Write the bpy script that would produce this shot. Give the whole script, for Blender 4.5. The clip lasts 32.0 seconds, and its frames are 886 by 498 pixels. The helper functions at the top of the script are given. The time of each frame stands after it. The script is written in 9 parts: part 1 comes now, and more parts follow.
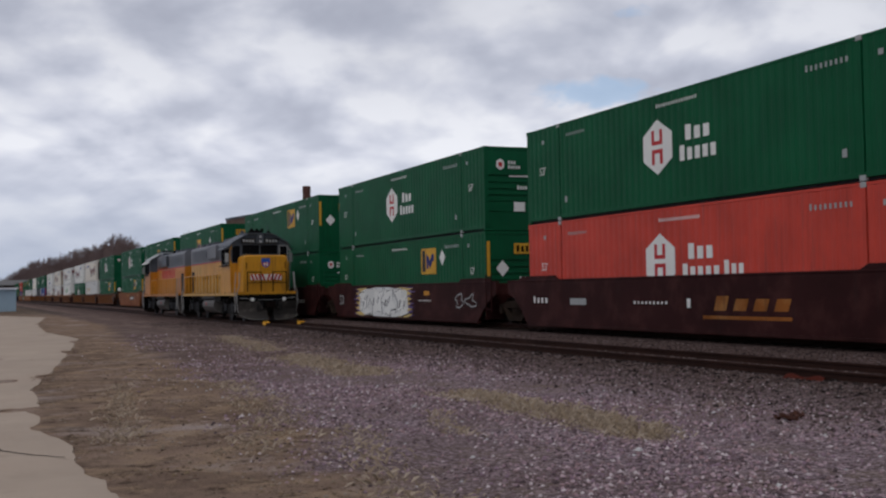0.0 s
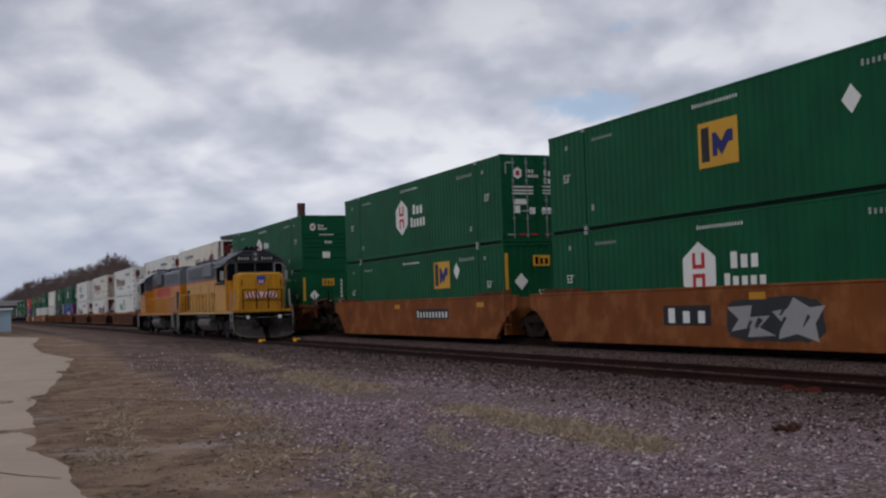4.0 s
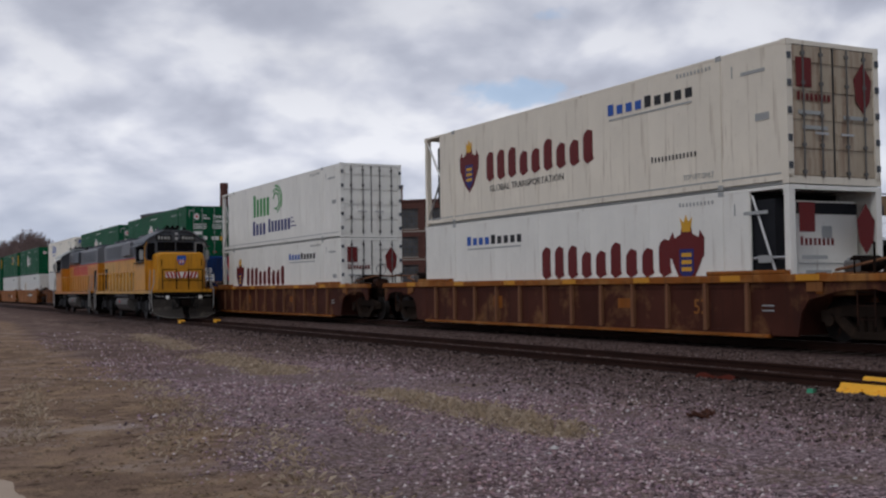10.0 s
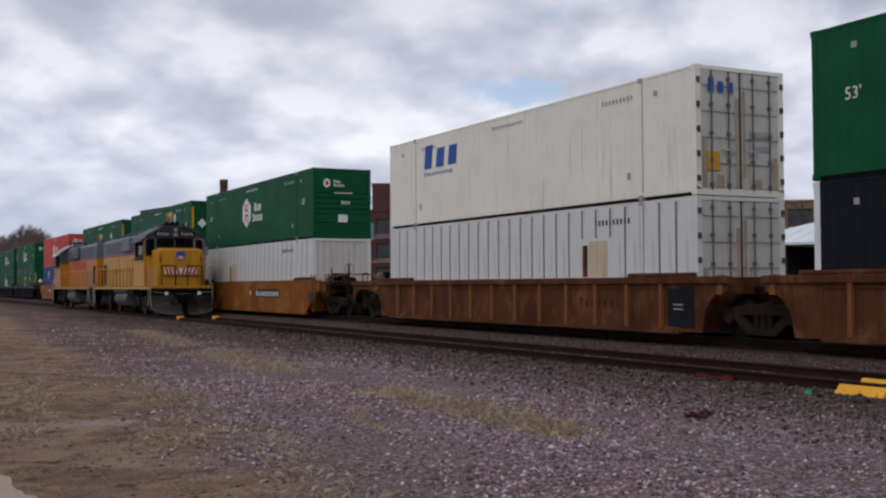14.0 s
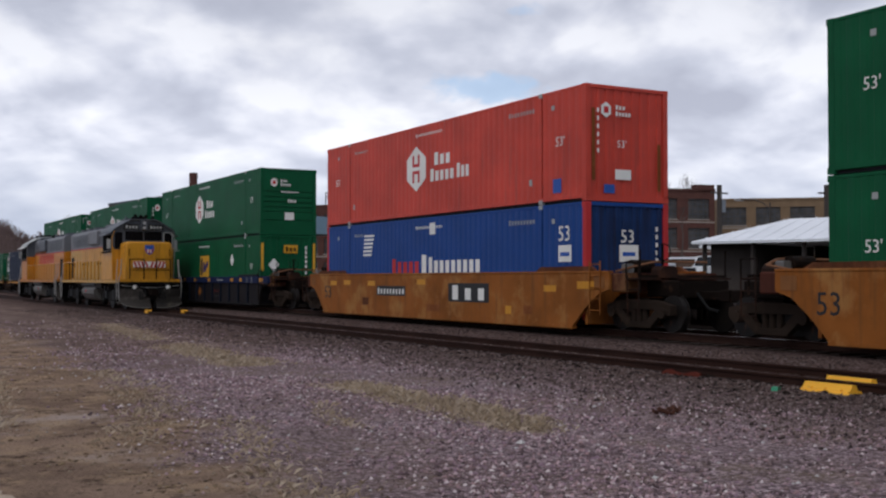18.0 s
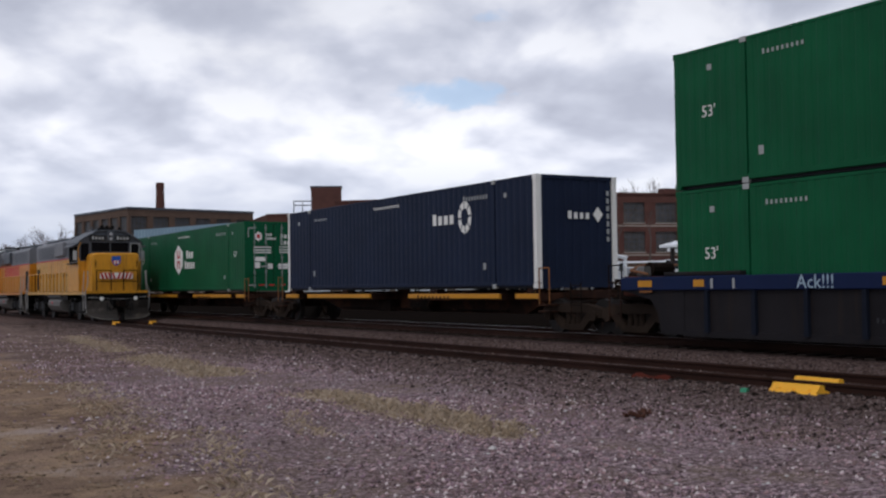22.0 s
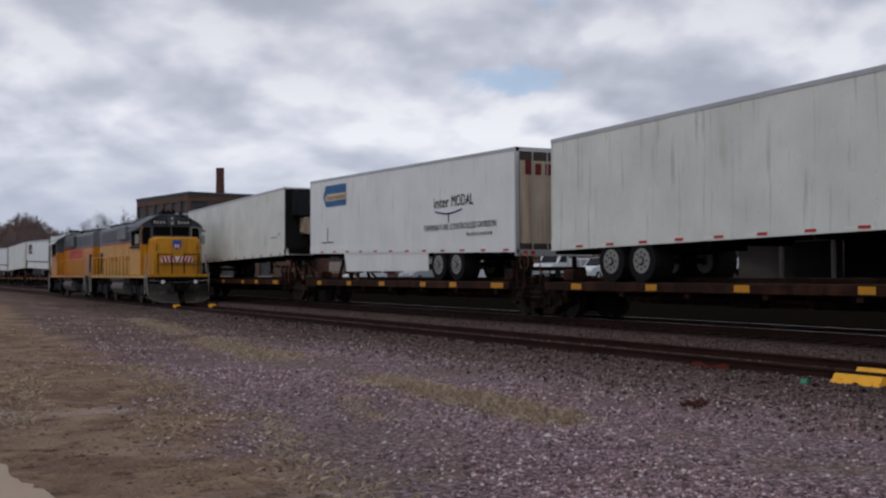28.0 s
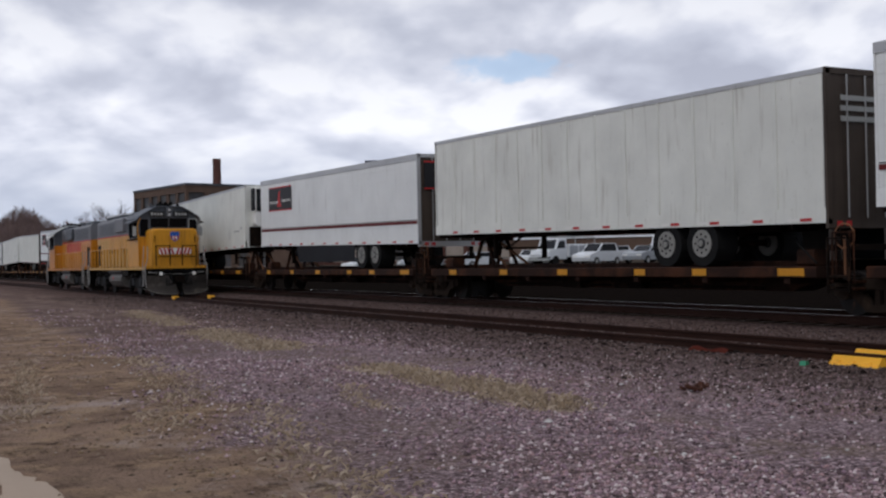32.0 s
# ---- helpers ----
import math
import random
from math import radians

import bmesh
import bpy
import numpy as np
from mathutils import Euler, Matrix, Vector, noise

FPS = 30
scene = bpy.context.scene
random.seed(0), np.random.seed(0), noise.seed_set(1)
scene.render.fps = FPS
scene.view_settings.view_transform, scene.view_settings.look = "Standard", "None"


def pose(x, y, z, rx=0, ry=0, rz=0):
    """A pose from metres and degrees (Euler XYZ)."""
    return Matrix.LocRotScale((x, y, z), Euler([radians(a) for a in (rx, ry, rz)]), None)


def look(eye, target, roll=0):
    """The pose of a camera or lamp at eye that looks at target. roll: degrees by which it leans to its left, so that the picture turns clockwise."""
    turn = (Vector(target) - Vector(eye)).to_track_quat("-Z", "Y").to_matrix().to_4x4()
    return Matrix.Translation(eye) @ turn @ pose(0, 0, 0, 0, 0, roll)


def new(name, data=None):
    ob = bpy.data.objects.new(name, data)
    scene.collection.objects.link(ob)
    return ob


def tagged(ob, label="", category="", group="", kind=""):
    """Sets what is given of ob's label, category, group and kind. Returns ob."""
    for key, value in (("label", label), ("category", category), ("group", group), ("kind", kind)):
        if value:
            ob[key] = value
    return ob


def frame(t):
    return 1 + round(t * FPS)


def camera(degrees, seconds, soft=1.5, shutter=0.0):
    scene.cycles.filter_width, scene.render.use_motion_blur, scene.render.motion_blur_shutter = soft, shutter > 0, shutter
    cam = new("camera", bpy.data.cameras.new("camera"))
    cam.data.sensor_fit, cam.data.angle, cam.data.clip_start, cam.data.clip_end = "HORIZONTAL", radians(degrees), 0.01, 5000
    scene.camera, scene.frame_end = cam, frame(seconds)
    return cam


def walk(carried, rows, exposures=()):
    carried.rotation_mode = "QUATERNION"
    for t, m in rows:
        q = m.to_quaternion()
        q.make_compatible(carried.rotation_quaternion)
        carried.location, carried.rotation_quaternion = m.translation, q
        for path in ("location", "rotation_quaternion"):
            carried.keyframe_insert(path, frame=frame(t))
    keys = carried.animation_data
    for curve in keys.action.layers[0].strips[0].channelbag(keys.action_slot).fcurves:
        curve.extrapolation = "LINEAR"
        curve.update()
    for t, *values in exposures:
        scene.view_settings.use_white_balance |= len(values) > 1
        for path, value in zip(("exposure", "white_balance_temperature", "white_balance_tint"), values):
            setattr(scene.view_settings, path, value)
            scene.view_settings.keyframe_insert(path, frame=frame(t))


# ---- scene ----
cam = camera(43.69, 32.0, soft=2.3)

PATH = (
    (0.0, 0, 0, 1.6, 92.06, 1.09, -23.19),
    (0.5, 0, 0, 1.6, 92.03, 0.78, -23.49),
    (1.0, 0, 0, 1.6, 91.72, 0.86, -23.89),
    (1.5, 0, 0, 1.6, 91.62, 0.70, -24.26),
    (2.0, 0, 0, 1.6, 91.82, 1.14, -24.20),
    (2.5, 0, 0, 1.6, 92.16, 1.29, -23.98),
    (3.0, 0, 0, 1.6, 92.49, 1.32, -23.68),
    (3.5, 0, 0, 1.6, 92.78, 1.86, -23.25),
    (5.5, 0, 0, 1.6, 92.91, 0.90, -24.57),
    (6.0, 0, 0, 1.6, 92.76, 0.84, -24.94),
    (6.5, 0, 0, 1.6, 92.63, 0.83, -25.10),
    (7.0, 0, 0, 1.6, 92.37, 0.54, -25.42),
    (7.5, 0, 0, 1.6, 92.27, 0.15, -25.67),
    (8.0, 0, 0, 1.6, 92.17, 0.62, -25.91),
    (8.5, 0, 0, 1.6, 92.21, 0.93, -26.34),
    (9.0, 0, 0, 1.6, 92.20, 0.88, -26.81),
    (9.5, 0, 0, 1.6, 92.06, 0.67, -27.11),
    (10.0, 0, 0, 1.6, 91.94, 0.78, -27.40),
    (10.5, 0, 0, 1.6, 91.79, 0.85, -27.29),
    (11.0, 0, 0, 1.6, 91.69, 0.99, -26.64),
    (11.5, 0, 0, 1.6, 91.80, 1.22, -26.59),
    (12.0, 0, 0, 1.6, 91.81, 0.59, -26.78),
    (12.5, 0, 0, 1.6, 91.68, 0.89, -26.75),
    (13.0, 0, 0, 1.6, 91.70, 0.60, -26.92),
    (13.5, 0, 0, 1.6, 91.88, 0.41, -27.22),
    (14.0, 0, 0, 1.6, 91.85, 0.32, -27.45),
    (14.5, 0, 0, 1.6, 91.92, 0.50, -27.68),
    (15.0, 0, 0, 1.6, 91.96, 0.78, -27.89),
    (15.5, 0, 0, 1.6, 91.96, 0.58, -27.68),
    (17.5, 0, 0, 1.6, 91.68, 0.19, -28.87),
    (18.0, 0, 0, 1.6, 91.61, -0.05, -28.99),
    (18.5, 0, 0, 1.6, 91.58, -0.46, -29.16),
    (19.0, 0, 0, 1.6, 91.62, -0.21, -29.35),
    (19.5, 0, 0, 1.6, 91.69, -0.27, -29.59),
    (20.0, 0, 0, 1.6, 91.66, -0.32, -29.87),
    (20.5, 0, 0, 1.6, 91.69, -0.35, -29.96),
    (21.0, 0, 0, 1.6, 91.73, -0.32, -30.20),
    (21.5, 0, 0, 1.6, 91.84, 0.47, -30.43),
    (22.0, 0, 0, 1.6, 91.95, 0.78, -30.56),
    (22.5, 0, 0, 1.6, 91.95, 0.50, -30.51),
    (23.0, 0, 0, 1.6, 92.10, 0.69, -30.70),
    (23.5, 0, 0, 1.6, 92.23, 0.38, -31.01),
    (24.0, 0, 0, 1.6, 92.17, 0.07, -31.49),
    (24.5, 0, 0, 1.6, 92.25, 0.24, -31.83),
    (25.0, 0, 0, 1.6, 92.19, -0.17, -31.88),
    (25.5, 0, 0, 1.6, 92.12, 0.55, -31.74),
    (26.0, 0, 0, 1.6, 91.89, 0.87, -30.97),
    (26.5, 0, 0, 1.6, 91.65, 0.98, -28.64),
    (28.5, 0, 0, 1.6, 91.21, 0.37, -27.48),
    (29.0, 0, 0, 1.6, 91.11, 0.87, -27.34),
    (29.5, 0, 0, 1.6, 90.94, 0.66, -27.34),
    (30.0, 0, 0, 1.6, 90.78, 0.98, -27.43),
    (30.5, 0, 0, 1.6, 90.58, 0.42, -27.67),
    (31.0, 0, 0, 1.6, 90.45, 0.20, -27.80),
    (31.5, 0, 0, 1.6, 90.38, 0.80, -27.90),
    (32.0, 0, 0, 1.6, 90.63, 1.08, -27.72),
)

EXPOSURES = [(0.0, 0.0), (1.0, 0.0), (2.0, 0.04), (3.0, -0.10), (6.0, -0.13), (8.0, -0.06), (10.0, 0.0), (12.0, -0.08), (13.0, 0.08), (14.0, 0.14), (15.5, 0.0), (18.0, 0.26), (19.0, 0.26), (21.0, 0.34), (22.0, 0.26), (23.0, -0.08), (26.0, -0.05), (29.0, 0.03), (30.0, 0.09), (32.0, 0.21)]
walk(cam, [(t, pose(*p)) for t, *p in PATH], EXPOSURES)

# ---- sky and sun ----
SUN_AZ, SUN_EL = 235.0, 52.0          # compass from +y towards +x, degrees
SKY = 1.0                            # brightness of the clouds


def sky_world():
    world = bpy.data.worlds.new("overcast_sky")
    scene.world = world
    world.use_nodes = True
    nt = world.node_tree
    nd, ln = nt.nodes, nt.links
    nd.clear()

    def math_node(op, a, b=None, clamp=False):
        n = nd.new("ShaderNodeMath")
        n.operation, n.use_clamp = op, clamp
        for k, v in enumerate((a, b)):
            if v is None:
                continue
            if isinstance(v, (int, float)):
                n.inputs[k].default_value = v
            else:
                ln.new(v, n.inputs[k])
        return n.outputs[0]

    def ramp(fac, stops):
        n = nd.new("ShaderNodeValToRGB")
        ln.new(fac, n.inputs[0])
        while len(n.color_ramp.elements) < len(stops):
            n.color_ramp.elements.new(0.5)
        for e, (p, c) in zip(n.color_ramp.elements, stops):
            e.position, e.color = p, (c, c, c, 1) if isinstance(c, (int, float)) else (*c, 1)
        return n.outputs[0]

    def mix(fac, a, b):
        n = nd.new("ShaderNodeMix")
        n.data_type = "RGBA"
        for k, v in ((0, fac), (6, a), (7, b)):
            if isinstance(v, (int, float)):
                n.inputs[k].default_value = v
            elif isinstance(v, tuple):
                n.inputs[k].default_value = (*v, 1)
            else:
                ln.new(v, n.inputs[k])
        return n.outputs[2]

    def noise_node(vec, scale, detail, rough, distort=0.0):
        n = nd.new("ShaderNodeTexNoise")
        ln.new(vec, n.inputs["Vector"])
        for k, v in (("Scale", scale), ("Detail", detail), ("Roughness", rough), ("Distortion", distort)):
            n.inputs[k].default_value = v
        return n.outputs[0]

    tc = nd.new("ShaderNodeTexCoord")
    sep = nd.new("ShaderNodeSeparateXYZ")
    ln.new(tc.outputs["Generated"], sep.inputs[0])
    x, y, z = sep.outputs

    def layered(up, flat):
        """Directions squeezed so that clouds lie wider than high; up: a step towards the zenith."""
        mp = nd.new("ShaderNodeMapping")
        ln.new(tc.outputs["Generated"], mp.inputs[0])
        mp.inputs["Scale"].default_value = (1.0, 1.0, flat)
        mp.inputs["Location"].default_value = (0.37, 0.11, up)
        return mp.outputs[0]

    # cumulus: lumps keep their proportions and flatten towards the horizon
    s_ = math_node("ADD", math_node("MAXIMUM", z, 0.0), 0.22)
    flat_r = math_node("MULTIPLY", math_node("SQRT", math_node("ADD", math_node("ADD", math_node("MULTIPLY", x, x), math_node("MULTIPLY", y, y)), 0.02)), 0.42)

    def deck(rise):
        comb = nd.new("ShaderNodeCombineXYZ")
        ln.new(math_node("DIVIDE", x, flat_r), comb.inputs[0])
        ln.new(math_node("DIVIDE", y, flat_r), comb.inputs[1])
        ln.new(math_node("ADD", math_node("MULTIPLY", math_node("LOGARITHM", s_, math.e), 1.75), 0.4 + rise), comb.inputs[2])
        return comb.outputs[0]

    def lumps(vec, scale):
        """Rounded heads of cloud, rougher at smaller scales."""
        v = nd.new("ShaderNodeTexVoronoi")
        v.feature, v.normalize = "SMOOTH_F1", True
        ln.new(vec, v.inputs["Vector"])
        for k, q in (("Scale", scale), ("Detail", 2.0), ("Roughness", 0.45), ("Lacunarity", 2.2), ("Smoothness", 0.35), ("Randomness", 1.0)):
            v.inputs[k].default_value = q
        return math_node("SUBTRACT", 1.0, v.outputs["Distance"])

    def mass(rise):
        vec = deck(rise)
        return math_node("ADD", noise_node(vec, 3.0, 6.0, 0.48, 0.25), math_node("MULTIPLY", lumps(vec, 5.0), 0.50))

    m1, m2, m3 = mass(0.0), mass(0.10), mass(0.27)
    big = noise_node(layered(1.3, 2.6), 2.3, 3.0, 0.5, 0.0)
    lit = math_node("ADD", math_node("MULTIPLY", math_node("SUBTRACT", m1, m2), 1.25), 0.57)
    lit = math_node("ADD", lit, math_node("MULTIPLY", math_node("SUBTRACT", m1, m3), 0.95))
    lit = math_node("ADD", lit, math_node("MULTIPLY", math_node("SUBTRACT", big, 0.5), 0.55))
    clouds = ramp(lit, [(0.10, (0.43, 0.455, 0.555)), (0.40, (0.545, 0.575, 0.68)), (0.60, (0.68, 0.705, 0.805)), (0.86, (0.86, 0.875, 0.94))])
    # greyer undersides overhead, a pale blue veil at the horizon
    over = math_node("MULTIPLY", ramp(z, [(0.12, 0.0), (0.34, 0.95)]), ramp(m1, [(0.70, 1.0), (1.05, 0.55)]))
    clouds = mix(over, clouds, (0.325, 0.345, 0.42))
    clouds = mix(ramp(z, [(0.0, 0.9), (0.05, 0.62), (0.12, 0.0)]), clouds, (0.395, 0.45, 0.575))
    sky = nd.new("ShaderNodeTexSky")
    sky.sky_type, sky.sun_disc = "NISHITA", False
    sky.sun_elevation, sky.sun_rotation = radians(SUN_EL), radians(SUN_AZ)
    bg1, bg2, out, ms = nd.new("ShaderNodeBackground"), nd.new("ShaderNodeBackground"), nd.new("ShaderNodeOutputWorld"), nd.new("ShaderNodeMixShader")
    ln.new(mix(0.5, sky.outputs[0], (4.4, 6.2, 9.0)), bg1.inputs[0])
    bg1.inputs[1].default_value = 0.10
    ln.new(clouds, bg2.inputs[0])
    bg2.inputs[1].default_value = SKY
    # small openings between the clouds
    hole = None
    wisp = noise_node(layered(0.3, 1.8), 30.0, 7.0, 0.55, 0.3)
    for az, el, w, h in ((31.0, 9.8, 0.038, 0.012), (33.2, 13.8, 0.018, 0.006), (140.0, 35.0, 0.3, 0.12), (250.0, 40.0, 0.3, 0.12), (320.0, 30.0, 0.25, 0.10)):
        a, e = radians(az), radians(el)
        u = math_node("ADD", math_node("MULTIPLY", x, math.cos(a)), math_node("MULTIPLY", y, -math.sin(a)))
        ahead = math_node("ADD", math_node("MULTIPLY", x, math.sin(a)), math_node("MULTIPLY", y, math.cos(a)))
        v = math_node("DIVIDE", math_node("SUBTRACT", z, math.sin(e)), h)
        u = math_node("DIVIDE", u, w)
        d = math_node("ADD", math_node("MULTIPLY", u, u), math_node("MULTIPLY", v, v))
        d = math_node("ADD", d, math_node("MULTIPLY", math_node("LESS_THAN", ahead, 0.0), 99.0))
        d = math_node("ADD", d, math_node("MULTIPLY", math_node("SUBTRACT", m1, 0.80), 16.0))
        d = math_node("ADD", d, math_node("MULTIPLY", math_node("SUBTRACT", wisp, 0.5), 7.0))
        k = ramp(math_node("MULTIPLY", d, 0.2), [(0.02, 0.65), (0.40, 0.0)])
        hole = k if hole is None else math_node("MAXIMUM", hole, k)
    ln.new(hole, ms.inputs[0])
    ln.new(bg2.outputs[0], ms.inputs[1])
    ln.new(bg1.outputs[0], ms.inputs[2])
    ln.new(ms.outputs[0], out.inputs[0])


sky_world()
lamp = bpy.data.lights.new("sun", "SUN")
lamp.energy, lamp.angle, lamp.color = 0.65, radians(14), (1.0, 0.97, 0.94)
sun = new("sun", lamp)
a, e = radians(SUN_AZ), radians(SUN_EL)
sun.matrix_basis = look((0, 0, 40), (-math.sin(a) * math.cos(e) * 10, -math.cos(a) * math.cos(e) * 10, 40 - math.sin(e) * 10))

# ---- materials ----
MATS = {}


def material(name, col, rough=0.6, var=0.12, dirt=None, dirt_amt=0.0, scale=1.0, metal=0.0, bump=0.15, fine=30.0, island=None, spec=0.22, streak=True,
             alt=None, alt_at=(0.5, 0.6), alt_scale=0.5):
    """Painted or natural surface: base colour, patches, streaks of dirt, fine relief."""
    if name in MATS:
        return MATS[name]
    m = bpy.data.materials.new(name)
    m.use_nodes = True
    nt = m.node_tree
    nd, ln = nt.nodes, nt.links
    b = nd["Principled BSDF"]
    b.inputs["Roughness"].default_value, b.inputs["Metallic"].default_value = rough, metal
    b.inputs["Specular IOR Level"].default_value = spec
    tc = nd.new("ShaderNodeTexCoord")

    def noise_out(scl, detail, stretch=None, r=0.6):
        src = tc.outputs["Object"]
        if stretch:
            mp = nd.new("ShaderNodeMapping")
            ln.new(src, mp.inputs[0])
            mp.inputs["Scale"].default_value = stretch
            src = mp.outputs[0]
        n = nd.new("ShaderNodeTexNoise")
        ln.new(src, n.inputs["Vector"])
        n.inputs["Scale"].default_value, n.inputs["Detail"].default_value, n.inputs["Roughness"].default_value = scl, detail, r
        return n.outputs[0]

    def mixed(fac, c1, c2):
        n = nd.new("ShaderNodeMix")
        n.data_type = "RGBA"
        for k, v in ((0, fac), (6, c1), (7, c2)):
            if isinstance(v, (int, float)):
                n.inputs[k].default_value = v
            elif isinstance(v, tuple):
                n.inputs[k].default_value = (*v, 1)
            else:
                ln.new(v, n.inputs[k])
        return n.outputs[2]

    def stops(fac, lo, hi):
        n = nd.new("ShaderNodeMapRange")
        ln.new(fac, n.inputs[0])
        n.inputs[1].default_value, n.inputs[2].default_value = lo, hi
        return n.outputs[0]

    dark = tuple(c * (1 - var) for c in col)
    light = tuple(min(1, c * (1 + var)) for c in col)
    out = mixed(stops(noise_out(0.7 * scale, 6), 0.3, 0.7), dark, light)
    if alt:
        out = mixed(stops(noise_out(alt_scale, 8), *alt_at), out, alt)
    if island:
        gi = nd.new("ShaderNodeNewGeometry")
        rmp = nd.new("ShaderNodeValToRGB")
        ln.new(gi.outputs["Random Per Island"], rmp.inputs[0])
        rmp.color_ramp.interpolation = "CONSTANT"
        while len(rmp.color_ramp.elements) < len(island):
            rmp.color_ramp.elements.new(0.5)
        for k, c in enumerate(island):
            rmp.color_ramp.elements[k].position, rmp.color_ramp.elements[k].color = k / len(island), (*c, 1)
        out = mixed(0.8, out, rmp.outputs[0])
    if dirt and dirt_amt > 0:
        st = noise_out(2.2 * scale, 7, (3.0, 3.0, 0.22) if streak else None)
        out = mixed(stops(st, 0.72 - 0.3 * dirt_amt, 0.86), out, dirt)
        out = mixed(stops(noise_out(9.0 * scale, 8), 0.62, 0.80), out, mixed(0.5, out, dirt))
    ln.new(out, b.inputs["Base Color"])
    fn = noise_out(fine, 6)
    rg = nd.new("ShaderNodeMapRange")
    ln.new(fn, rg.inputs[0])
    rg.inputs[3].default_value, rg.inputs[4].default_value = max(0.05, rough - 0.12), min(1, rough + 0.12)
    ln.new(rg.outputs[0], b.inputs["Roughness"])
    if bump:
        bp = nd.new("ShaderNodeBump")
        bp.inputs["Strength"].default_value, bp.inputs["Distance"].default_value = bump, 0.02
        ln.new(fn, bp.inputs["Height"])
        ln.new(bp.outputs[0], b.inputs["Normal"])
    MATS[name] = m
    return m


def glass(name, col=(0.006, 0.007, 0.009), rough=0.2):
    if name in MATS:
        return MATS[name]
    m = material(name, col, rough, 0.2, bump=0.0, spec=0.3)
    return m


GRIME = (0.035, 0.028, 0.022)
RUST = (0.13, 0.05, 0.022)
M_HUB = material("green_container_paint", (0.0042, 0.0800, 0.0315), 0.5, 0.2, (0.011, 0.066, 0.036), 0.5, spec=0.10)
M_LIME = material("light_green_container_paint", (0.0270, 0.1420, 0.0210), 0.5, 0.10, (0.04, 0.09, 0.03), 0.18, spec=0.10)
M_RED = material("red_container_paint", (0.5160, 0.0540, 0.0336), 0.5, 0.2, (0.20, 0.05, 0.04), 0.5)
# for end walls: heavy dirt, plus a blue darkened for shade between cars
M_SOOTSHADEB = material("sooty_shaded_blue_container_paint", (0.012, 0.034, 0.11), 0.6, 0.3, (0.018, 0.012, 0.010), 1.0, spec=0.07)
M_GALV = material("galvanised_rod", (0.20, 0.24, 0.22), 0.5, 0.15, (0.08, 0.07, 0.05), 0.4)
M_PURPLE = material("purple_spray_paint", (0.13, 0.09, 0.26), 0.6, 0.15)
M_PALEY = material("pale_yellow_spray_paint", (0.62, 0.45, 0.14), 0.6, 0.12)
M_NAVY = material("navy_container_paint", (0.0115, 0.0180, 0.0396), 0.5, 0.15, (0.03, 0.03, 0.04), 0.15, spec=0.07)
M_BLACKISH = material("dark_grey_container_paint", (0.011, 0.012, 0.016), 0.5, 0.15, (0.03, 0.03, 0.03), 0.15, spec=0.07)
M_BLUE = material("blue_container_paint", (0.0125, 0.0540, 0.2150), 0.5, 0.12, (0.03, 0.06, 0.14), 0.2, spec=0.12)
M_WHITE = material("white_container_paint", (0.765, 0.750, 0.690), 0.5, 0.07, (0.34, 0.28, 0.21), 0.42)
M_CREAM = material("cream_container_paint", (0.730, 0.670, 0.560), 0.5, 0.08, (0.30, 0.22, 0.14), 0.5)
M_IVORY = material("ivory_container_paint", (0.84, 0.795, 0.690), 0.5, 0.06, (0.40, 0.30, 0.20), 0.42)
M_DIRTYW = material("dirty_white_paint", (0.55, 0.53, 0.48), 0.55, 0.08, (0.22, 0.13, 0.06), 0.5)
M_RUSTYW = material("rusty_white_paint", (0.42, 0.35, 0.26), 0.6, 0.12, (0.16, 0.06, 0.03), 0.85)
M_TRAILER = material("white_trailer_panel", (0.745, 0.755, 0.735), 0.38, 0.06, (0.46, 0.45, 0.42), 0.45)
M_GREYTR = material("weathered_white_trailer_panel", (0.690, 0.695, 0.640), 0.5, 0.10, (0.34, 0.31, 0.25), 0.5)
M_ORANGE = material("orange_trailer_panel", (0.8280, 0.1437, 0.0207), 0.45, 0.06, (0.52, 0.10, 0.03), 0.25)
M_ALU = material("aluminium_trim", (0.42, 0.42, 0.42), 0.38, 0.08, (0.18, 0.17, 0.16), 0.3, metal=0.5)
M_BROWNW = material("brown_well_car_paint", (0.100, 0.0350, 0.0155), 0.65, 0.3, (0.032, 0.014, 0.009), 0.8, spec=0.07, alt=(0.190, 0.074, 0.031), alt_at=(0.52, 0.66), alt_scale=1.3)
M_REDW = material("red_brown_well_car_paint", (0.062, 0.0205, 0.0135), 0.65, 0.25, (0.026, 0.013, 0.011), 0.6, spec=0.07, alt=(0.165, 0.078, 0.034), alt_at=(0.55, 0.68), alt_scale=1.1)
M_ORW = material("orange_brown_well_car_paint", (0.1880, 0.0590, 0.0179), 0.62, 0.2, (0.10, 0.042, 0.022), 0.5, spec=0.07, alt=(0.27, 0.10, 0.036), alt_at=(0.48, 0.64), alt_scale=1.3)
M_YELW = material("yellow_brown_well_car_paint", (0.2450, 0.0820, 0.0170), 0.6, 0.28, (0.105, 0.050, 0.024), 0.7, spec=0.07, alt=(0.34, 0.155, 0.048), alt_at=(0.52, 0.66), alt_scale=1.0)
M_RIB = material("worn_rib_paint", (0.21, 0.088, 0.032), 0.65, 0.25, (0.06, 0.028, 0.014), 0.5, spec=0.07)
# worn paint, lightened further to carry the highlights on the rib edges
M_RIBR = material("worn_lit_red_rib_paint", (0.185, 0.088, 0.048), 0.65, 0.25, (0.05, 0.024, 0.016), 0.5, spec=0.07)
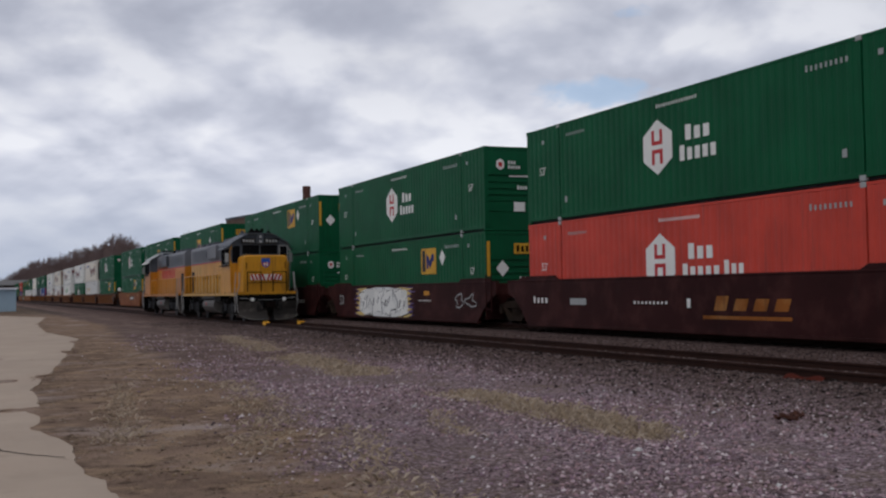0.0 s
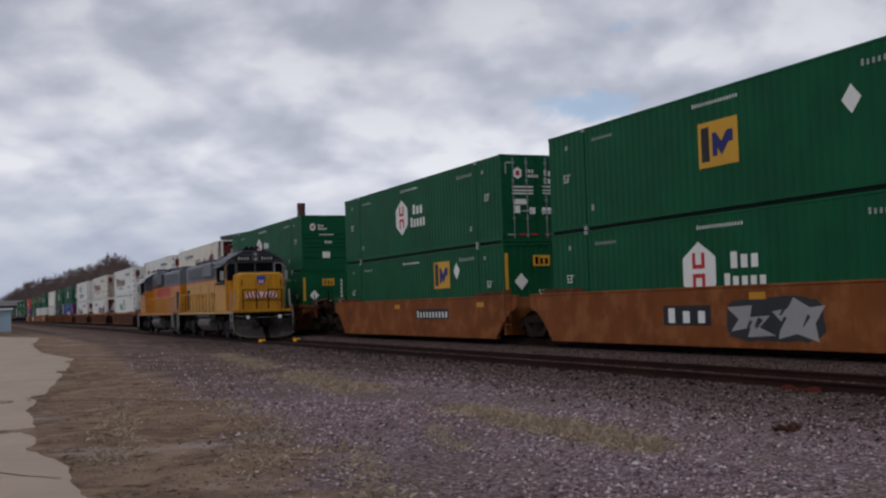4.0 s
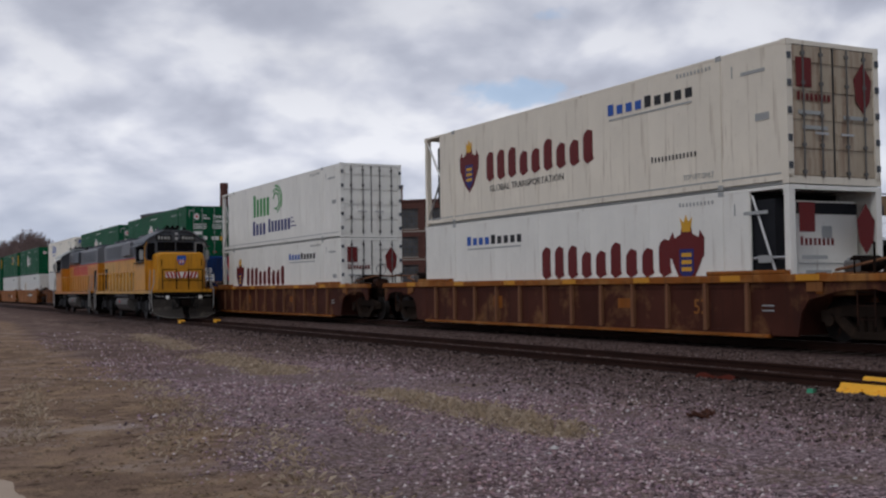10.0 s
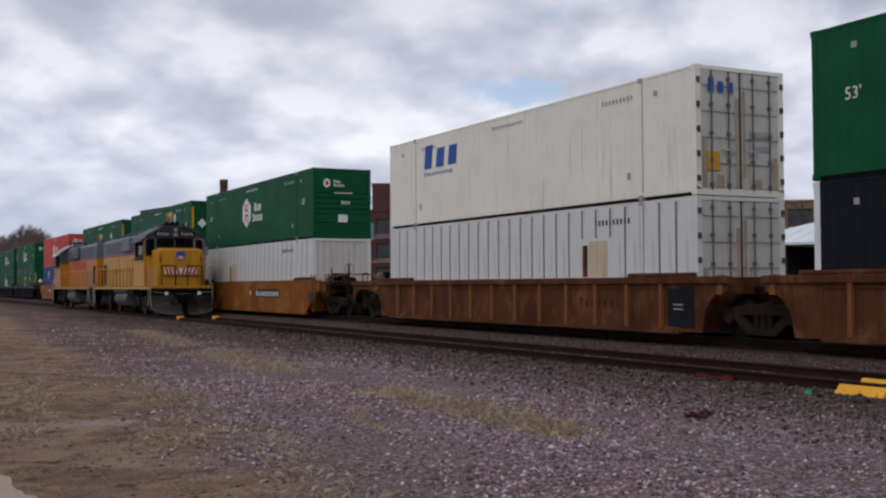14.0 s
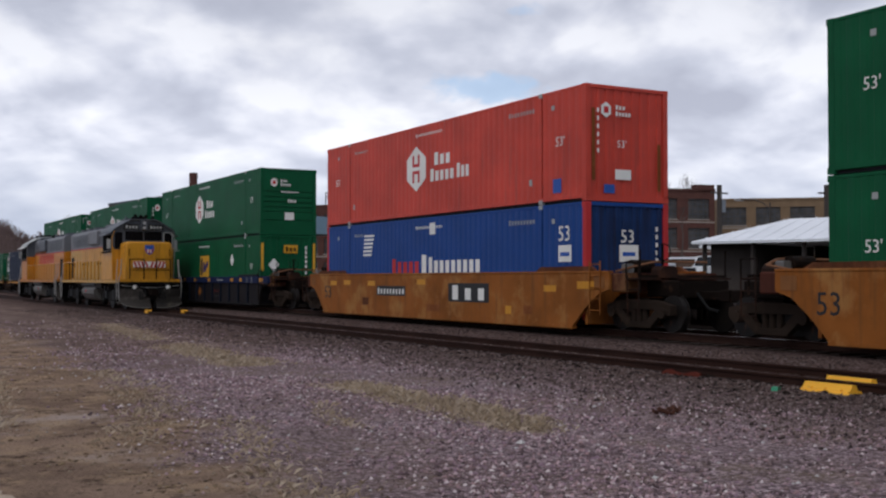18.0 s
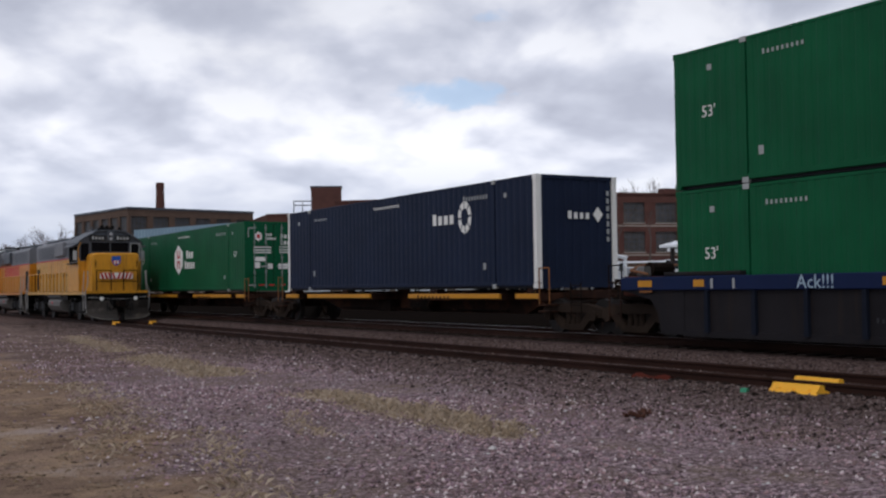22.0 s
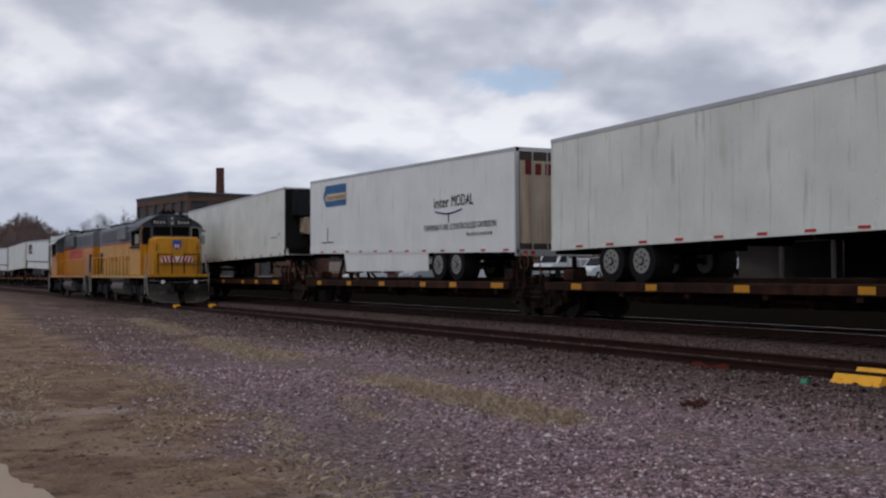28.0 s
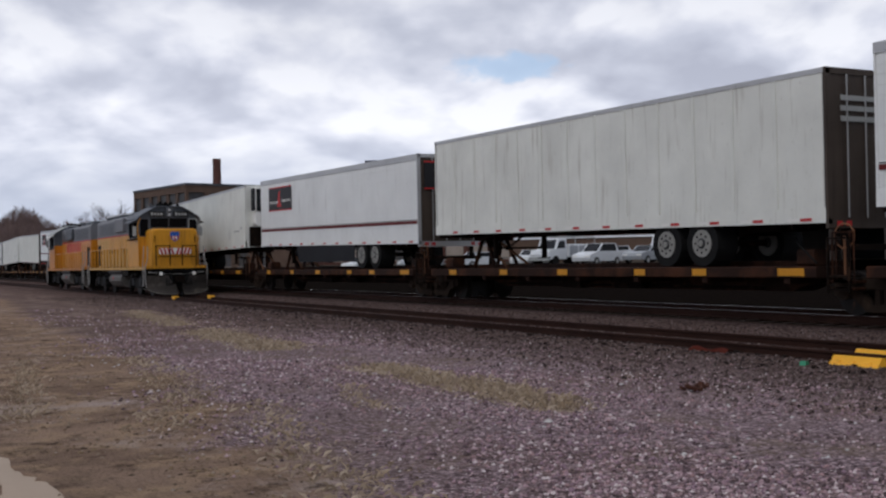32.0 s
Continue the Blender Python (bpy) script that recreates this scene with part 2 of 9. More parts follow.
M_BLUER = material("dull_blue_rib_paint", (0.010, 0.013, 0.022), 0.65, 0.2, (0.02, 0.014, 0.012), 0.4, spec=0.07)
M_RIM = material("dull_steel_wheel_rim", (0.24, 0.235, 0.215), 0.5, 0.15, (0.09, 0.07, 0.05), 0.5, streak=False)
M_SHEETW = material("pale_sheet_paint", (0.680, 0.675, 0.640), 0.5, 0.08, (0.34, 0.27, 0.20), 0.5)
M_SEAM = material("grey_post_paint", (0.125, 0.120, 0.115), 0.6, 0.2, (0.05, 0.035, 0.03), 0.4)
M_YELLOWED = material("yellowed_paint", (0.58, 0.47, 0.32), 0.6, 0.12, (0.34, 0.22, 0.12), 0.5)
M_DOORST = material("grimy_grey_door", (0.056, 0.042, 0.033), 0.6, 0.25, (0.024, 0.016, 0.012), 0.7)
# far twigs lightened towards mauve, distance haze mixed into the colour
M_HAZETWIG = material("hazy_bare_twigs", (0.150, 0.108, 0.101), 0.95, 0.3, scale=0.05, spec=0.0, bump=0.0)
M_PLOUGH = material("dirty_plough_steel", (0.034, 0.029, 0.025), 0.8, 0.5, (0.105, 0.088, 0.070), 0.6, streak=False)
M_MAROON = material("maroon_well_car_paint", (0.0292, 0.0081, 0.0077), 0.6, 0.2, (0.028, 0.014, 0.013), 0.5, spec=0.07, alt=(0.055, 0.018, 0.016), alt_at=(0.48, 0.64), alt_scale=1.3)
M_BLUEW = material("blue_well_car_paint", (0.0101, 0.0179, 0.0560), 0.6, 0.15, (0.02, 0.02, 0.03), 0.4, spec=0.07)
M_DARKW = material("dark_well_car_paint", (0.0165, 0.0148, 0.0165), 0.65, 0.25, (0.030, 0.021, 0.016), 0.6, spec=0.07)
M_SPINE = material("spine_car_paint", (0.0229, 0.0117, 0.0085), 0.7, 0.2, (0.02, 0.013, 0.01), 0.5, spec=0.07, alt=(0.06, 0.024, 0.013), alt_at=(0.48, 0.64), alt_scale=1.3)
M_AMBER = material("amber_marking", (0.5270, 0.2320, 0.0160), 0.5, 0.08, (0.25, 0.12, 0.03), 0.4)
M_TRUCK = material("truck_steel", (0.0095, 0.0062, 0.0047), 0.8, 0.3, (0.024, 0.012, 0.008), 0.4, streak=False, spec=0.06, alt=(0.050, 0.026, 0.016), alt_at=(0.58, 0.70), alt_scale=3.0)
M_CASTING = material("dusty_cast_steel", (0.026, 0.018, 0.0135), 0.85, 0.35, (0.060, 0.038, 0.026), 0.45, streak=False, spec=0.05)
M_WHEEL = material("wheel_steel", (0.0135, 0.0113, 0.0103), 0.5, 0.2, RUST, 0.3, metal=0.0, spec=0.12, streak=False)
M_BLACK = material("black_rubber", (0.012, 0.012, 0.012), 0.8, 0.2, spec=0.07)
M_CHARCOAL = material("charcoal_panel", (0.018, 0.019, 0.022), 0.6, 0.15, spec=0.07)
M_DKGREY = material("dark_grey_panel", (0.032, 0.033, 0.036), 0.55, 0.15, GRIME, 0.3)
M_MWHITE = material("white_marking", (0.7616, 0.7504, 0.7056), 0.55, 0.06)
M_MGREY = material("grey_marking", (0.34, 0.35, 0.34), 0.55, 0.08)
M_MRED = material("red_marking", (0.46, 0.028, 0.03), 0.55, 0.08)
M_MDRED = material("dark_red_marking", (0.1235, 0.0117, 0.0117), 0.55, 0.1)
M_MBLUE = material("blue_marking", (0.025, 0.09, 0.36), 0.55, 0.08)
M_MTEALB = material("teal_blue_marking", (0.016, 0.105, 0.26), 0.5, 0.2, (0.03, 0.05, 0.09), 0.4)
M_MNAVY = material("navy_marking", (0.02, 0.025, 0.14), 0.55, 0.08)
M_MGOLD = material("gold_marking", (0.62, 0.33, 0.03), 0.55, 0.08)
M_MGREEN = material("green_marking", (0.02, 0.24, 0.04), 0.55, 0.08)
M_MBLACK = material("black_marking", (0.02, 0.02, 0.022), 0.55, 0.08)
M_TEAL = material("teal_marking", (0.30, 0.45, 0.36), 0.55, 0.12)
M_LOCOY = material("locomotive_yellow", (0.560, 0.250, 0.0170), 0.42, 0.18, (0.12, 0.068, 0.022), 0.75)
M_LOCOO = material("locomotive_orange_yellow", (0.500, 0.178, 0.0130), 0.42, 0.18, (0.12, 0.062, 0.020), 0.75)
M_LOCOP = material("faded_locomotive_yellow", (0.520, 0.285, 0.066), 0.5, 0.14, (0.13, 0.075, 0.025), 0.62)
M_LOCOG = material("locomotive_grey", (0.135, 0.138, 0.150), 0.5, 0.1, (0.07, 0.07, 0.07), 0.4)
M_LOCOD = material("locomotive_dark_grey", (0.0709, 0.0788, 0.0914), 0.5, 0.15, (0.02, 0.02, 0.02), 0.3)
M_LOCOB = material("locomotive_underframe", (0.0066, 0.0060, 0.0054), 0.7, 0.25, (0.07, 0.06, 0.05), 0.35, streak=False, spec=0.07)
M_TANK = material("fuel_tank_paint", (0.105, 0.098, 0.090), 0.55, 0.2, (0.04, 0.035, 0.03), 0.5)
M_GLASS = glass("dark_window_glass")
M_PANE = material("black_cab_window", (0.006, 0.006, 0.007), 0.9, 0.2, bump=0.0, spec=0.02)
M_LENS = material("headlight_lens", (0.36, 0.37, 0.38), 0.2, 0.05, bump=0.0)
M_RAIL = material("rusty_rail", (0.030, 0.014, 0.010), 0.7, 0.3, (0.055, 0.022, 0.013), 0.35, streak=False, spec=0.07)
M_RAILTOP = material("polished_rail_head", (0.34, 0.33, 0.33), 0.32, 0.1, metal=0.8)
M_TIE = material("creosoted_tie", (0.026, 0.019, 0.016), 0.85, 0.3, (0.07, 0.055, 0.05), 0.4, spec=0.07)
M_BRICK = material("red_brick", (0.098, 0.043, 0.034), 0.85, 0.15, (0.10, 0.045, 0.036), 0.4, fine=6.0)
M_BRICKD = material("brown_brick", (0.115, 0.074, 0.054), 0.85, 0.15, (0.09, 0.05, 0.04), 0.4, fine=6.0)
M_BEIGE = material("beige_masonry", (0.2100, 0.1400, 0.0840), 0.85, 0.12, (0.2, 0.14, 0.09), 0.3, fine=6.0)
M_STONE = material("pale_coping", (0.32, 0.27, 0.23), 0.8, 0.1)
M_ROOFW = material("white_metal_roof", (0.78, 0.80, 0.83), 0.45, 0.05, (0.5, 0.52, 0.55), 0.2)
M_ROOFB = material("pale_blue_metal_roof", (0.20, 0.30, 0.37), 0.5, 0.08, (0.14, 0.2, 0.24), 0.3)
M_SHEDB = material("pale_blue_siding", (0.33, 0.43, 0.50), 0.6, 0.06)
M_PANEG = material("old_factory_glass", (0.075, 0.068, 0.064), 0.45, 0.4)
M_PANEL2 = material("grey_penthouse_siding", (0.18, 0.20, 0.23), 0.6, 0.08)
M_BARK = material("bare_bark", (0.10, 0.075, 0.065), 0.9, 0.25)
# twigs and hill woods paled too, with some haze painted in
M_TWIG = material("bare_twigs", (0.080, 0.060, 0.056), 0.9, 0.25)
M_HAZEWOODS = material("hazy_leafless_woods", (0.105, 0.074, 0.066), 0.95, 0.35, (0.066, 0.046, 0.041), 0.6, scale=0.06, streak=False, bump=0.0, spec=0.0)
M_POLE = material("weathered_pole", (0.06, 0.05, 0.045), 0.85, 0.2)
M_CONCRETE = material("pale_concrete", (0.33, 0.32, 0.31), 0.85, 0.1)
M_CHOCK = material("yellow_chock_paint", (0.8280, 0.4140, 0.0345), 0.55, 0.08, (0.3, 0.17, 0.04), 0.35)
M_GREENP = material("green_plastic", (0.03, 0.22, 0.12), 0.5, 0.1)
M_CARW = material("white_car_paint", (0.68, 0.70, 0.71), 0.3, 0.04)
M_CARS = material("silver_car_paint", (0.34, 0.36, 0.38), 0.3, 0.05)

# ---- mesh building ----
class Geo:
    """Collects vertices and faces of one mesh."""

    def __init__(self):
        self.v, self.f = [], []

    def add(self, verts, faces):
        n = len(self.v)
        self.v += [tuple(p) for p in verts]
        self.f += [tuple(n + k for k in q) for q in faces]
        return self

    def box(self, x0, y0, z0, x1, y1, z1, c=0.0):
        """A box; c cuts its upright and lying edges along y."""
        if c <= 0:
            vs = [(x, y, z) for x in (x0, x1) for y in (y0, y1) for z in (z0, z1)]
            return self.add(vs, [(0, 1, 3, 2), (4, 6, 7, 5), (0, 4, 5, 1), (2, 3, 7, 6), (0, 2, 6, 4), (1, 5, 7, 3)])
        prof = [(x0 + c, z0), (x1 - c, z0), (x1, z0 + c), (x1, z1 - c), (x1 - c, z1), (x0 + c, z1), (x0, z1 - c), (x0, z0 + c)]
        return self.prism(prof, "y", y0, y1)

    def prism(self, prof, axis, a, b):
        """A closed outline swept from a to b along an axis. Outline: (x, z) for y, (y, z) for x, (x, y) for z."""
        def at(p, t):
            return {"y": (p[0], t, p[1]), "x": (t, p[0], p[1]), "z": (p[0], p[1], t)}[axis]
        n = len(prof)
        vs = [at(p, a) for p in prof] + [at(p, b) for p in prof]
        fs = [(k, (k + 1) % n, n + (k + 1) % n, n + k) for k in range(n)]
        return self.add(vs, fs + [tuple(range(n))[::-1], tuple(range(n, 2 * n))])

    def cyl(self, p0, p1, r, n=8, r1=None):
        p0, p1 = Vector(p0), Vector(p1)
        d = (p1 - p0).normalized()
        u = d.orthogonal().normalized()
        w = d.cross(u)
        r1 = r if r1 is None else r1
        vs = []
        for p, q in ((p0, r), (p1, r1)):
            for k in range(n):
                t = 2 * math.pi * k / n
                vs.append(p + u * (q * math.cos(t)) + w * (q * math.sin(t)))
        fs = [(k, (k + 1) % n, n + (k + 1) % n, n + k) for k in range(n)]
        return self.add(vs, fs + [tuple(range(n))[::-1], tuple(range(n, 2 * n))])

    def rod(self, pts, r, n=5):
        for p, q in zip(pts, pts[1:]):
            self.cyl(p, q, r, n)
        return self

    def mesh(self, name):
        me = bpy.data.meshes.new(name)
        me.from_pydata(self.v, [], self.f)
        me.validate()
        bm = bmesh.new()
        bm.from_mesh(me)
        bmesh.ops.recalc_face_normals(bm, faces=bm.faces)
        bm.to_mesh(me)
        bm.free()
        return me


CACHE = {}


def cached(key, make):
    if key not in CACHE:
        CACHE[key] = make()
    return CACHE[key]


def part(name, geo, mat, parent=None, label="", loc=None, smooth=False):
    """One mesh object under a thing or a part. geo: a Geo or a mesh."""
    if isinstance(geo, Geo):
        geo = geo.mesh(name)
    if not geo.materials:
        geo.materials.append(mat)
    if smooth:
        geo.shade_smooth()
    ob = new(name, geo)
    ob.parent = parent
    if loc is not None:
        ob.location = loc
    if label:
        ob["label"] = label
    return ob


def shared(name, key, make, mat, parent, label="", loc=None, smooth=False):
    """Like part(), with one mesh for all that have the same key and material."""
    me = cached((key, mat.name), lambda: make().mesh(name))
    return part(name, me, mat, parent, label, loc, smooth)


def thing(name, label, category, group="", m=None):
    ob = tagged(new(name), label, category, group)
    ob.empty_display_size = 0.3
    if m is not None:
        ob.matrix_basis = m
    return ob


def lettering(text, size):
    """A flat mesh of the built-in font, left-aligned, in the xy plane."""
    def make():
        cu = bpy.data.curves.new("lettering", "FONT")
        cu.body, cu.size, cu.extrude, cu.resolution_u = text, size, 0.004, 2
        ob = bpy.data.objects.new("lettering", cu)
        scene.collection.objects.link(ob)
        me = bpy.data.meshes.new_from_object(ob.evaluated_get(bpy.context.evaluated_depsgraph_get()))
        bpy.data.objects.remove(ob)
        g = Geo()
        g.v, g.f = [tuple(v.co) for v in me.vertices], [tuple(p.vertices) for p in me.polygons]
        return g
    return cached(("text", text, size), make)


XN = -1.2955                       # near face of a load, from the track's centre


def side_text(text, size, y, z, mat, parent, name="lettering", x=XN, wide=1.0):
    """Letters on the side that faces -x; y: their left end, z: their foot."""
    g, src = Geo(), lettering(text, size)
    g.v, g.f = [(x - 0.006 - 0.5 * p[2], y - wide * p[0], z + p[1]) for p in src.v], src.f
    return part(name, g, mat, parent)


def end_text(text, size, x, z, mat, parent, name="lettering", y=0.0):
    g, src = Geo(), lettering(text, size)
    g.v, g.f = [(x + p[0], y - 0.006 - 0.5 * p[2], z + p[1]) for p in src.v], src.f
    return part(name, g, mat, parent)


def side_poly(g, pts, x=XN, t=0.006):
    """A flat plate on the near side; pts: (y, z)."""
    return g.prism(pts, "x", x - t, x - 0.001)


def side_rect(g, y0, y1, z0, z1, x=XN, t=0.006):
    return g.box(x - t, min(y0, y1), z0, x - 0.001, max(y0, y1), z1)


def end_rect(g, x0, x1, z0, z1, y=0.0, t=0.006):
    return g.box(min(x0, x1), y - t, z0, max(x0, x1), y - 0.001, z1)


def bar_height(h, k, n, seed):
    return h * (1.0 if k == 0 else 0.80)


def bars_side(g, y, z, h, n, w=None, x=XN, seed=0, t=0.006):
    """n plain bars in place of n letters, from y on towards -y."""
    w = w or 0.62 * h
    for k in range(n):
        side_rect(g, y - (k + 0.72) * w, y - (k + 0.28) * w, z, z + bar_height(h, k, n, seed), x, t)
    return g


def bars_end(g, x, z, h, n, w=None, y=0.0, seed=0):
    w = w or 0.62 * h
    for k in range(n):
        end_rect(g, x + (k + 0.2) * w, x + (k + 0.8) * w, z, z + bar_height(h, k, n, seed), y)
    return g


def name_bars(parent, mat, y, z, h, n, w, label="", seed=0, slant=0.0, x=XN):
    """Large plain bars for a painted name, each a part."""
    for k in range(n):
        hh = bar_height(h, k, n, seed)
        a_, b_ = y - (k + 0.82) * w, y - (k + 0.18) * w
        g = side_poly(Geo(), [(a_, z), (b_, z), (b_ - slant, z + hh), (a_ - slant, z + hh)], x=x)
        part("name_bar", g, mat, parent, label)


# ---- ground ----
MAIN_X, MAIN_Z = 17.50, 0.41          # centre and rail top of the main track
SIDE_X, SIDE_Z = 13.57, 0.15          # of the siding


def ground_height(x, y):
    """Level yard, a low bank under the main track, rising ground beyond it."""
    x, y = np.asarray(x, float), np.asarray(y, float)
    z = np.interp(x, [-400, -30, 8.5, 11.2, 12.0, 15.1, 15.9, 16.15, 18.85, 19.6, 21.5, 26, 46, 60, 110, 400],
                  [0.5, 0, 0, -0.03, 0.0, 0.0, 0.17, 0.235, 0.235, 0.05, -0.15, -0.1, 0.9, 1.3, 1.4, 4.0])
    z = z + 0.025 * np.sin(x * 1.3 + 0.7) * np.sin(y * 0.9) * (x < 11) + 0.018 * np.sin(x * 3.1) * np.sin(y * 2.3 + 1) * (x < 11)
    return z


def gravel_edge(y):
    """Where the loose gravel ends and the worn dirt begins."""
    y = np.asarray(y, float)
    return np.interp(y, [0, 8, 12.5, 17, 26, 40, 60], [2.9, 3.0, 3.45, 4.1, 4.3, 4.9, 6.6]) + 0.25 * np.sin(y * 1.7) + 0.12 * np.sin(y * 4.3)


# the broken edge of the asphalt drive
DRIVE_EDGE = ((1.9, -40.0), (1.55, 2.0), (1.32, 6.5), (1.20, 8.9), (1.08, 9.7), (0.94, 10.4), (0.98, 12.4), (0.74, 14.1), (0.94, 16.2), (0.98, 20.3), (1.8, 26.5), (2.6, 33.0), (3.7, 43.0),
              (3.1, 52.0), (3.6, 68.0), (5.3, 88.0), (3.4, 96.0), (2.2, 101.0))


def make_ground_material():
    m = bpy.data.materials.new("yard_ground")
    m.use_nodes = True
    nt = m.node_tree
    nd, ln = nt.nodes, nt.links
    b = nd["Principled BSDF"]
    b.inputs["Roughness"].default_value, b.inputs["Specular IOR Level"].default_value = 1.0, 0.0
    tc = nd.new("ShaderNodeTexCoord")

    def noise_out(scl, detail=6, r=0.6):
        n = nd.new("ShaderNodeTexNoise")
        ln.new(tc.outputs["Object"], n.inputs["Vector"])
        n.inputs["Scale"].default_value, n.inputs["Detail"].default_value, n.inputs["Roughness"].default_value = scl, detail, r
        return n.outputs[0]

    def rng(fac, lo, hi):
        n = nd.new("ShaderNodeMapRange")
        ln.new(fac, n.inputs[0])
        n.inputs[1].default_value, n.inputs[2].default_value = lo, hi
        return n.outputs[0]

    def mixed(fac, c1, c2):
        n = nd.new("ShaderNodeMix")
        n.data_type = "RGBA"
        for k, v in ((0, fac), (6, c1), (7, c2)):
            if isinstance(v, (int, float)):
                n.inputs[k].default_value = v
            elif isinstance(v, tuple):
                n.inputs[k].default_value = (*v, 1)
            else:
                ln.new(v, n.inputs[k])
        return n.outputs[2]

    def attr(name):
        n = nd.new("ShaderNodeAttribute")
        n.attribute_name = name
        return n.outputs["Fac"]

    dirt = mixed(rng(noise_out(0.5), 0.38, 0.62), (0.205, 0.139, 0.102), (0.325, 0.226, 0.166))
    dirt = mixed(rng(noise_out(1.1, 9, 0.7), 0.48, 0.60), dirt, (0.375, 0.262, 0.174))
    dirt = mixed(rng(noise_out(0.42, 9, 0.72), 0.53, 0.62), dirt, (0.420, 0.330, 0.280))
    dirt = mixed(rng(noise_out(1.9, 9, 0.75), 0.54, 0.64), dirt, (0.082, 0.056, 0.042))
    dirt = mixed(rng(noise_out(9.0, 8, 0.75), 0.55, 0.72), dirt, (0.116, 0.075, 0.056))
    gravel = mixed(rng(noise_out(14.0, 6, 0.7), 0.35, 0.65), (0.125, 0.088, 0.094), (0.410, 0.288, 0.300))
    cell = nd.new("ShaderNodeTexVoronoi")
    cell.inputs["Scale"].default_value = 24.0
    ln.new(tc.outputs["Object"], cell.inputs["Vector"])
    tone = nd.new("ShaderNodeSeparateColor")
    ln.new(cell.outputs["Color"], tone.inputs[0])
    pebble = mixed(rng(tone.outputs[0], 0.1, 0.9), (0.095, 0.068, 0.073), (0.700, 0.535, 0.560))
    pebble = mixed(rng(cell.outputs["Distance"], 0.35, 0.85), pebble, (0.080, 0.062, 0.064))
    gravel = mixed(0.72, gravel, pebble)
    gravel = mixed(rng(noise_out(0.38, 7, 0.65), 0.46, 0.60), gravel, mixed(0.5, gravel, (0.183, 0.132, 0.114)))
    gravel = mixed(rng(noise_out(0.8, 8, 0.7), 0.52, 0.66), gravel, mixed(0.55, gravel, (0.235, 0.175, 0.120)))
    # away from the spread of purple stone the yard is trodden grey-brown grit
    grit = mixed(rng(noise_out(3.0, 8, 0.7), 0.35, 0.65), (0.125, 0.087, 0.074), (0.215, 0.154, 0.132))
    grit = mixed(rng(noise_out(0.7, 8, 0.7), 0.50, 0.62), grit, (0.275, 0.204, 0.176))
    grit = mixed(rng(noise_out(2.6, 8, 0.75), 0.58, 0.66), grit, (0.080, 0.052, 0.043))
    gw = nd.new("ShaderNodeMath")
    gw.operation = "MULTIPLY_ADD"
    ln.new(noise_out(0.9, 8, 0.7), gw.inputs[0])
    gw.inputs[1].default_value, gw.inputs[2].default_value = 1.3, -0.65
    gs = nd.new("ShaderNodeMath")
    gs.operation = "ADD"
    ln.new(attr("grit"), gs.inputs[0])
    ln.new(gw.outputs[0], gs.inputs[1])
    gravel = mixed(rng(gs.outputs[0], 0.25, 0.75), gravel, grit)
    ballast = mixed(rng(noise_out(11.0, 6, 0.7), 0.35, 0.65), (0.060, 0.039, 0.033), (0.165, 0.107, 0.092))
    ballast = mixed(0.55, ballast, mixed(rng(tone.outputs[1], 0.2, 0.9), (0.036, 0.025, 0.023), (0.240, 0.174, 0.162)))
    grass = mixed(rng(noise_out(20.0, 5), 0.3, 0.7), (0.215, 0.160, 0.115), (0.40, 0.310, 0.230))
    far = mixed(rng(noise_out(0.06), 0.4, 0.6), (0.065, 0.055, 0.043), (0.085, 0.072, 0.060))
    edge = nd.new("ShaderNodeMath")
    edge.operation = "ADD"
    ln.new(attr("gravel"), edge.inputs[0])
    wob = nd.new("ShaderNodeMath")
    wob.operation = "MULTIPLY_ADD"
    ln.new(noise_out(2.2, 7, 0.65), wob.inputs[0])
    wob.inputs[1].default_value, wob.inputs[2].default_value = 1.1, -0.55
    ln.new(wob.outputs[0], edge.inputs[1])
    col = mixed(rng(edge.outputs[0], 0.30, 0.74), dirt, gravel)
    # damp dark soil with rotten leaves along the broken asphalt
    rim = nd.new("ShaderNodeMath")
    rim.operation = "MULTIPLY"
    ln.new(attr("rim"), rim.inputs[0])
    ln.new(rng(noise_out(2.4, 9, 0.72), 0.47, 0.66), rim.inputs[1])
    col = mixed(rim.outputs[0], col, (0.085, 0.062, 0.044))
    ge = nd.new("ShaderNodeMath")
    ge.operation = "ADD"
    ln.new(attr("grass"), ge.inputs[0])
    wob2 = nd.new("ShaderNodeMath")
    wob2.operation = "MULTIPLY_ADD"
    ln.new(noise_out(3.5, 8, 0.7), wob2.inputs[0])
    wob2.inputs[1].default_value, wob2.inputs[2].default_value = 1.6, -0.8
    ln.new(wob2.outputs[0], ge.inputs[1])
    col = mixed(rng(ge.outputs[0], 0.42, 0.75), col, grass)
    col = mixed(attr("ballast"), col, ballast)
    # near-black: shade under and beyond the train, painted into the ground colour
    train_shade = mixed(rng(noise_out(9.0, 6, 0.7), 0.35, 0.65), (0.006, 0.005, 0.0045), (0.016, 0.012, 0.010))
    col = mixed(attr("train_shade"), col, train_shade)
    col = mixed(attr("far"), col, far)
    ln.new(col, b.inputs["Base Color"])
    bp = nd.new("ShaderNodeBump")
    bp.inputs["Strength"].default_value, bp.inputs["Distance"].default_value = 0.9, 0.05
    hgt = nd.new("ShaderNodeMath")
    hgt.operation = "SUBTRACT"
    ln.new(noise_out(24.0, 6, 0.7), hgt.inputs[0])
    ln.new(cell.outputs["Distance"], hgt.inputs[1])
    ln.new(hgt.outputs[0], bp.inputs["Height"])
    ln.new(bp.outputs[0], b.inputs["Normal"])
    return m


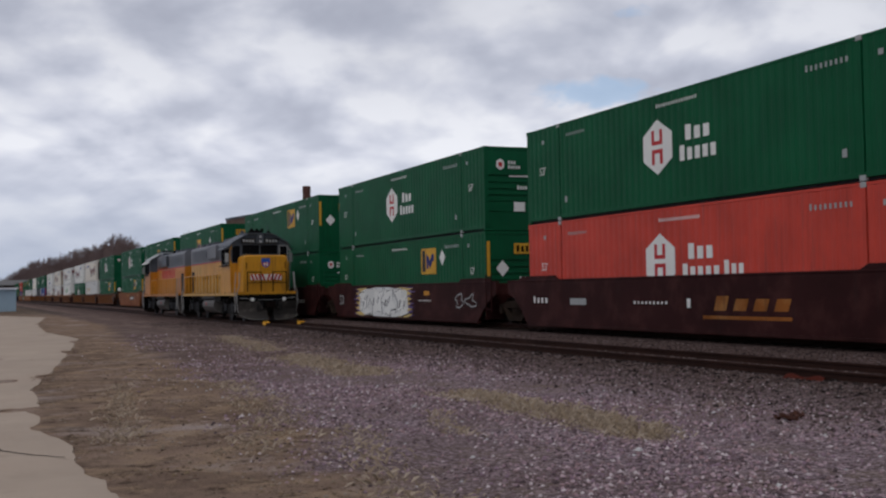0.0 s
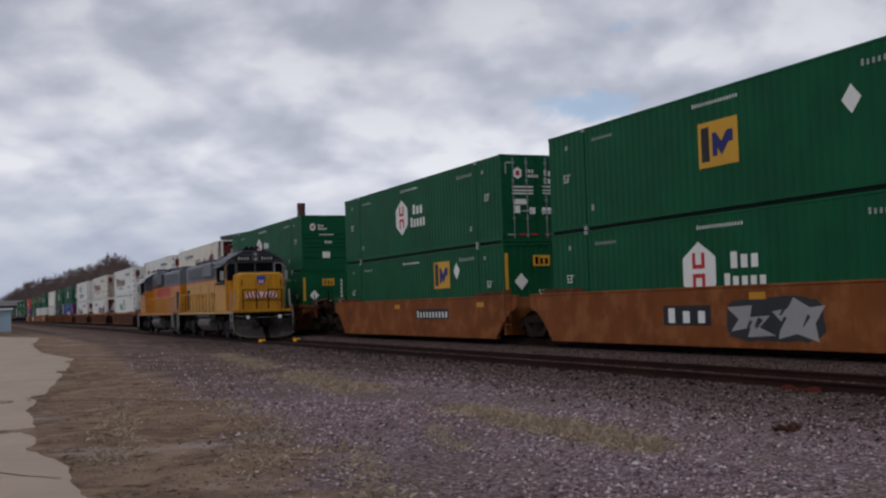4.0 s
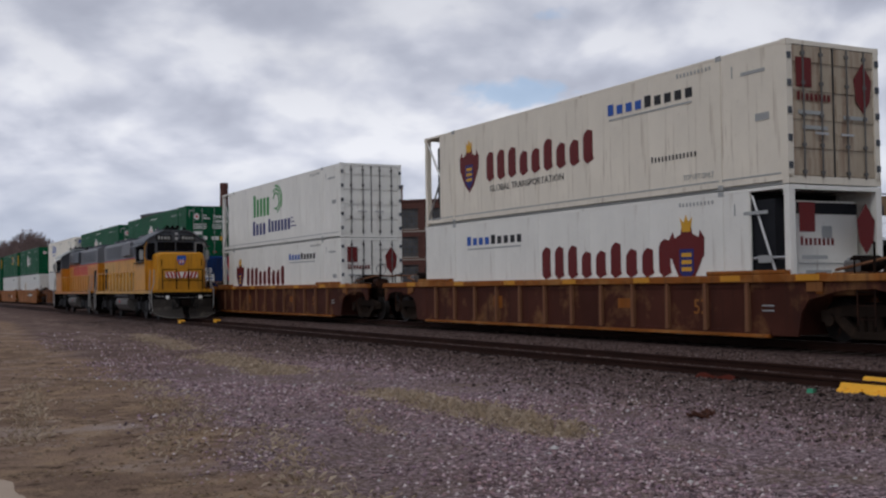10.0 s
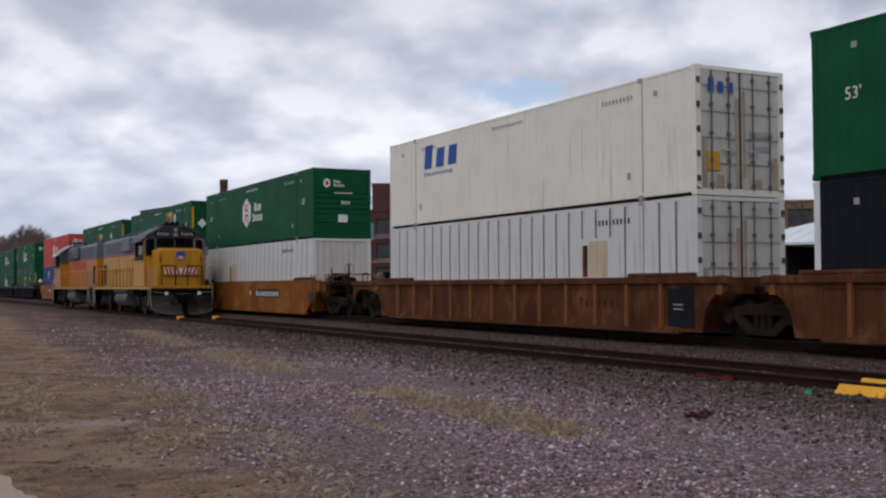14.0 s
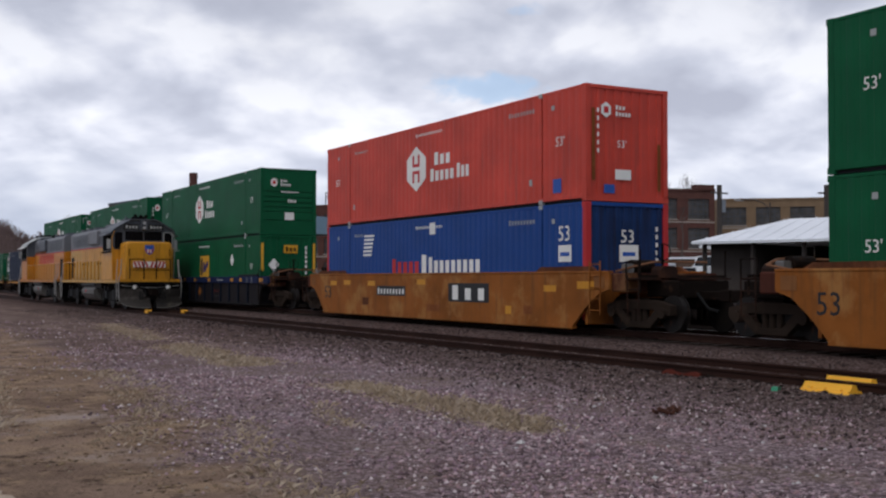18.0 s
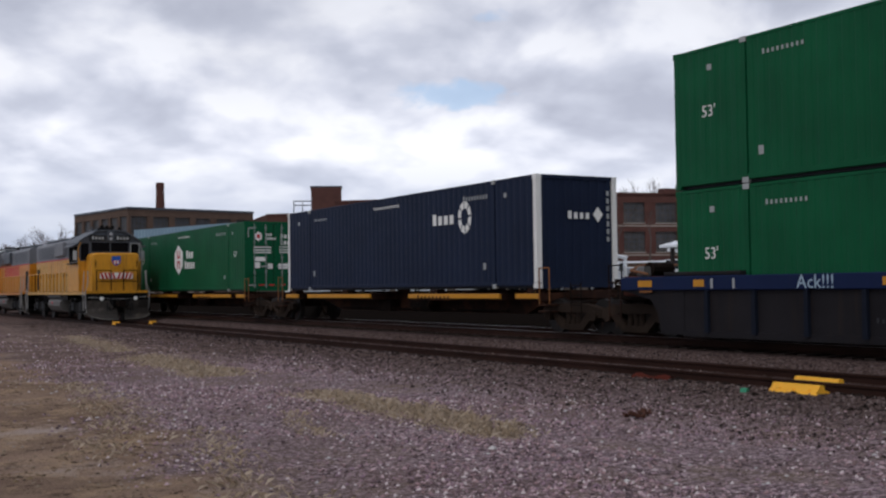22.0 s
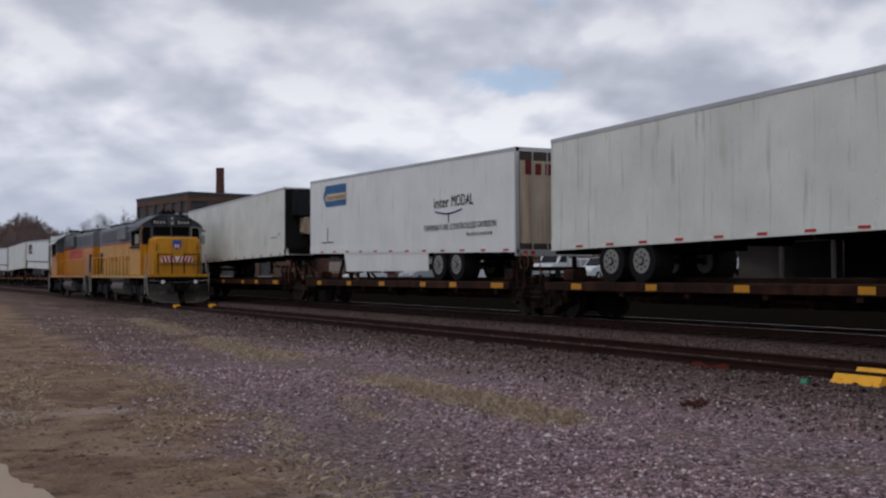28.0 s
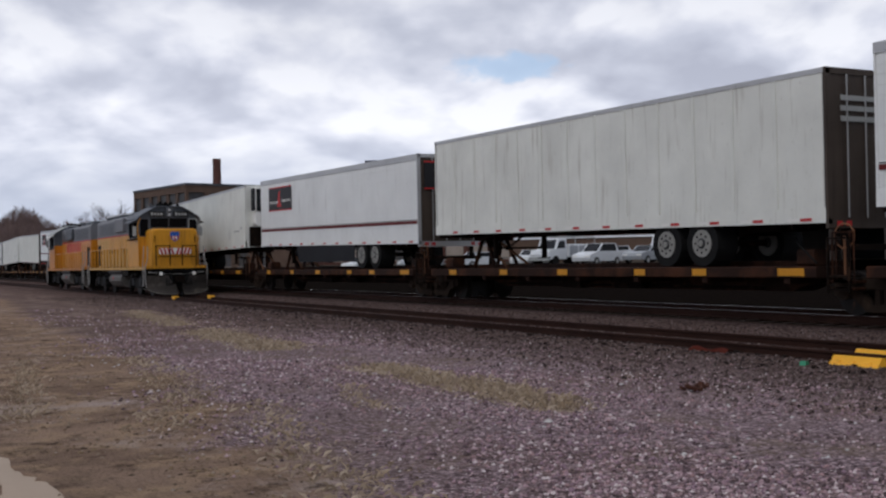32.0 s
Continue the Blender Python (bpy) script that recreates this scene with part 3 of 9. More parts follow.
GRASS_STRIPS = (((7.2, 26.0), (7.1, 22.5), (6.95, 20.0), 0.80, 1.0), ((6.9, 15.3), (6.85, 12.6), (6.7, 10.2), 0.62, 1.0), ((4.2, 19.5), (3.6, 14.0), (2.6, 11.0), 0.5, 0.45),
                ((3.9, 12.0), (3.3, 9.0), (3.0, 6.5), 0.5, 0.4), ((2.4, 20.0), (1.9, 15.8), (1.5, 12.5), 0.35, 0.5), ((5.6, 13.4), (5.2, 12.2), (5.0, 11.0), 0.22, 0.6),
                ((8.6, 40.0), (8.0, 34.0), (7.6, 30.0), 0.7, 0.7))


def strip_weight(x, y):
    w = np.zeros(np.broadcast(x, y).shape)
    for p0, p1, p2, r, k in GRASS_STRIPS:
        for a_, b_ in ((p0, p1), (p1, p2)):
            dx, dy = b_[0] - a_[0], b_[1] - a_[1]
            t = np.clip(((x - a_[0]) * dx + (y - a_[1]) * dy) / (dx * dx + dy * dy), 0, 1)
            d = np.hypot(x - a_[0] - t * dx, y - a_[1] - t * dy)
            w = np.maximum(w, k * np.clip(1.2 - d / r, 0, 1))
    return w


def sheet(name, xs, ys, zfun):
    X, Y = np.meshgrid(xs, ys)
    Z = zfun(X, Y)
    nx, ny = len(xs), len(ys)
    verts = np.stack([X, Y, Z], -1).reshape(-1, 3)
    k = np.arange(nx * ny).reshape(ny, nx)
    faces = np.stack([k[:-1, :-1], k[:-1, 1:], k[1:, 1:], k[1:, :-1]], -1).reshape(-1, 4)
    me = bpy.data.meshes.new(name)
    me.from_pydata(verts.tolist(), [], faces.tolist())
    return me, verts


def make_ground():
    xs = np.unique(np.concatenate([np.geomspace(30, 3000, 14) * -1, np.arange(-30, 0, 2.0), np.arange(0, 12, 0.25), np.arange(12, 22, 0.4), np.arange(22, 60, 2), np.geomspace(60, 3000, 16)]))
    ys = np.unique(np.concatenate([np.geomspace(30, 3000, 12) * -1, np.arange(-30, 2, 2.0), np.arange(2, 45, 0.3), np.arange(45, 110, 2.0), np.geomspace(110, 3000, 24)]))
    me, v = sheet("ground", xs, ys, ground_height)
    x, y = v[:, 0], v[:, 1]
    far = np.clip(np.maximum.reduce([(x - 46) / 4, np.minimum((y - 90) / 40, 0.6 - (x > 8)), (-4 - x) / 4]), 0, 1)
    # where the painted shade lies, from the main track outwards
    train_shade = np.clip((x - 15.85) / 0.45, 0, 1)
    ballast = np.clip(np.minimum((x - 8.8) / 3.2, (20.5 - x) / 1.0), 0, 1)
    grit = np.clip((y - 14.5 - 0.85 * (x - 4)) / 12, 0, 1)
    rim = np.clip(0.9 - np.abs(x - np.interp(y, [p[1] for p in DRIVE_EDGE], [p[0] for p in DRIVE_EDGE]) - 0.15) / 0.40, 0, 1)
    gravel = np.clip((x - gravel_edge(y)) / 1.2 + 0.5, 0, 1)
    for nm, val in (("gravel", gravel), ("ballast", ballast), ("grass", strip_weight(x, y)), ("far", far), ("train_shade", train_shade), ("grit", grit), ("rim", rim)):
        at = me.attributes.new(nm, "FLOAT", "POINT")
        at.data.foreach_set("value", val.astype(np.float32))
    me.materials.append(make_ground_material())
    me.shade_smooth()
    return tagged(new("ground", me), "worn yard ground of dirt, pinkish gravel and dark ballast", "ground", kind="structure")


make_ground()


def scatter_mesh(name, centres, sizes, rnd, squash=0.7):
    """Many small stones, each a rough octahedron, in one mesh."""
    n = len(centres)
    base = np.array([(1, 0, 0), (-1, 0, 0), (0, 1, 0), (0, -1, 0), (0, 0, 1), (0, 0, -1)], float)
    pts = base[None] * (0.65 + 0.7 * rnd.random((n, 6, 1))) + 0.25 * (rnd.random((n, 6, 3)) - 0.5)
    ang = rnd.random(n) * 6.283
    c, s = np.cos(ang)[:, None], np.sin(ang)[:, None]
    px, py = pts[..., 0] * c - pts[..., 1] * s, pts[..., 0] * s + pts[..., 1] * c
    pts = np.stack([px, py * 0.8, pts[..., 2] * squash], -1) * sizes[:, None, None] + centres[:, None]
    tri = np.array([(0, 2, 4), (2, 1, 4), (1, 3, 4), (3, 0, 4), (2, 0, 5), (1, 2, 5), (3, 1, 5), (0, 3, 5)])
    faces = (tri[None] + 6 * np.arange(n)[:, None, None]).reshape(-1, 3)
    me = bpy.data.meshes.new(name)
    me.from_pydata(pts.reshape(-1, 3).tolist(), [], faces.tolist())
    return me


def make_stones():
    rnd = np.random.default_rng(3)
    # loose pinkish gravel, thinner with distance
    n = 150000
    y = 5.0 + 40.0 * rnd.random(n) ** 1.9
    x = 2.4 + 9.4 * rnd.random(n)
    d = x - gravel_edge(y)
    keep = rnd.random(n) < np.clip(0.5 + d / 1.4, 0.05, 1.0) * (1 - 0.8 * strip_weight(x, y)) * np.clip((11.2 - x) / 3.4, 0.12, 1.0)
    patch = np.sin(x * 1.3 + 1.9 * np.sin(y * 0.37) + 0.6) + np.sin(y * 0.61 + 1.4 * np.sin(x * 0.9)) + 0.7 * np.sin(x * 2.9 + y * 1.7)
    keep &= rnd.random(n) < np.clip(0.62 + 0.33 * patch, 0.10, 1.0) * np.interp(y, [5, 16, 30, 45], [1.0, 0.95, 0.26, 0.1])
    x, y = x[keep][:60000], y[keep][:60000]
    s = 0.008 + 0.022 * rnd.random(len(x)) ** 2.2
    s *= np.interp(y, [5, 15, 45], [0.92, 1.0, 1.35])
    me = scatter_mesh("loose_gravel", np.stack([x, y, ground_height(x, y) + s * 0.25], -1), s, rnd)
    me.materials.append(material("pinkish_gravel_stone", (0.265, 0.182, 0.202), 0.85, 0.2, bump=0.2, fine=60.0, spec=0.05,
                                 island=[(0.150, 0.100, 0.108), (0.330, 0.220, 0.245), (0.420, 0.290, 0.310), (0.070, 0.049, 0.050), (0.270, 0.180, 0.222),
                                         (0.230, 0.160, 0.148), (0.520, 0.385, 0.395), (0.190, 0.130, 0.126), (0.680, 0.590, 0.575), (0.355, 0.230, 0.228), (0.050, 0.037, 0.035)]))
    tagged(new("loose_gravel", me), "loose pinkish purple gravel stones on the yard", "gravel", kind="stuff")
    # darker ballast round the tracks
    n = 54000
    y = 4 + 60 * rnd.random(n) ** 1.7
    x = 8.2 + 7.7 * rnd.random(n)
    rails = np.minimum.reduce([np.abs(x - SIDE_X + 0.75), np.abs(x - SIDE_X - 0.75), np.abs(x - MAIN_X + 0.75), np.abs(x - MAIN_X - 0.75)])
    keep = (rails > 0.09) & (rnd.random(n) < np.clip((x - 8.0) / 3.2, 0.05, 1))
    x, y = x[keep], y[keep]
    s = 0.014 + 0.024 * rnd.random(len(x)) ** 1.6
    me = scatter_mesh("track_ballast", np.stack([x, y, ground_height(x, y) + s * 0.3], -1), s, rnd)
    me.materials.append(material("dark_ballast_stone", (0.09, 0.075, 0.072), 0.9, 0.2, bump=0.2, fine=60.0, spec=0.0,
                                 island=[(0.060, 0.042, 0.038), (0.105, 0.073, 0.066), (0.145, 0.104, 0.097), (0.030, 0.022, 0.020), (0.082, 0.056, 0.049), (0.220, 0.172, 0.160)]))
    tagged(new("track_ballast", me), "dark crushed stone ballast around the rails", "ballast", kind="stuff")
    # clods, chips and dead leaves on the worn dirt
    n = 26000
    y = 5 + 30 * rnd.random(n) ** 1.5
    x = 1.0 + 5.5 * rnd.random(n)
    keep = (x < gravel_edge(y) + 0.8) & (rnd.random(n) < 0.35 + 0.5 * np.sin(x * 2.3 + 2 * np.sin(y * 0.9)) * np.sin(y * 1.6))
    x, y = x[keep], y[keep]
    s = 0.006 + 0.022 * rnd.random(len(x)) ** 2.5
    me = scatter_mesh("dirt_debris", np.stack([x, y, ground_height(x, y) + s * 0.2], -1), s, rnd, 0.5)
    me.materials.append(material("dirt_debris", (0.20, 0.14, 0.095), 0.95, 0.2, bump=0.2, fine=60.0, spec=0.15,
                                 island=[(0.110, 0.075, 0.048), (0.187, 0.130, 0.084), (0.264, 0.200, 0.145), (0.055, 0.038, 0.026), (0.220, 0.155, 0.088), (0.143, 0.090, 0.057), (0.330, 0.270, 0.220)]))
    tagged(new("dirt_debris", me), "clods, chips and dead leaves on worn dirt", "debris", kind="stuff")
    # dark clods along the siding, crowded by the rail as its strip of shade
    n = 620
    y = 8 + 34 * rnd.random(n)
    x = 12.74 - 1.3 * rnd.random(n) ** 2.4
    s = 0.025 + 0.06 * rnd.random(n) ** 2
    me = scatter_mesh("dark_clods", np.stack([x, y, ground_height(x, y) + 0.01], -1), s, rnd, 0.45)
    me.materials.append(material("dark_clod", (0.020, 0.015, 0.013), 0.95, 0.3, spec=0.0))
    tagged(new("dark_clods", me), "dark clods and rusty scraps beside the siding", "debris", kind="stuff")
    # pale chips that stand out
    pts = [(5.84, 8.98, 0.055)] + [(3.2 + 7 * rnd.random(), 6 + 16 * rnd.random(), 0.012 + 0.022 * rnd.random() ** 2) for _ in range(260)]
    pts = np.array(pts)
    me = scatter_mesh("pale_stones", np.stack([pts[:, 0], pts[:, 1], ground_height(pts[:, 0], pts[:, 1]) + pts[:, 2] * 0.3], -1), pts[:, 2], rnd, 0.5)
    me.materials.append(material("pale_stone", (0.50, 0.47, 0.455), 0.8, 0.1))
    tagged(new("pale_stones", me), "scattered pale stone chips on the gravel", "stones", kind="stuff")


make_stones()


def make_grass():
    rnd = np.random.default_rng(5)
    V, F = [], []
    n = 190000
    x, y = 1.2 + 8 * rnd.random(n), 5 + 36 * rnd.random(n) ** 1.4
    w = strip_weight(x, y)
    clump = 0.5 + 0.5 * np.sin(x * 5.3 + 2 * np.sin(y * 2.1)) * np.sin(y * 4.1 + 1.3 * np.sin(x * 3))
    keep = rnd.random(n) < w ** 1.6 * (0.25 + 0.75 * clump)
    x, y, w = x[keep][:36000], y[keep][:36000], w[keep][:36000]
    z = ground_height(x, y)
    for k in range(len(x)):
        h = (0.025 + 0.075 * rnd.random() ** 1.5) * (0.45 + 0.65 * w[k])
        t, lean = rnd.random() * 6.283, 0.06 * rnd.random() + 0.02
        c, s_ = math.cos(t), math.sin(t)
        b0 = 0.0035 + 0.003 * rnd.random()
        i = len(V)
        V += [(x[k] - s_ * b0, y[k] + c * b0, z[k] - 0.005), (x[k] + s_ * b0, y[k] - c * b0, z[k] - 0.005), (x[k] + c * lean * 0.5, y[k] + s_ * lean * 0.5, z[k] + h * 0.8), (x[k] + c * lean * 1.6, y[k] + s_ * lean * 1.6, z[k] + h)]
        F += [(i, i + 1, i + 2), (i + 1, i + 3, i + 2)]
    me = bpy.data.meshes.new("dry_grass")
    me.from_pydata(V, [], F)
    me.materials.append(material("dry_grass_blade", (0.36, 0.285, 0.215), 0.9, 0.2, bump=0, island=[(0.42, 0.330, 0.240), (0.34, 0.260, 0.185), (0.53, 0.430, 0.325), (0.22, 0.165, 0.112), (0.36, 0.270, 0.175)]))
    tagged(new("dry_grass", me), "matted tan dry grass growing through the gravel", "grass", kind="stuff")


make_grass()


def make_pavement():
    rnd = random.Random(8)
    pts = []
    for (x0, y0), (x1, y1) in zip(DRIVE_EDGE, DRIVE_EDGE[1:]):
        n = max(2, int((y1 - y0) / 0.22)) if y0 < 40 else 8
        for k in range(n):
            t = k / n
            y = y0 + (y1 - y0) * t
            pts.append((x0 + (x1 - x0) * t + 0.025 * math.sin(y * 2.1) + 0.014 * math.sin(y * 7.7 + 1) + rnd.uniform(-0.012, 0.012), y))
    V, F = [], []
    for x, y in pts:
        V += [(-14, y, 0.05), (-4, y, 0.035), (x - 0.25, y, 0.03), (x, y, 0.012), (x + 0.02, y, -0.05)]
    for k in range(len(pts) - 1):
        for j in range(4):
            a_ = 5 * k + j
            F.append((a_, a_ + 1, a_ + 6, a_ + 5))
    me = bpy.data.meshes.new("pavement")
    me.from_pydata(V, [], F)
    me.materials.append(material("worn_pale_asphalt", (0.400, 0.312, 0.236), 0.9, 0.12, (0.270, 0.206, 0.152), 0.4, scale=0.6, bump=0.25, fine=50.0, streak=False,
                                 alt=(0.385, 0.293, 0.221), alt_at=(0.5, 0.7), alt_scale=0.35))
    tagged(new("pavement", me), "worn pale asphalt drive with a crumbled edge", "pavement", kind="structure")
    # a tar-filled crack that wanders along the drive
    g = Geo()
    pc = [(0.05, 13.8), (0.12, 13.0), (0.3, 12.2), (0.55, 11.75), (0.85, 11.4)]
    for p, q in zip(pc, pc[1:]):
        d = Vector((q[0] - p[0], q[1] - p[1], 0)).normalized() * 0.012
        g.add([(p[0] - d.y, p[1] + d.x, 0.036), (p[0] + d.y, p[1] - d.x, 0.036), (q[0] + d.y, q[1] - d.x, 0.036), (q[0] - d.y, q[1] + d.x, 0.036)], [(0, 1, 2, 3)])
    ob = part("pavement_crack", g, M_TIE)
    tagged(ob, "dark crack across the worn asphalt drive", "crack", kind="structure")


make_pavement()


# ---- tracks ----
def rail_profile(h):
    return [(-0.07, 0), (0.07, 0), (0.07, 0.012), (0.012, 0.03), (0.009, h - 0.045), (0.036, h - 0.032), (0.036, h - 0.006), (0.028, h),
            (-0.028, h), (-0.036, h - 0.006), (-0.036, h - 0.032), (-0.009, h - 0.045), (-0.012, 0.03), (-0.07, 0.012)]


def make_track(name, label, cx, top, y0, y1, head):
    track = tagged(new(name), label, "railway track", kind="structure")
    for sx in (-0.7535, 0.7535):
        g = Geo()
        h = 0.165
        prof = [(cx + sx + px, top - h + pz) for px, pz in rail_profile(h)]
        g.prism(prof, "y", y0, y1)
        r = part("rail", g, M_RAIL, track, "rusty steel rail")
        g = Geo()
        g.box(cx + sx - 0.026, y0, top - 0.001, cx + sx + 0.026, y1, top + 0.002)
        part("rail_head", g, head, r, "worn running surface")
    rnd = random.Random(int(cx * 10))
    meshes = []
    for k in range(5):
        g = Geo()
        g.box(-1.3, -0.11, -0.17, 1.3, 0.11, 0.0, 0.012)
        meshes.append(g.mesh("tie"))
    zt = top - 0.16
    ys = np.arange(y0 if y0 > -8 else -8, 70, 0.52)
    for y in ys:
        ob = part("tie", meshes[rnd.randrange(5)], M_TIE, track, loc=(cx + rnd.uniform(-0.05, 0.05), y + rnd.uniform(-0.03, 0.03), zt + rnd.uniform(-0.012, 0.006)))
        ob.rotation_euler.z = rnd.uniform(-0.02, 0.02)
    g = Geo()
    for y in np.arange(70, 260, 0.52):
        g.box(cx - 1.3, y - 0.11, zt - 0.17, cx + 1.3, y + 0.11, zt)
    ob = part("far_ties", g, M_TIE, track)
    ob["kind"] = "stuff"
    # plates and spikes under the near stretch
    g = Geo()
    for y in ys:
        for sx in (-0.7535, 0.7535):
            g.box(cx + sx - 0.13, y - 0.09, zt - 0.004, cx + sx + 0.13, y + 0.09, zt + 0.012)
            for ox in (-0.1, 0.1):
                g.box(cx + sx + ox - 0.012, y - 0.03, zt, cx + sx + ox + 0.012, y - 0.005, zt + 0.035)
    ob = part("tie_plates", g, M_RAIL, track)
    ob["kind"] = "stuff"


make_track("main_track", "main line track with shiny rail heads on dark ties", MAIN_X, MAIN_Z, -60, 900, M_RAILTOP)
make_track("siding_track", "rusty siding track sunk in dark ballast", SIDE_X, SIDE_Z, -60, 400, M_RAIL)

# ---- the train: loads ----
LEN, HGT, HW = 16.154, 2.896, 1.2955      # 53-foot container
POSTS = (1.98, 14.17)                      # lifting posts at the 40-foot marks


def corrugated(y0, y1, z0, z1, xo, depth, pitch=0.285):
    """An upright corrugated sheet that faces -x, with a back."""
    n = max(1, round((y1 - y0) / pitch))
    p = (y1 - y0) / n
    line = []
    for k in range(n):
        a_ = y0 + k * p
        line += [(a_, xo + depth), (a_ + 0.36 * p, xo + depth), (a_ + 0.46 * p, xo), (a_ + 0.90 * p, xo)]
    line.append((y1, xo + depth))
    g = Geo()
    vs = [(x, y, z0) for y, x in line] + [(x, y, z1) for y, x in line]
    m = len(line)
    g.add(vs, [(k, k + 1, m + k + 1, m + k) for k in range(m - 1)])
    return g


def side_sheet(style, sx):
    g = Geo()
    spans = [(0.13, POSTS[0] - 0.075), (POSTS[0] + 0.075, POSTS[1] - 0.075), (POSTS[1] + 0.075, LEN - 0.13)]
    if style == "corr":
        for a_, b_ in spans:
            c = corrugated(a_, b_, 0.17, HGT - 0.07, -HW + 0.002, 0.013)
            g.add(c.v, c.f)
    else:
        g.box(-HW + 0.006, 0.10, 0.15, -HW + 0.05, LEN - 0.10, HGT - 0.06)
    if sx > 0:
        g.v = [(-x, y, z) for x, y, z in g.v]
    return g


def side_panels(style, paint, c, lo, hi):
    """Flat sheets of the near side, one by one."""
    gap, wish = (0.036, 0.61) if style == "ribs" else (0.004, 2.4)
    for a_, b_ in ((lo, POSTS[0] - 0.05), (POSTS[0] + 0.05, POSTS[1] - 0.05), (POSTS[1] + 0.05, hi)):
        n = max(1, round((b_ - a_) / wish))
        p = (b_ - a_) / n
        for k in range(n):
            shared("side_panel", ("sheet", style, round(p, 4)), lambda: Geo().box(0.004, gap, 0.15, 0.014, p - gap, HGT - 0.06), paint, c, loc=(-HW, a_ + k * p, 0))


def frame_rails():
    g = Geo()
    for sx in (-1, 1):
        x0, x1 = sorted((sx * HW, sx * (HW - 0.07)))
        g.box(x0, 0.0, 0.065, x1, LEN, 0.18, 0.01)
        g.box(x0, 0.0, HGT - 0.075, x1, LEN, HGT, 0.012)
    for y in (0.0, LEN - 0.08):
        g.box(-HW + 0.07, y, 0.0, HW - 0.07, y + 0.08, 0.15)
        g.box(-HW + 0.07, y, HGT - 0.09, HW - 0.07, y + 0.08, HGT)
    return g


def seam_shade_sill():
    return Geo().box(-HW + 0.07, 0.02, 0.0, HW - 0.07, LEN - 0.02, 0.075)


def corner_post():
    g = Geo()
    g.box(-0.075, 0, 0, 0.075, 0.15, HGT, 0.012)
    g.box(-0.082, -0.004, 0, 0.082, 0.17, 0.12)
    g.box(-0.082, -0.004, HGT - 0.12, 0.082, 0.17, HGT + 0.004)
    return g


def lift_post():
    g = Geo()
    g.box(-0.006, -0.05, 0.0, 0.06, 0.05, HGT, 0.006)
    return g


def lift_casting():
    g = Geo()
    g.box(-0.012, -0.08, -0.055, 0.1, 0.08, 0.06, 0.008)
    return g


def roof_sheet():
    g = Geo()
    n = 48
    p = (LEN - 0.16) / n
    for k in range(n):
        y = 0.08 + k * p
        g.add([(-HW + 0.07, y, HGT - 0.03), (HW - 0.07, y, HGT - 0.03), (HW - 0.07, y + p * 0.5, HGT - 0.01), (-HW + 0.07, y + p * 0.5, HGT - 0.01),
               (HW - 0.07, y + p, HGT - 0.03), (-HW + 0.07, y + p, HGT - 0.03)], [(0, 1, 2, 3), (3, 2, 4, 5)])
    g.box(-HW + 0.07, 0.08, 0.12, HW - 0.07, LEN - 0.08, 0.15)
    return g


def end_panel(style):
    """The wall of the leading end, which faces -y."""
    g = Geo()
    x = HW - 0.075
    if style == "ribbed":
        prof = []
        for z0, z1 in ((0.15, 0.62), (0.66, 0.98), (1.02, 1.16), (1.24, 1.38), (1.46, 1.60), (1.68, 1.82), (1.92, 2.80)):
            prof += [(0.058, z0 - 0.005), (0.02, z0), (0.02, z1), (0.058, z1 + 0.005)]
        g.prism(prof + [(0.09, 2.81), (0.09, 0.14)], "x", -x, x)
    elif style == "door":
        for x0, x1 in ((-x, -0.012), (0.012, x)):
            g.box(x0, 0.035, 0.15, x1, 0.08, HGT - 0.09)
            for z in (0.18, 0.72, 1.30, 1.88, 2.46):
                g.box(x0 + 0.06, 0.014, z, x1 - 0.06, 0.036, z + 0.34)
    else:
        n = 9
        p = 2 * x / n
        prof = []
        for k in range(n):
            q = -x + k * p
            prof += [(q, 0.045), (q + 0.06 * p, 0.02), (q + 0.52 * p, 0.02), (q + 0.58 * p, 0.045)]
        g.prism(prof + [(x, 0.045), (x, 0.08), (-x, 0.08)], "z", 0.15, HGT - 0.09)
    return g


def lock_rod():
    g = Geo()
    g.cyl((0, -0.012, 0.12), (0, -0.012, HGT - 0.1), 0.02, 6)
    for z in (0.2, 0.75, 1.35, 2.0, 2.6):
        g.box(-0.045, -0.03, z, 0.045, 0.03, z + 0.07)
    return g


def rod_handle():
    g = Geo()
    g.box(-0.02, -0.05, 0, 0.34, -0.03, 0.045)
    return g


def hinge_set(sx):
    g = Geo()
    for z in (0.3, 0.85, 1.4, 1.95, 2.5):
        g.box(sx * 1.235 - 0.05, -0.022, z, sx * 1.235 + 0.05, 0.03, z + 0.13)
    return g


def hexagon(yc, zc, w, h, cut=0.27):
    return [(yc - w / 2, zc - h * (0.5 - cut)), (yc, zc - h / 2), (yc + w / 2, zc - h * (0.5 - cut)), (yc + w / 2, zc + h * (0.5 - cut)), (yc, zc + h / 2), (yc - w / 2, zc + h * (0.5 - cut))]


FINE_PRINT = ("serial_print", "web_print", "faint_print", "label_print", "small_print", "number_print", "name_print", "graffiti_strokes", "hood_print")


def mark(name, mat, parent, build, label=""):
    g = Geo()
    build(g)
    ob = part(name, g, mat, parent, label)
    if name in FINE_PRINT:
        ob["kind"] = "stuff"
    return ob


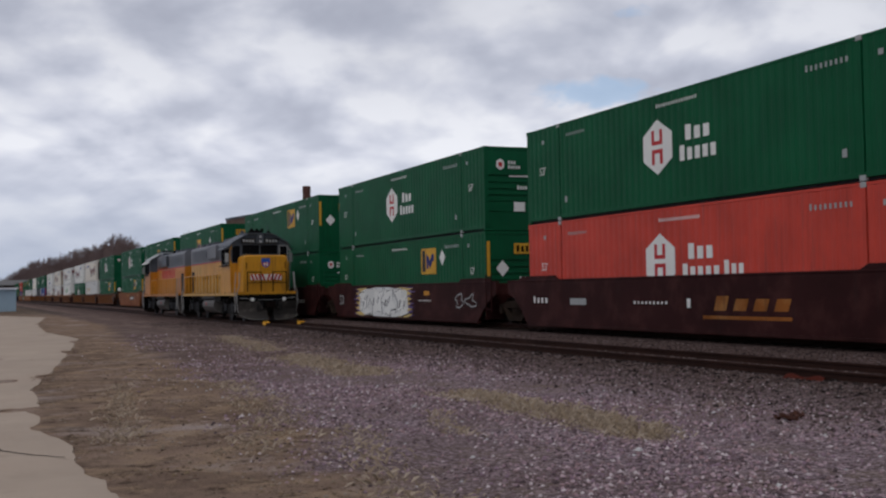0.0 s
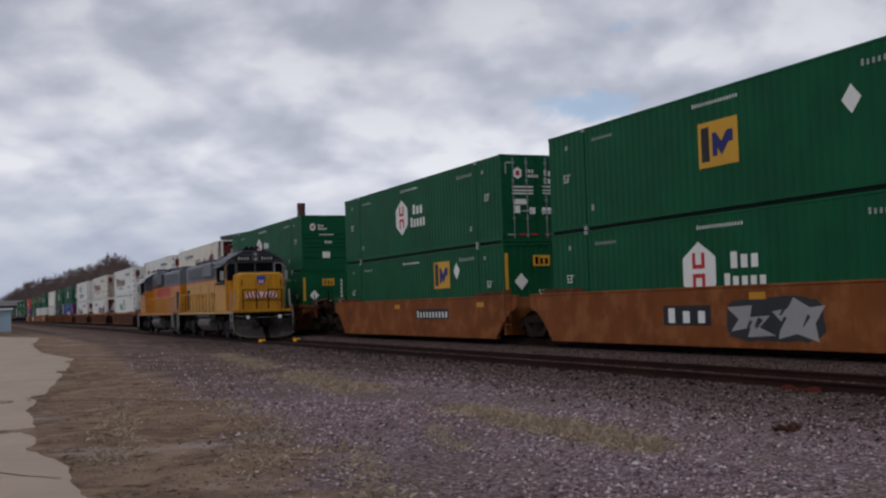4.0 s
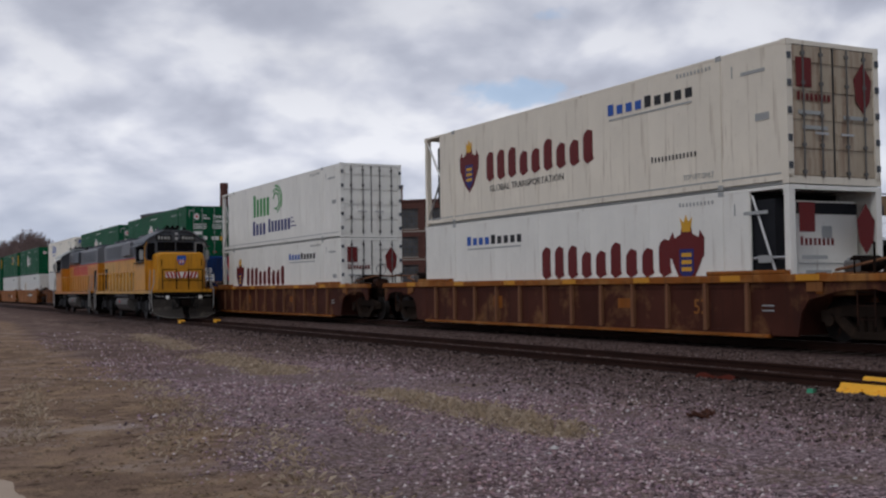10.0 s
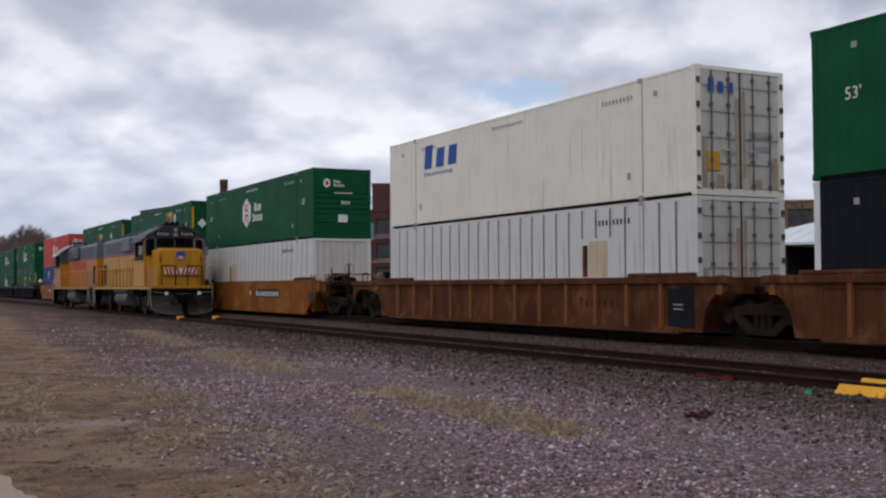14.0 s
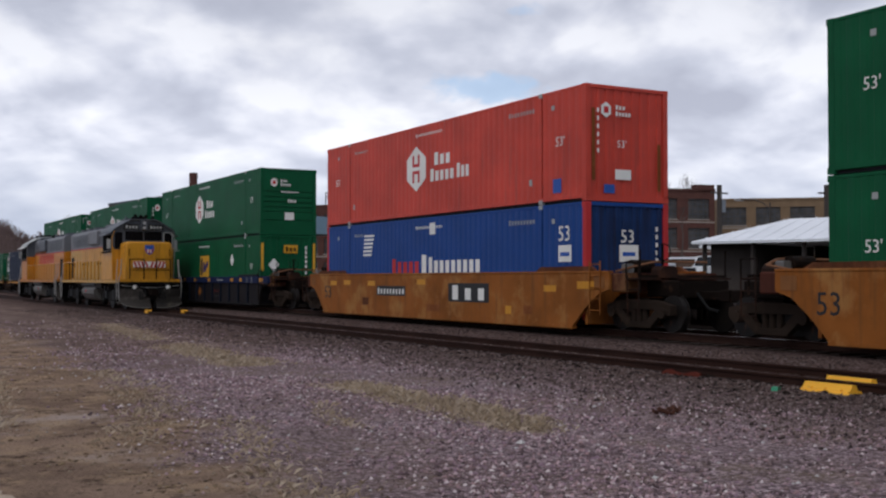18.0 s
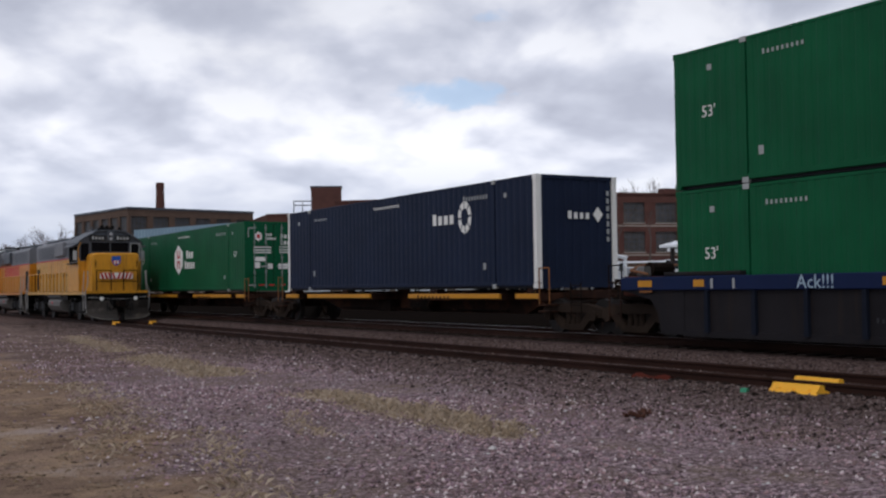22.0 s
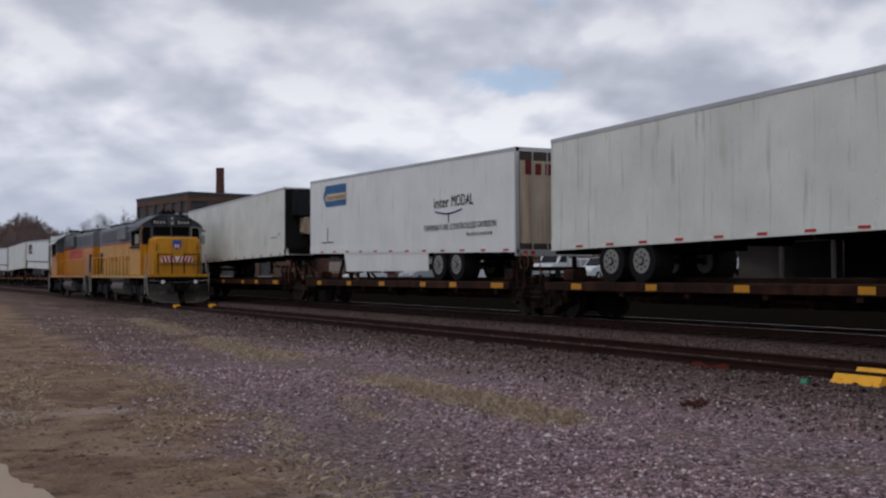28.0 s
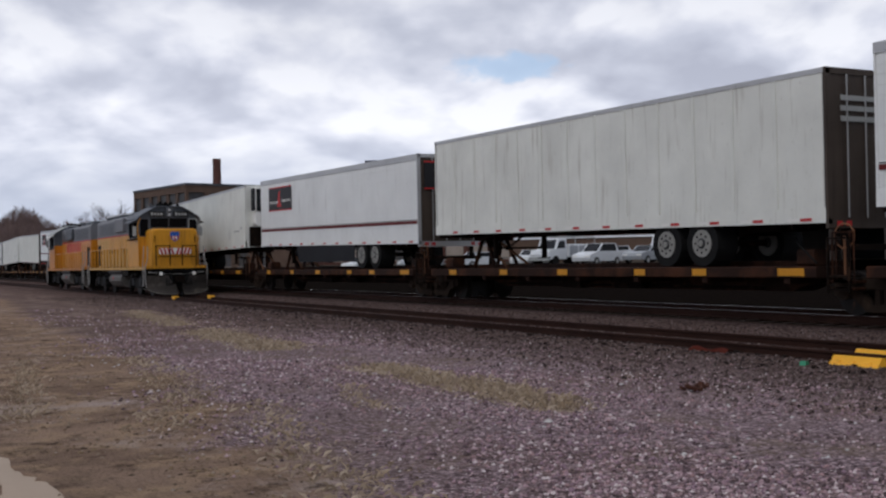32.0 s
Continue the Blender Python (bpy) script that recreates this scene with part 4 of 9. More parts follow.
def logo_hexagon(c, inc=False):
    p = part("emblem_panel", side_poly(Geo(), hexagon(9.0, 1.55, 1.28, 1.42)), M_MWHITE, c, "white hexagonal emblem panel")

    for sg in (-1, 1):
        q = [(8.77, 0.44), (8.77, 0.06), (9.25, 0.06), (9.25, 0.44), (9.13, 0.44), (9.13, 0.16), (8.89, 0.16), (8.89, 0.44)]
        mark("emblem_stroke", M_MRED, p, lambda g: side_poly(g, [(y, 1.55 + sg * v) for y, v in q], t=0.010))

    name_bars(c, M_MWHITE, 7.86, 1.57, 0.38, 3, 0.36, "white name bar", 1)
    name_bars(c, M_MWHITE, 8.10, 1.08, 0.38, 5, 0.31, "white name bar", 2)
    if inc:
        name_bars(c, M_MWHITE, 6.45, 1.08, 0.42, 3, 0.26, "white name bar", 3)


def logo_square(c, variant):
    yc, zc, w, h = ((8.08, 1.60, 1.48, 1.08) if variant == "a" else (5.12, 2.02, 1.46, 0.98))
    p = mark("emblem_panel", M_MGOLD, c, lambda g: side_rect(g, yc - w / 2, yc + w / 2, zc - h / 2, zc + h / 2), "golden square emblem panel")

    y0 = yc + w / 2 - 0.12
    mark("emblem_stroke", M_MBLACK, p, lambda g: side_rect(g, y0 - 0.30, y0, zc - 0.40, zc + 0.42, t=0.010))
    zig = [(0.20, -0.30), (0.20, 0.26), (0.06, 0.26), (-0.14, 0.02), (-0.34, 0.26), (-0.56, 0.26), (-0.56, -0.02), (-0.40, -0.02), (-0.14, -0.30), (0.02, -0.10), (0.02, -0.30)]
    mark("emblem_stroke", M_MNAVY, p, lambda g: side_poly(g, [(yc + a_, zc + b_) for a_, b_ in zig], t=0.010))
    yd, zd = (3.82, 1.86) if variant == "a" else (3.78, 2.12)
    mark("diamond", M_MWHITE, c, lambda g: side_poly(g, [(yd - 0.27, zd), (yd, zd - 0.30), (yd + 0.27, zd), (yd, zd + 0.30)]))


def logo_ring(c, at):
    y0, z0 = at
    name_bars(c, M_MWHITE, y0, z0 + 0.03, 0.32, 4, 0.32, "white name bar", 5)
    yc, zc = y0 - 1.83, z0 + 0.18
    for k in range(8):
        t0, t1 = k * math.pi / 4, k * math.pi / 4 + 0.62
        q = [(yc + r * math.cos(t) * 0.78, zc + r * math.sin(t)) for r, t in ((0.26, t0), (0.46, t0), (0.46, t1), (0.26, t1))]
        mark("ring_segment", M_MWHITE, c, lambda g: side_poly(g, q))


def logo_globe(c):
    name_bars(c, M_MRED, 10.76, 1.16, 0.48, 5, 0.40, "red name bar", 6)
    name_bars(c, M_MWHITE, 8.70, 1.12, 0.62, 1, 0.46, "white name bar", 7)
    name_bars(c, M_MWHITE, 8.22, 1.12, 0.54, 9, 0.355, "white name bar", 8)
    disc = [(12.68 + 0.52 * math.cos(t), 2.12 + 0.48 * math.sin(t)) for t in [k * math.pi / 9 for k in range(18)]]
    p = mark("emblem_disc", M_BLUE, c, lambda g: side_poly(g, disc), "pale striped disc")

    for k in range(6):
        z = 1.78 + 0.13 * k
        mark("disc_stripe", M_MWHITE, p, lambda g: side_rect(g, 12.30 - 0.04 * k, 12.96 - 0.02 * k, z, z + 0.07, t=0.011))
    mark("white_square", M_MWHITE, c, lambda g: side_rect(g, 7.74, 8.10, 2.36, 2.72))
    side_text("53", 0.55, 1.2, 1.95, M_MWHITE, c, "size_number")
    mark("lift_sign", M_MWHITE, c, lambda g: side_rect(g, 0.62, 1.18, 1.42, 1.84))
    mark("lift_sign_mark", M_MBLUE, c, lambda g: side_rect(g, 0.70, 1.10, 1.56, 1.66, t=0.01))


def logo_crest(c, flip, dots=True):
    """Old-style red name bars, a crest, and the smaller lines of a reefer owner."""
    yc = 3.14 if flip else 13.15
    y0 = 9.17 if flip else 12.14
    crest = [(yc + a_, b_) for a_, b_ in ((-0.28, 1.10), (0.0, 0.88), (0.28, 1.10), (0.50, 1.45), (0.46, 1.95), (0.20, 2.05), (0.14, 2.32), (-0.14, 2.32), (-0.20, 2.05), (-0.46, 1.95), (-0.50, 1.45))]
    p = mark("crest", M_MDRED, c, lambda g: side_poly(g, crest), "dark red and navy crest")
    mark("crest_shield", M_MNAVY, p, lambda g: side_poly(g, [(yc + a_, b_) for a_, b_ in ((-0.24, 1.2), (0, 0.98), (0.24, 1.2), (0.24, 1.72), (-0.24, 1.72))], t=0.010))
    for z in (1.22, 1.38, 1.54):
        mark("crest_bar", M_MGOLD, p, lambda g: side_rect(g, yc - 0.17, yc + 0.17, z, z + 0.09, t=0.013))
    mark("crest_crown", M_MGOLD, p, lambda g: side_poly(g, [(yc - 0.14, 2.10), (yc + 0.14, 2.10), (yc + 0.20, 2.42), (yc + 0.08, 2.30), (yc, 2.48), (yc - 0.08, 2.30), (yc - 0.20, 2.42)], t=0.010))
    for sg in (-1, 1):
        mark("crest_wing", M_MDRED, p, lambda g: side_poly(g, [(yc + sg * 0.40, 1.42), (yc + sg * 0.58, 1.55), (yc + sg * 0.60, 1.95), (yc + sg * 0.46, 2.12), (yc + sg * 0.36, 1.80)], t=0.009))

    w = 6.05 / 9
    for k, h in enumerate((0.80, 0.80, 0.80, 0.62, 0.62, 0.80, 0.62, 0.62, 0.80)):
        y = y0 - k * w * 0.93
        q = [(y - 0.05, 1.22), (y - 0.22, 1.10), (y - 0.50, 1.20), (y - 0.46, 1.30), (y - 0.46, 1.12 + h), (y - 0.25, 1.18 + h), (y - 0.10, 1.08 + h), (y - 0.05, 0.98 + h)]
        part("name_bar", side_poly(Geo(), q), M_MDRED, c, "dark red old-style name bar")
    side_text("GLOBAL TRANSPORTATION", 0.26, y0 - 0.22, 0.80, M_MBLACK, c, "small_lettering", wide=1.18)
    yt = 13.41 if flip else 6.07
    name_bars(c, M_MBLUE, yt, 2.18, 0.27, 4, 0.365, "blue name bar", 11)
    name_bars(c, M_MBLACK, yt - 1.46, 2.18, 0.27, 5, 0.365, "black name bar", 12)
    mark("small_print", M_MGREY, c, lambda g: side_rect(g, yt - 3.2, yt - 0.1, 2.05, 2.09))
    if not flip and dots:
        mark("small_print", M_MBLACK, c, lambda g: bars_side(g, 4.36, 0.84, 0.14, 13, 0.126, seed=13))
        side_text("TOP LIFT ONLY", 0.17, 3.2, 0.33, M_MGREY, c, "small_lettering", wide=0.85)


def logo_cat(c, high):
    """Green name bars with a sketched animal head as plain curls, navy words beneath."""
    y0, z0, k = (11.05, 1.42, 1.25) if high else (10.96, 1.42, 0.95)
    w = (11.05 - 8.6) / 5 if high else 2.5 / 5
    name_bars(c, M_MGREEN, y0, z0, 0.82 * k, 5, w, "green name bar", 14)

    yc, zc = (7.7 if high else 7.65), z0 + 0.45 * k
    for r0, a0, a1 in ((0.42, 0.3, 5.2), (0.62, 0.9, 4.4), (0.80, 1.4, 3.6)):
        arc = [a0 + (a1 - a0) * j / 12 for j in range(13)]
        q = [(yc + (r0 + 0.05) * math.cos(t), zc + 0.85 * (r0 + 0.05) * math.sin(t)) for t in arc] + [(yc + (r0 - 0.05) * math.cos(t), zc + 0.85 * (r0 - 0.05) * math.sin(t)) for t in arc[::-1]]
        mark("emblem_curl", M_MGREEN, c, lambda g: side_poly(g, q))
    if high:
        name_bars(c, M_MNAVY, 11.15, 0.56, 0.66, 4, 0.50, "navy name bar", 15)
        name_bars(c, M_MNAVY, 8.85, 0.62, 0.60, 7, 0.44, "navy name bar", 16)
        [mark("speed_line", M_MNAVY, c, lambda g: side_rect(g, 5.1 + 0.2 * j, 5.75, 0.72 + 0.18 * j, 0.77 + 0.18 * j)) for j in range(3)]
    else:
        name_bars(c, M_MNAVY, 10.9, 0.66, 0.55, 5, 0.6, "navy name bar", 17)


def logo_blue_letters(c):
    name_bars(c, M_MBLUE, 13.62, 1.82, 0.76, 3, 0.83, "blue name bar", 18, 0.1)
    mark("small_print", M_MBLUE, c, lambda g: bars_side(g, 13.5, 1.58, 0.13, 10, 0.2, seed=19))


def yellowed_patch(c):
    """A wide yellowed field with a repainted middle, sheet by sheet."""
    a_, b_ = POSTS[0] + 0.05, POSTS[1] - 0.05
    n = round((b_ - a_) / 0.61)
    p = (b_ - a_) / n
    for k in range(n - 8, n):
        y0, y1 = a_ + k * p + 0.07, a_ + (k + 1) * p - 0.07
        f = mark("faded_patch", M_YELLOWED, c, lambda g: side_rect(g, y0, y1, 0.2, 2.05, t=0.004), "yellowed paint")
        if n - 7 <= k < n - 2:
            mark("repainted_patch", M_WHITE, f, lambda g: side_rect(g, y0, y1, 0.2, 1.66, t=0.006))


def rust_patch(c, y, z=1.55):
    if y > 13:
        return yellowed_patch(c)
    p = mark("faded_patch", M_SHEETW, c, lambda g: side_rect(g, y - 0.85, y + 0.75, z - 0.5, z + 0.55, t=0.004), "patch round a worn emblem")
    mark("emblem_stroke", M_YELLOWED, p, lambda g: side_rect(g, y - 0.72, y + 0.08, z - 0.42, z + 0.48, t=0.009))
    mark("emblem_stroke", M_BROWNW, p, lambda g: side_rect(g, y + 0.14, y + 0.36, z - 0.42, z + 0.38, t=0.009))


def usual_marks(c, mat, end, serial=True, size=True):
    """Small numbers and signs at their usual places."""
    if size:
        side_text("53'", 0.34, 15.35, 1.45, mat, c, "size_number")
        side_text("53'", 0.34, 1.30, 1.45, mat, c, "size_number")
    mark("serial_print", M_MGREY if mat is M_MWHITE else mat, c, lambda g: (bars_side(g, 3.55, 2.44, 0.14, 9, 0.145, seed=20), bars_side(g, 13.7, 2.46, 0.10, 9, 0.12, seed=21)))
    mark("web_print", mat, c, lambda g: bars_side(g, 9.05, 2.55, 0.10, 16, 0.11, seed=22))
    for y, z, q in ((13.75, 0.52, 0.22), (2.45, 0.52, 0.22), (1.41, 2.40, 0.15), (15.11, 2.40, 0.15)):
        shared("small_sign", ("sign", q), lambda: side_rect(Geo(), -0.065, 0.065, 0, q * 0.8), M_MGREY if mat is M_MWHITE else mat, c, loc=(0, y, z))


def end_marks(c, style, mat, kind):
    if style == "door":
        def bits(g):
            bars_end(g, 0.28, 2.20, 0.20, 4, 0.16, seed=23)
            bars_end(g, 0.28, 1.94, 0.20, 6, 0.15, seed=24)
            for z in (1.80, 1.68, 1.58):
                end_rect(g, -0.9, -0.12, z, z + 0.05)
                end_rect(g, 0.24, 1.0, z + 0.02, z + 0.06)
        if mat is not None:
            mark("label_print", mat, c, bits)
            for a_, b_, z0, z1 in ((-0.88, -0.35, 1.24, 1.42), (-0.88, -0.62, 0.95, 1.20), (-0.28, -0.06, 0.92, 1.14), (0.20, 0.62, 0.92, 1.14)):
                mark("door_label", mat, c, lambda g: end_rect(g, a_, b_, z0, z1))
            end_text("53'", 0.26, 0.72, 1.22, mat, c, "size_number")
            mark("door_sticker", M_MGOLD, c, lambda g: end_rect(g, 0.70, 1.04, 0.90, 1.14))
            for x in (-0.95, 0.95):
                for z in (0.22, 2.60):
                    mark("reflector", M_MGREY, c, lambda g: end_rect(g, x - 0.16, x + 0.16, z, z + 0.05))
                mark("reflector", M_MGREY, c, lambda g: end_rect(g, x * 1.18 - 0.02, x * 1.18 + 0.02, 2.25, 2.62))
            for x in (-0.55, -0.1, 0.4):
                mark("reflector", M_MRED, c, lambda g: end_rect(g, x - 0.12, x + 0.12, 0.22, 0.27), "red reflector")
    if kind in ("hub", "red"):
        p = mark("emblem_panel", M_MWHITE, c, lambda g: g.prism([(-0.68 + 0.17 * math.cos(t), 2.28 + 0.2 * math.sin(t)) for t in [math.pi / 6 + k * math.pi / 3 for k in range(6)]], "y", -0.008, 0.0))
        mark("emblem_stroke", M_MRED, p, lambda g: end_rect(g, -0.75, -0.61, 2.20, 2.36, t=0.012))
        mark("name_print", M_MWHITE, c, lambda g: (bars_end(g, -0.40, 2.30, 0.12, 3, 0.11, seed=25), bars_end(g, -0.40, 2.14, 0.12, 5, 0.10, seed=26)))
        if style == "ribbed":
            mark("label_print", M_MWHITE, c, lambda g: (end_rect(g, -0.35, 0.45, 1.86, 1.90), bars_end(g, -0.05, 1.42, 0.15, 4, 0.1, seed=27)))
            mark("placard", M_MWHITE, c, lambda g: end_rect(g, -0.18, 0.24, 0.66, 0.98))
        elif style != "door":
            end_text("53'", 0.26, -0.35, 1.35, M_MWHITE, c, "size_number")
            mark("label_print", M_MWHITE, c, lambda g: (end_rect(g, -0.4, 0.1, 0.55, 0.80), *[end_rect(g, -0.96, -0.90, z, z + 0.11) for z in (1.2, 1.4, 1.6, 1.8, 2.0, 2.2)]))
    if kind == "emp":
        mark("corner_stripe", M_MGOLD, c, lambda g: end_rect(g, -1.255, -1.145, 1.35, 2.55, t=0.012), "yellow corner stripe")
        mark("corner_stripe", M_MGOLD, c, lambda g: end_rect(g, 1.145, 1.255, 1.35, 2.55, t=0.012), "yellow corner stripe")
        p = mark("emblem_panel", M_MGOLD, c, lambda g: end_rect(g, -0.22, 0.42, 2.12, 2.48))
        mark("label_print", M_MNAVY, p, lambda g: bars_end(g, -0.16, 2.18, 0.24, 3, 0.18, seed=28))
        mark("diamond", M_MWHITE, c, lambda g: g.prism([(-0.92, 1.62), (-0.67, 1.34), (-0.42, 1.62), (-0.67, 1.90)], "y", -0.006, 0.0))
        end_text("53'", 0.26, -0.05, 1.15, M_MWHITE, c, "size_number")
        mark("label_print", M_MWHITE, c, lambda g: (end_rect(g, -0.05, 0.42, 0.55, 0.80), *[end_rect(g, 0.78, 0.86, z, z + 0.13) for z in (0.6, 0.8, 1.0, 1.2, 1.5, 1.7, 1.9, 2.1, 2.3)]))
    if kind == "umax":
        mark("name_print", M_MWHITE, c, lambda g: (bars_end(g, -0.35, 1.78, 0.2, 4, 0.19, seed=29), g.prism([(0.5, 1.9), (0.66, 1.7), (0.82, 1.9), (0.66, 2.1)], "y", -0.006, 0)))
        mark("serial_print", M_MGREY, c, lambda g: [end_rect(g, 0.95, 1.03, z, z + 0.13) for z in (1.2, 1.4, 1.6, 1.8, 2.0, 2.2, 2.4)])
    if kind == "pacer":
        end_text("53", 0.46, -0.25, 1.9, M_MWHITE, c, "size_number")
        mark("lift_sign", M_MWHITE, c, lambda g: end_rect(g, -0.28, 0.32, 1.42, 1.84))
        mark("lift_sign_mark", M_MBLUE, c, lambda g: end_rect(g, -0.18, 0.22, 1.56, 1.66, t=0.01))
        mark("serial_print", M_MWHITE, c, lambda g: [end_rect(g, 0.88, 0.95, z, z + 0.11) for z in (1.2, 1.4, 1.6, 1.8, 2.0, 2.2)])
    if kind == "crest":
        mark("emblem_panel", M_MDRED, c, lambda g: end_rect(g, -1.05, -0.62, 1.95, 2.55))
        mark("crest", M_MDRED, c, lambda g: g.prism([(0.62, 1.75), (0.82, 1.5), (1.02, 1.75), (1.08, 2.2), (0.82, 2.55), (0.56, 2.2)], "y", -0.006, 0.0))
        mark("name_print", M_MDRED, c, lambda g: bars_end(g, -1.05, 1.68, 0.18, 8, 0.12, seed=30))
        mark("label_print", M_MGREY, c, lambda g: [end_rect(g, x, x + 0.7, z, z + 0.08) for x, z in ((-1.0, 1.4), (0.25, 1.35), (-0.9, 1.1))])
    if kind in ("blue", "ribs") and style == "door":
        for x0, x1, z0, z1 in ((-1.12, -1.00, 0.16, 1.3), (-0.16, -0.05, 0.16, 2.2), (0.06, 0.14, 0.4, 2.4), (0.98, 1.10, 0.16, 0.9), (-0.7, -0.5, 0.16, 0.45), (0.3, 0.62, 0.16, 0.38)):
            mark("rust_streak", M_RUSTYW, c, lambda g: end_rect(g, x0, x1, z0, z1, t=0.004), "brown rust streak")
    if kind == "blue":
        mark("name_print", M_MBLUE, c, lambda g: bars_end(g, -1.0, 2.32, 0.30, 3, 0.28, seed=31))
        mark("sticker", M_MGOLD, c, lambda g: end_rect(g, -0.98, -0.62, 0.55, 0.98))
        mark("label_print", M_MGREY, c, lambda g: (end_rect(g, 0.25, 0.95, 1.35, 1.48), end_rect(g, 0.25, 0.9, 1.05, 1.15)))


def reefer_end(c, mat):
    """An open steel frame at the leading end, with a cooling unit set back in it."""
    g = Geo()
    for x in (-1, 1):
        g.rod([(x * 1.24, 0.06, 0.1), (x * 1.24, 1.1, HGT - 0.15)], 0.03)
        g.rod([(x * 1.24, 0.06, 1.45), (x * 1.24, 1.1, 1.45)], 0.028)
    g.rod([(-1.24, 0.06, 0.55), (1.24, 0.06, 0.55)], 0.03)
    g.rod([(-1.24, 0.06, 0.12), (1.24, 0.06, 0.12)], 0.035)
    part("end_frame", g, M_ALU, c, "open steel end frame")
    g = Geo()
    g.box(-0.72, 0.42, 0.78, 1.02, 1.15, 2.62, 0.06)
    u = part("cooling_unit", g, mat, c, "boxy cooling unit")
    mark("unit_grille", M_CHARCOAL, u, lambda g: (g.box(-0.70, 0.39, 2.35, 1.0, 0.42, 2.58), g.box(-1.20, 0.5, 0.85, -0.74, 1.12, 2.65)))
    mark("unit_panel", M_MGREY, u, lambda g: (g.box(0.0, 0.405, 1.85, 0.28, 0.42, 2.10), g.box(-0.66, 0.405, 1.32, 0.96, 0.418, 1.335)))


SPECS = {
    # kind: side style, side colour, post colour, marks colour, what stands on the side
    "hub": ("corr", M_HUB, M_HUB, M_MWHITE), "lime": ("corr", M_LIME, M_LIME, M_MWHITE), "red": ("corr", M_RED, M_RED, M_MWHITE), "emp": ("corr", M_HUB, M_HUB, M_MWHITE),
    "umax": ("corr", M_NAVY, M_MWHITE, M_MWHITE), "umaxd": ("corr", M_BLACKISH, M_MWHITE, M_MWHITE), "pacer": ("corr", M_BLUE, M_MRED, M_MWHITE),
    "crest": ("panel", M_CREAM, M_CREAM, M_MGREY), "crestw": ("panel", M_WHITE, M_WHITE, M_MGREY), "cat": ("panel", M_WHITE, M_WHITE, M_MGREY),
    "csx": ("corr", M_IVORY, M_IVORY, M_MGREY), "ribs": ("ribs", M_SHEETW, M_DIRTYW, M_MGREY)}
LABELS = {
    "hub": "green corrugated container with white hexagon emblem", "lime": "light green corrugated container, white hexagon emblem",
    "red": "faded red corrugated container, white hexagon emblem", "emp": "green corrugated container with golden square emblem",
    "umax": "navy corrugated container with white corner posts", "umaxd": "blackish corrugated container with white corner posts",
    "pacer": "blue corrugated container with red corner posts", "crest": "cream refrigerated container with dark red crest",
    "crestw": "white refrigerated container with dark red crest", "cat": "white refrigerated container with green name bars",
    "csx": "cream corrugated container with blue name bars", "ribs": "dirty white sheet-and-post container with dark joints"}


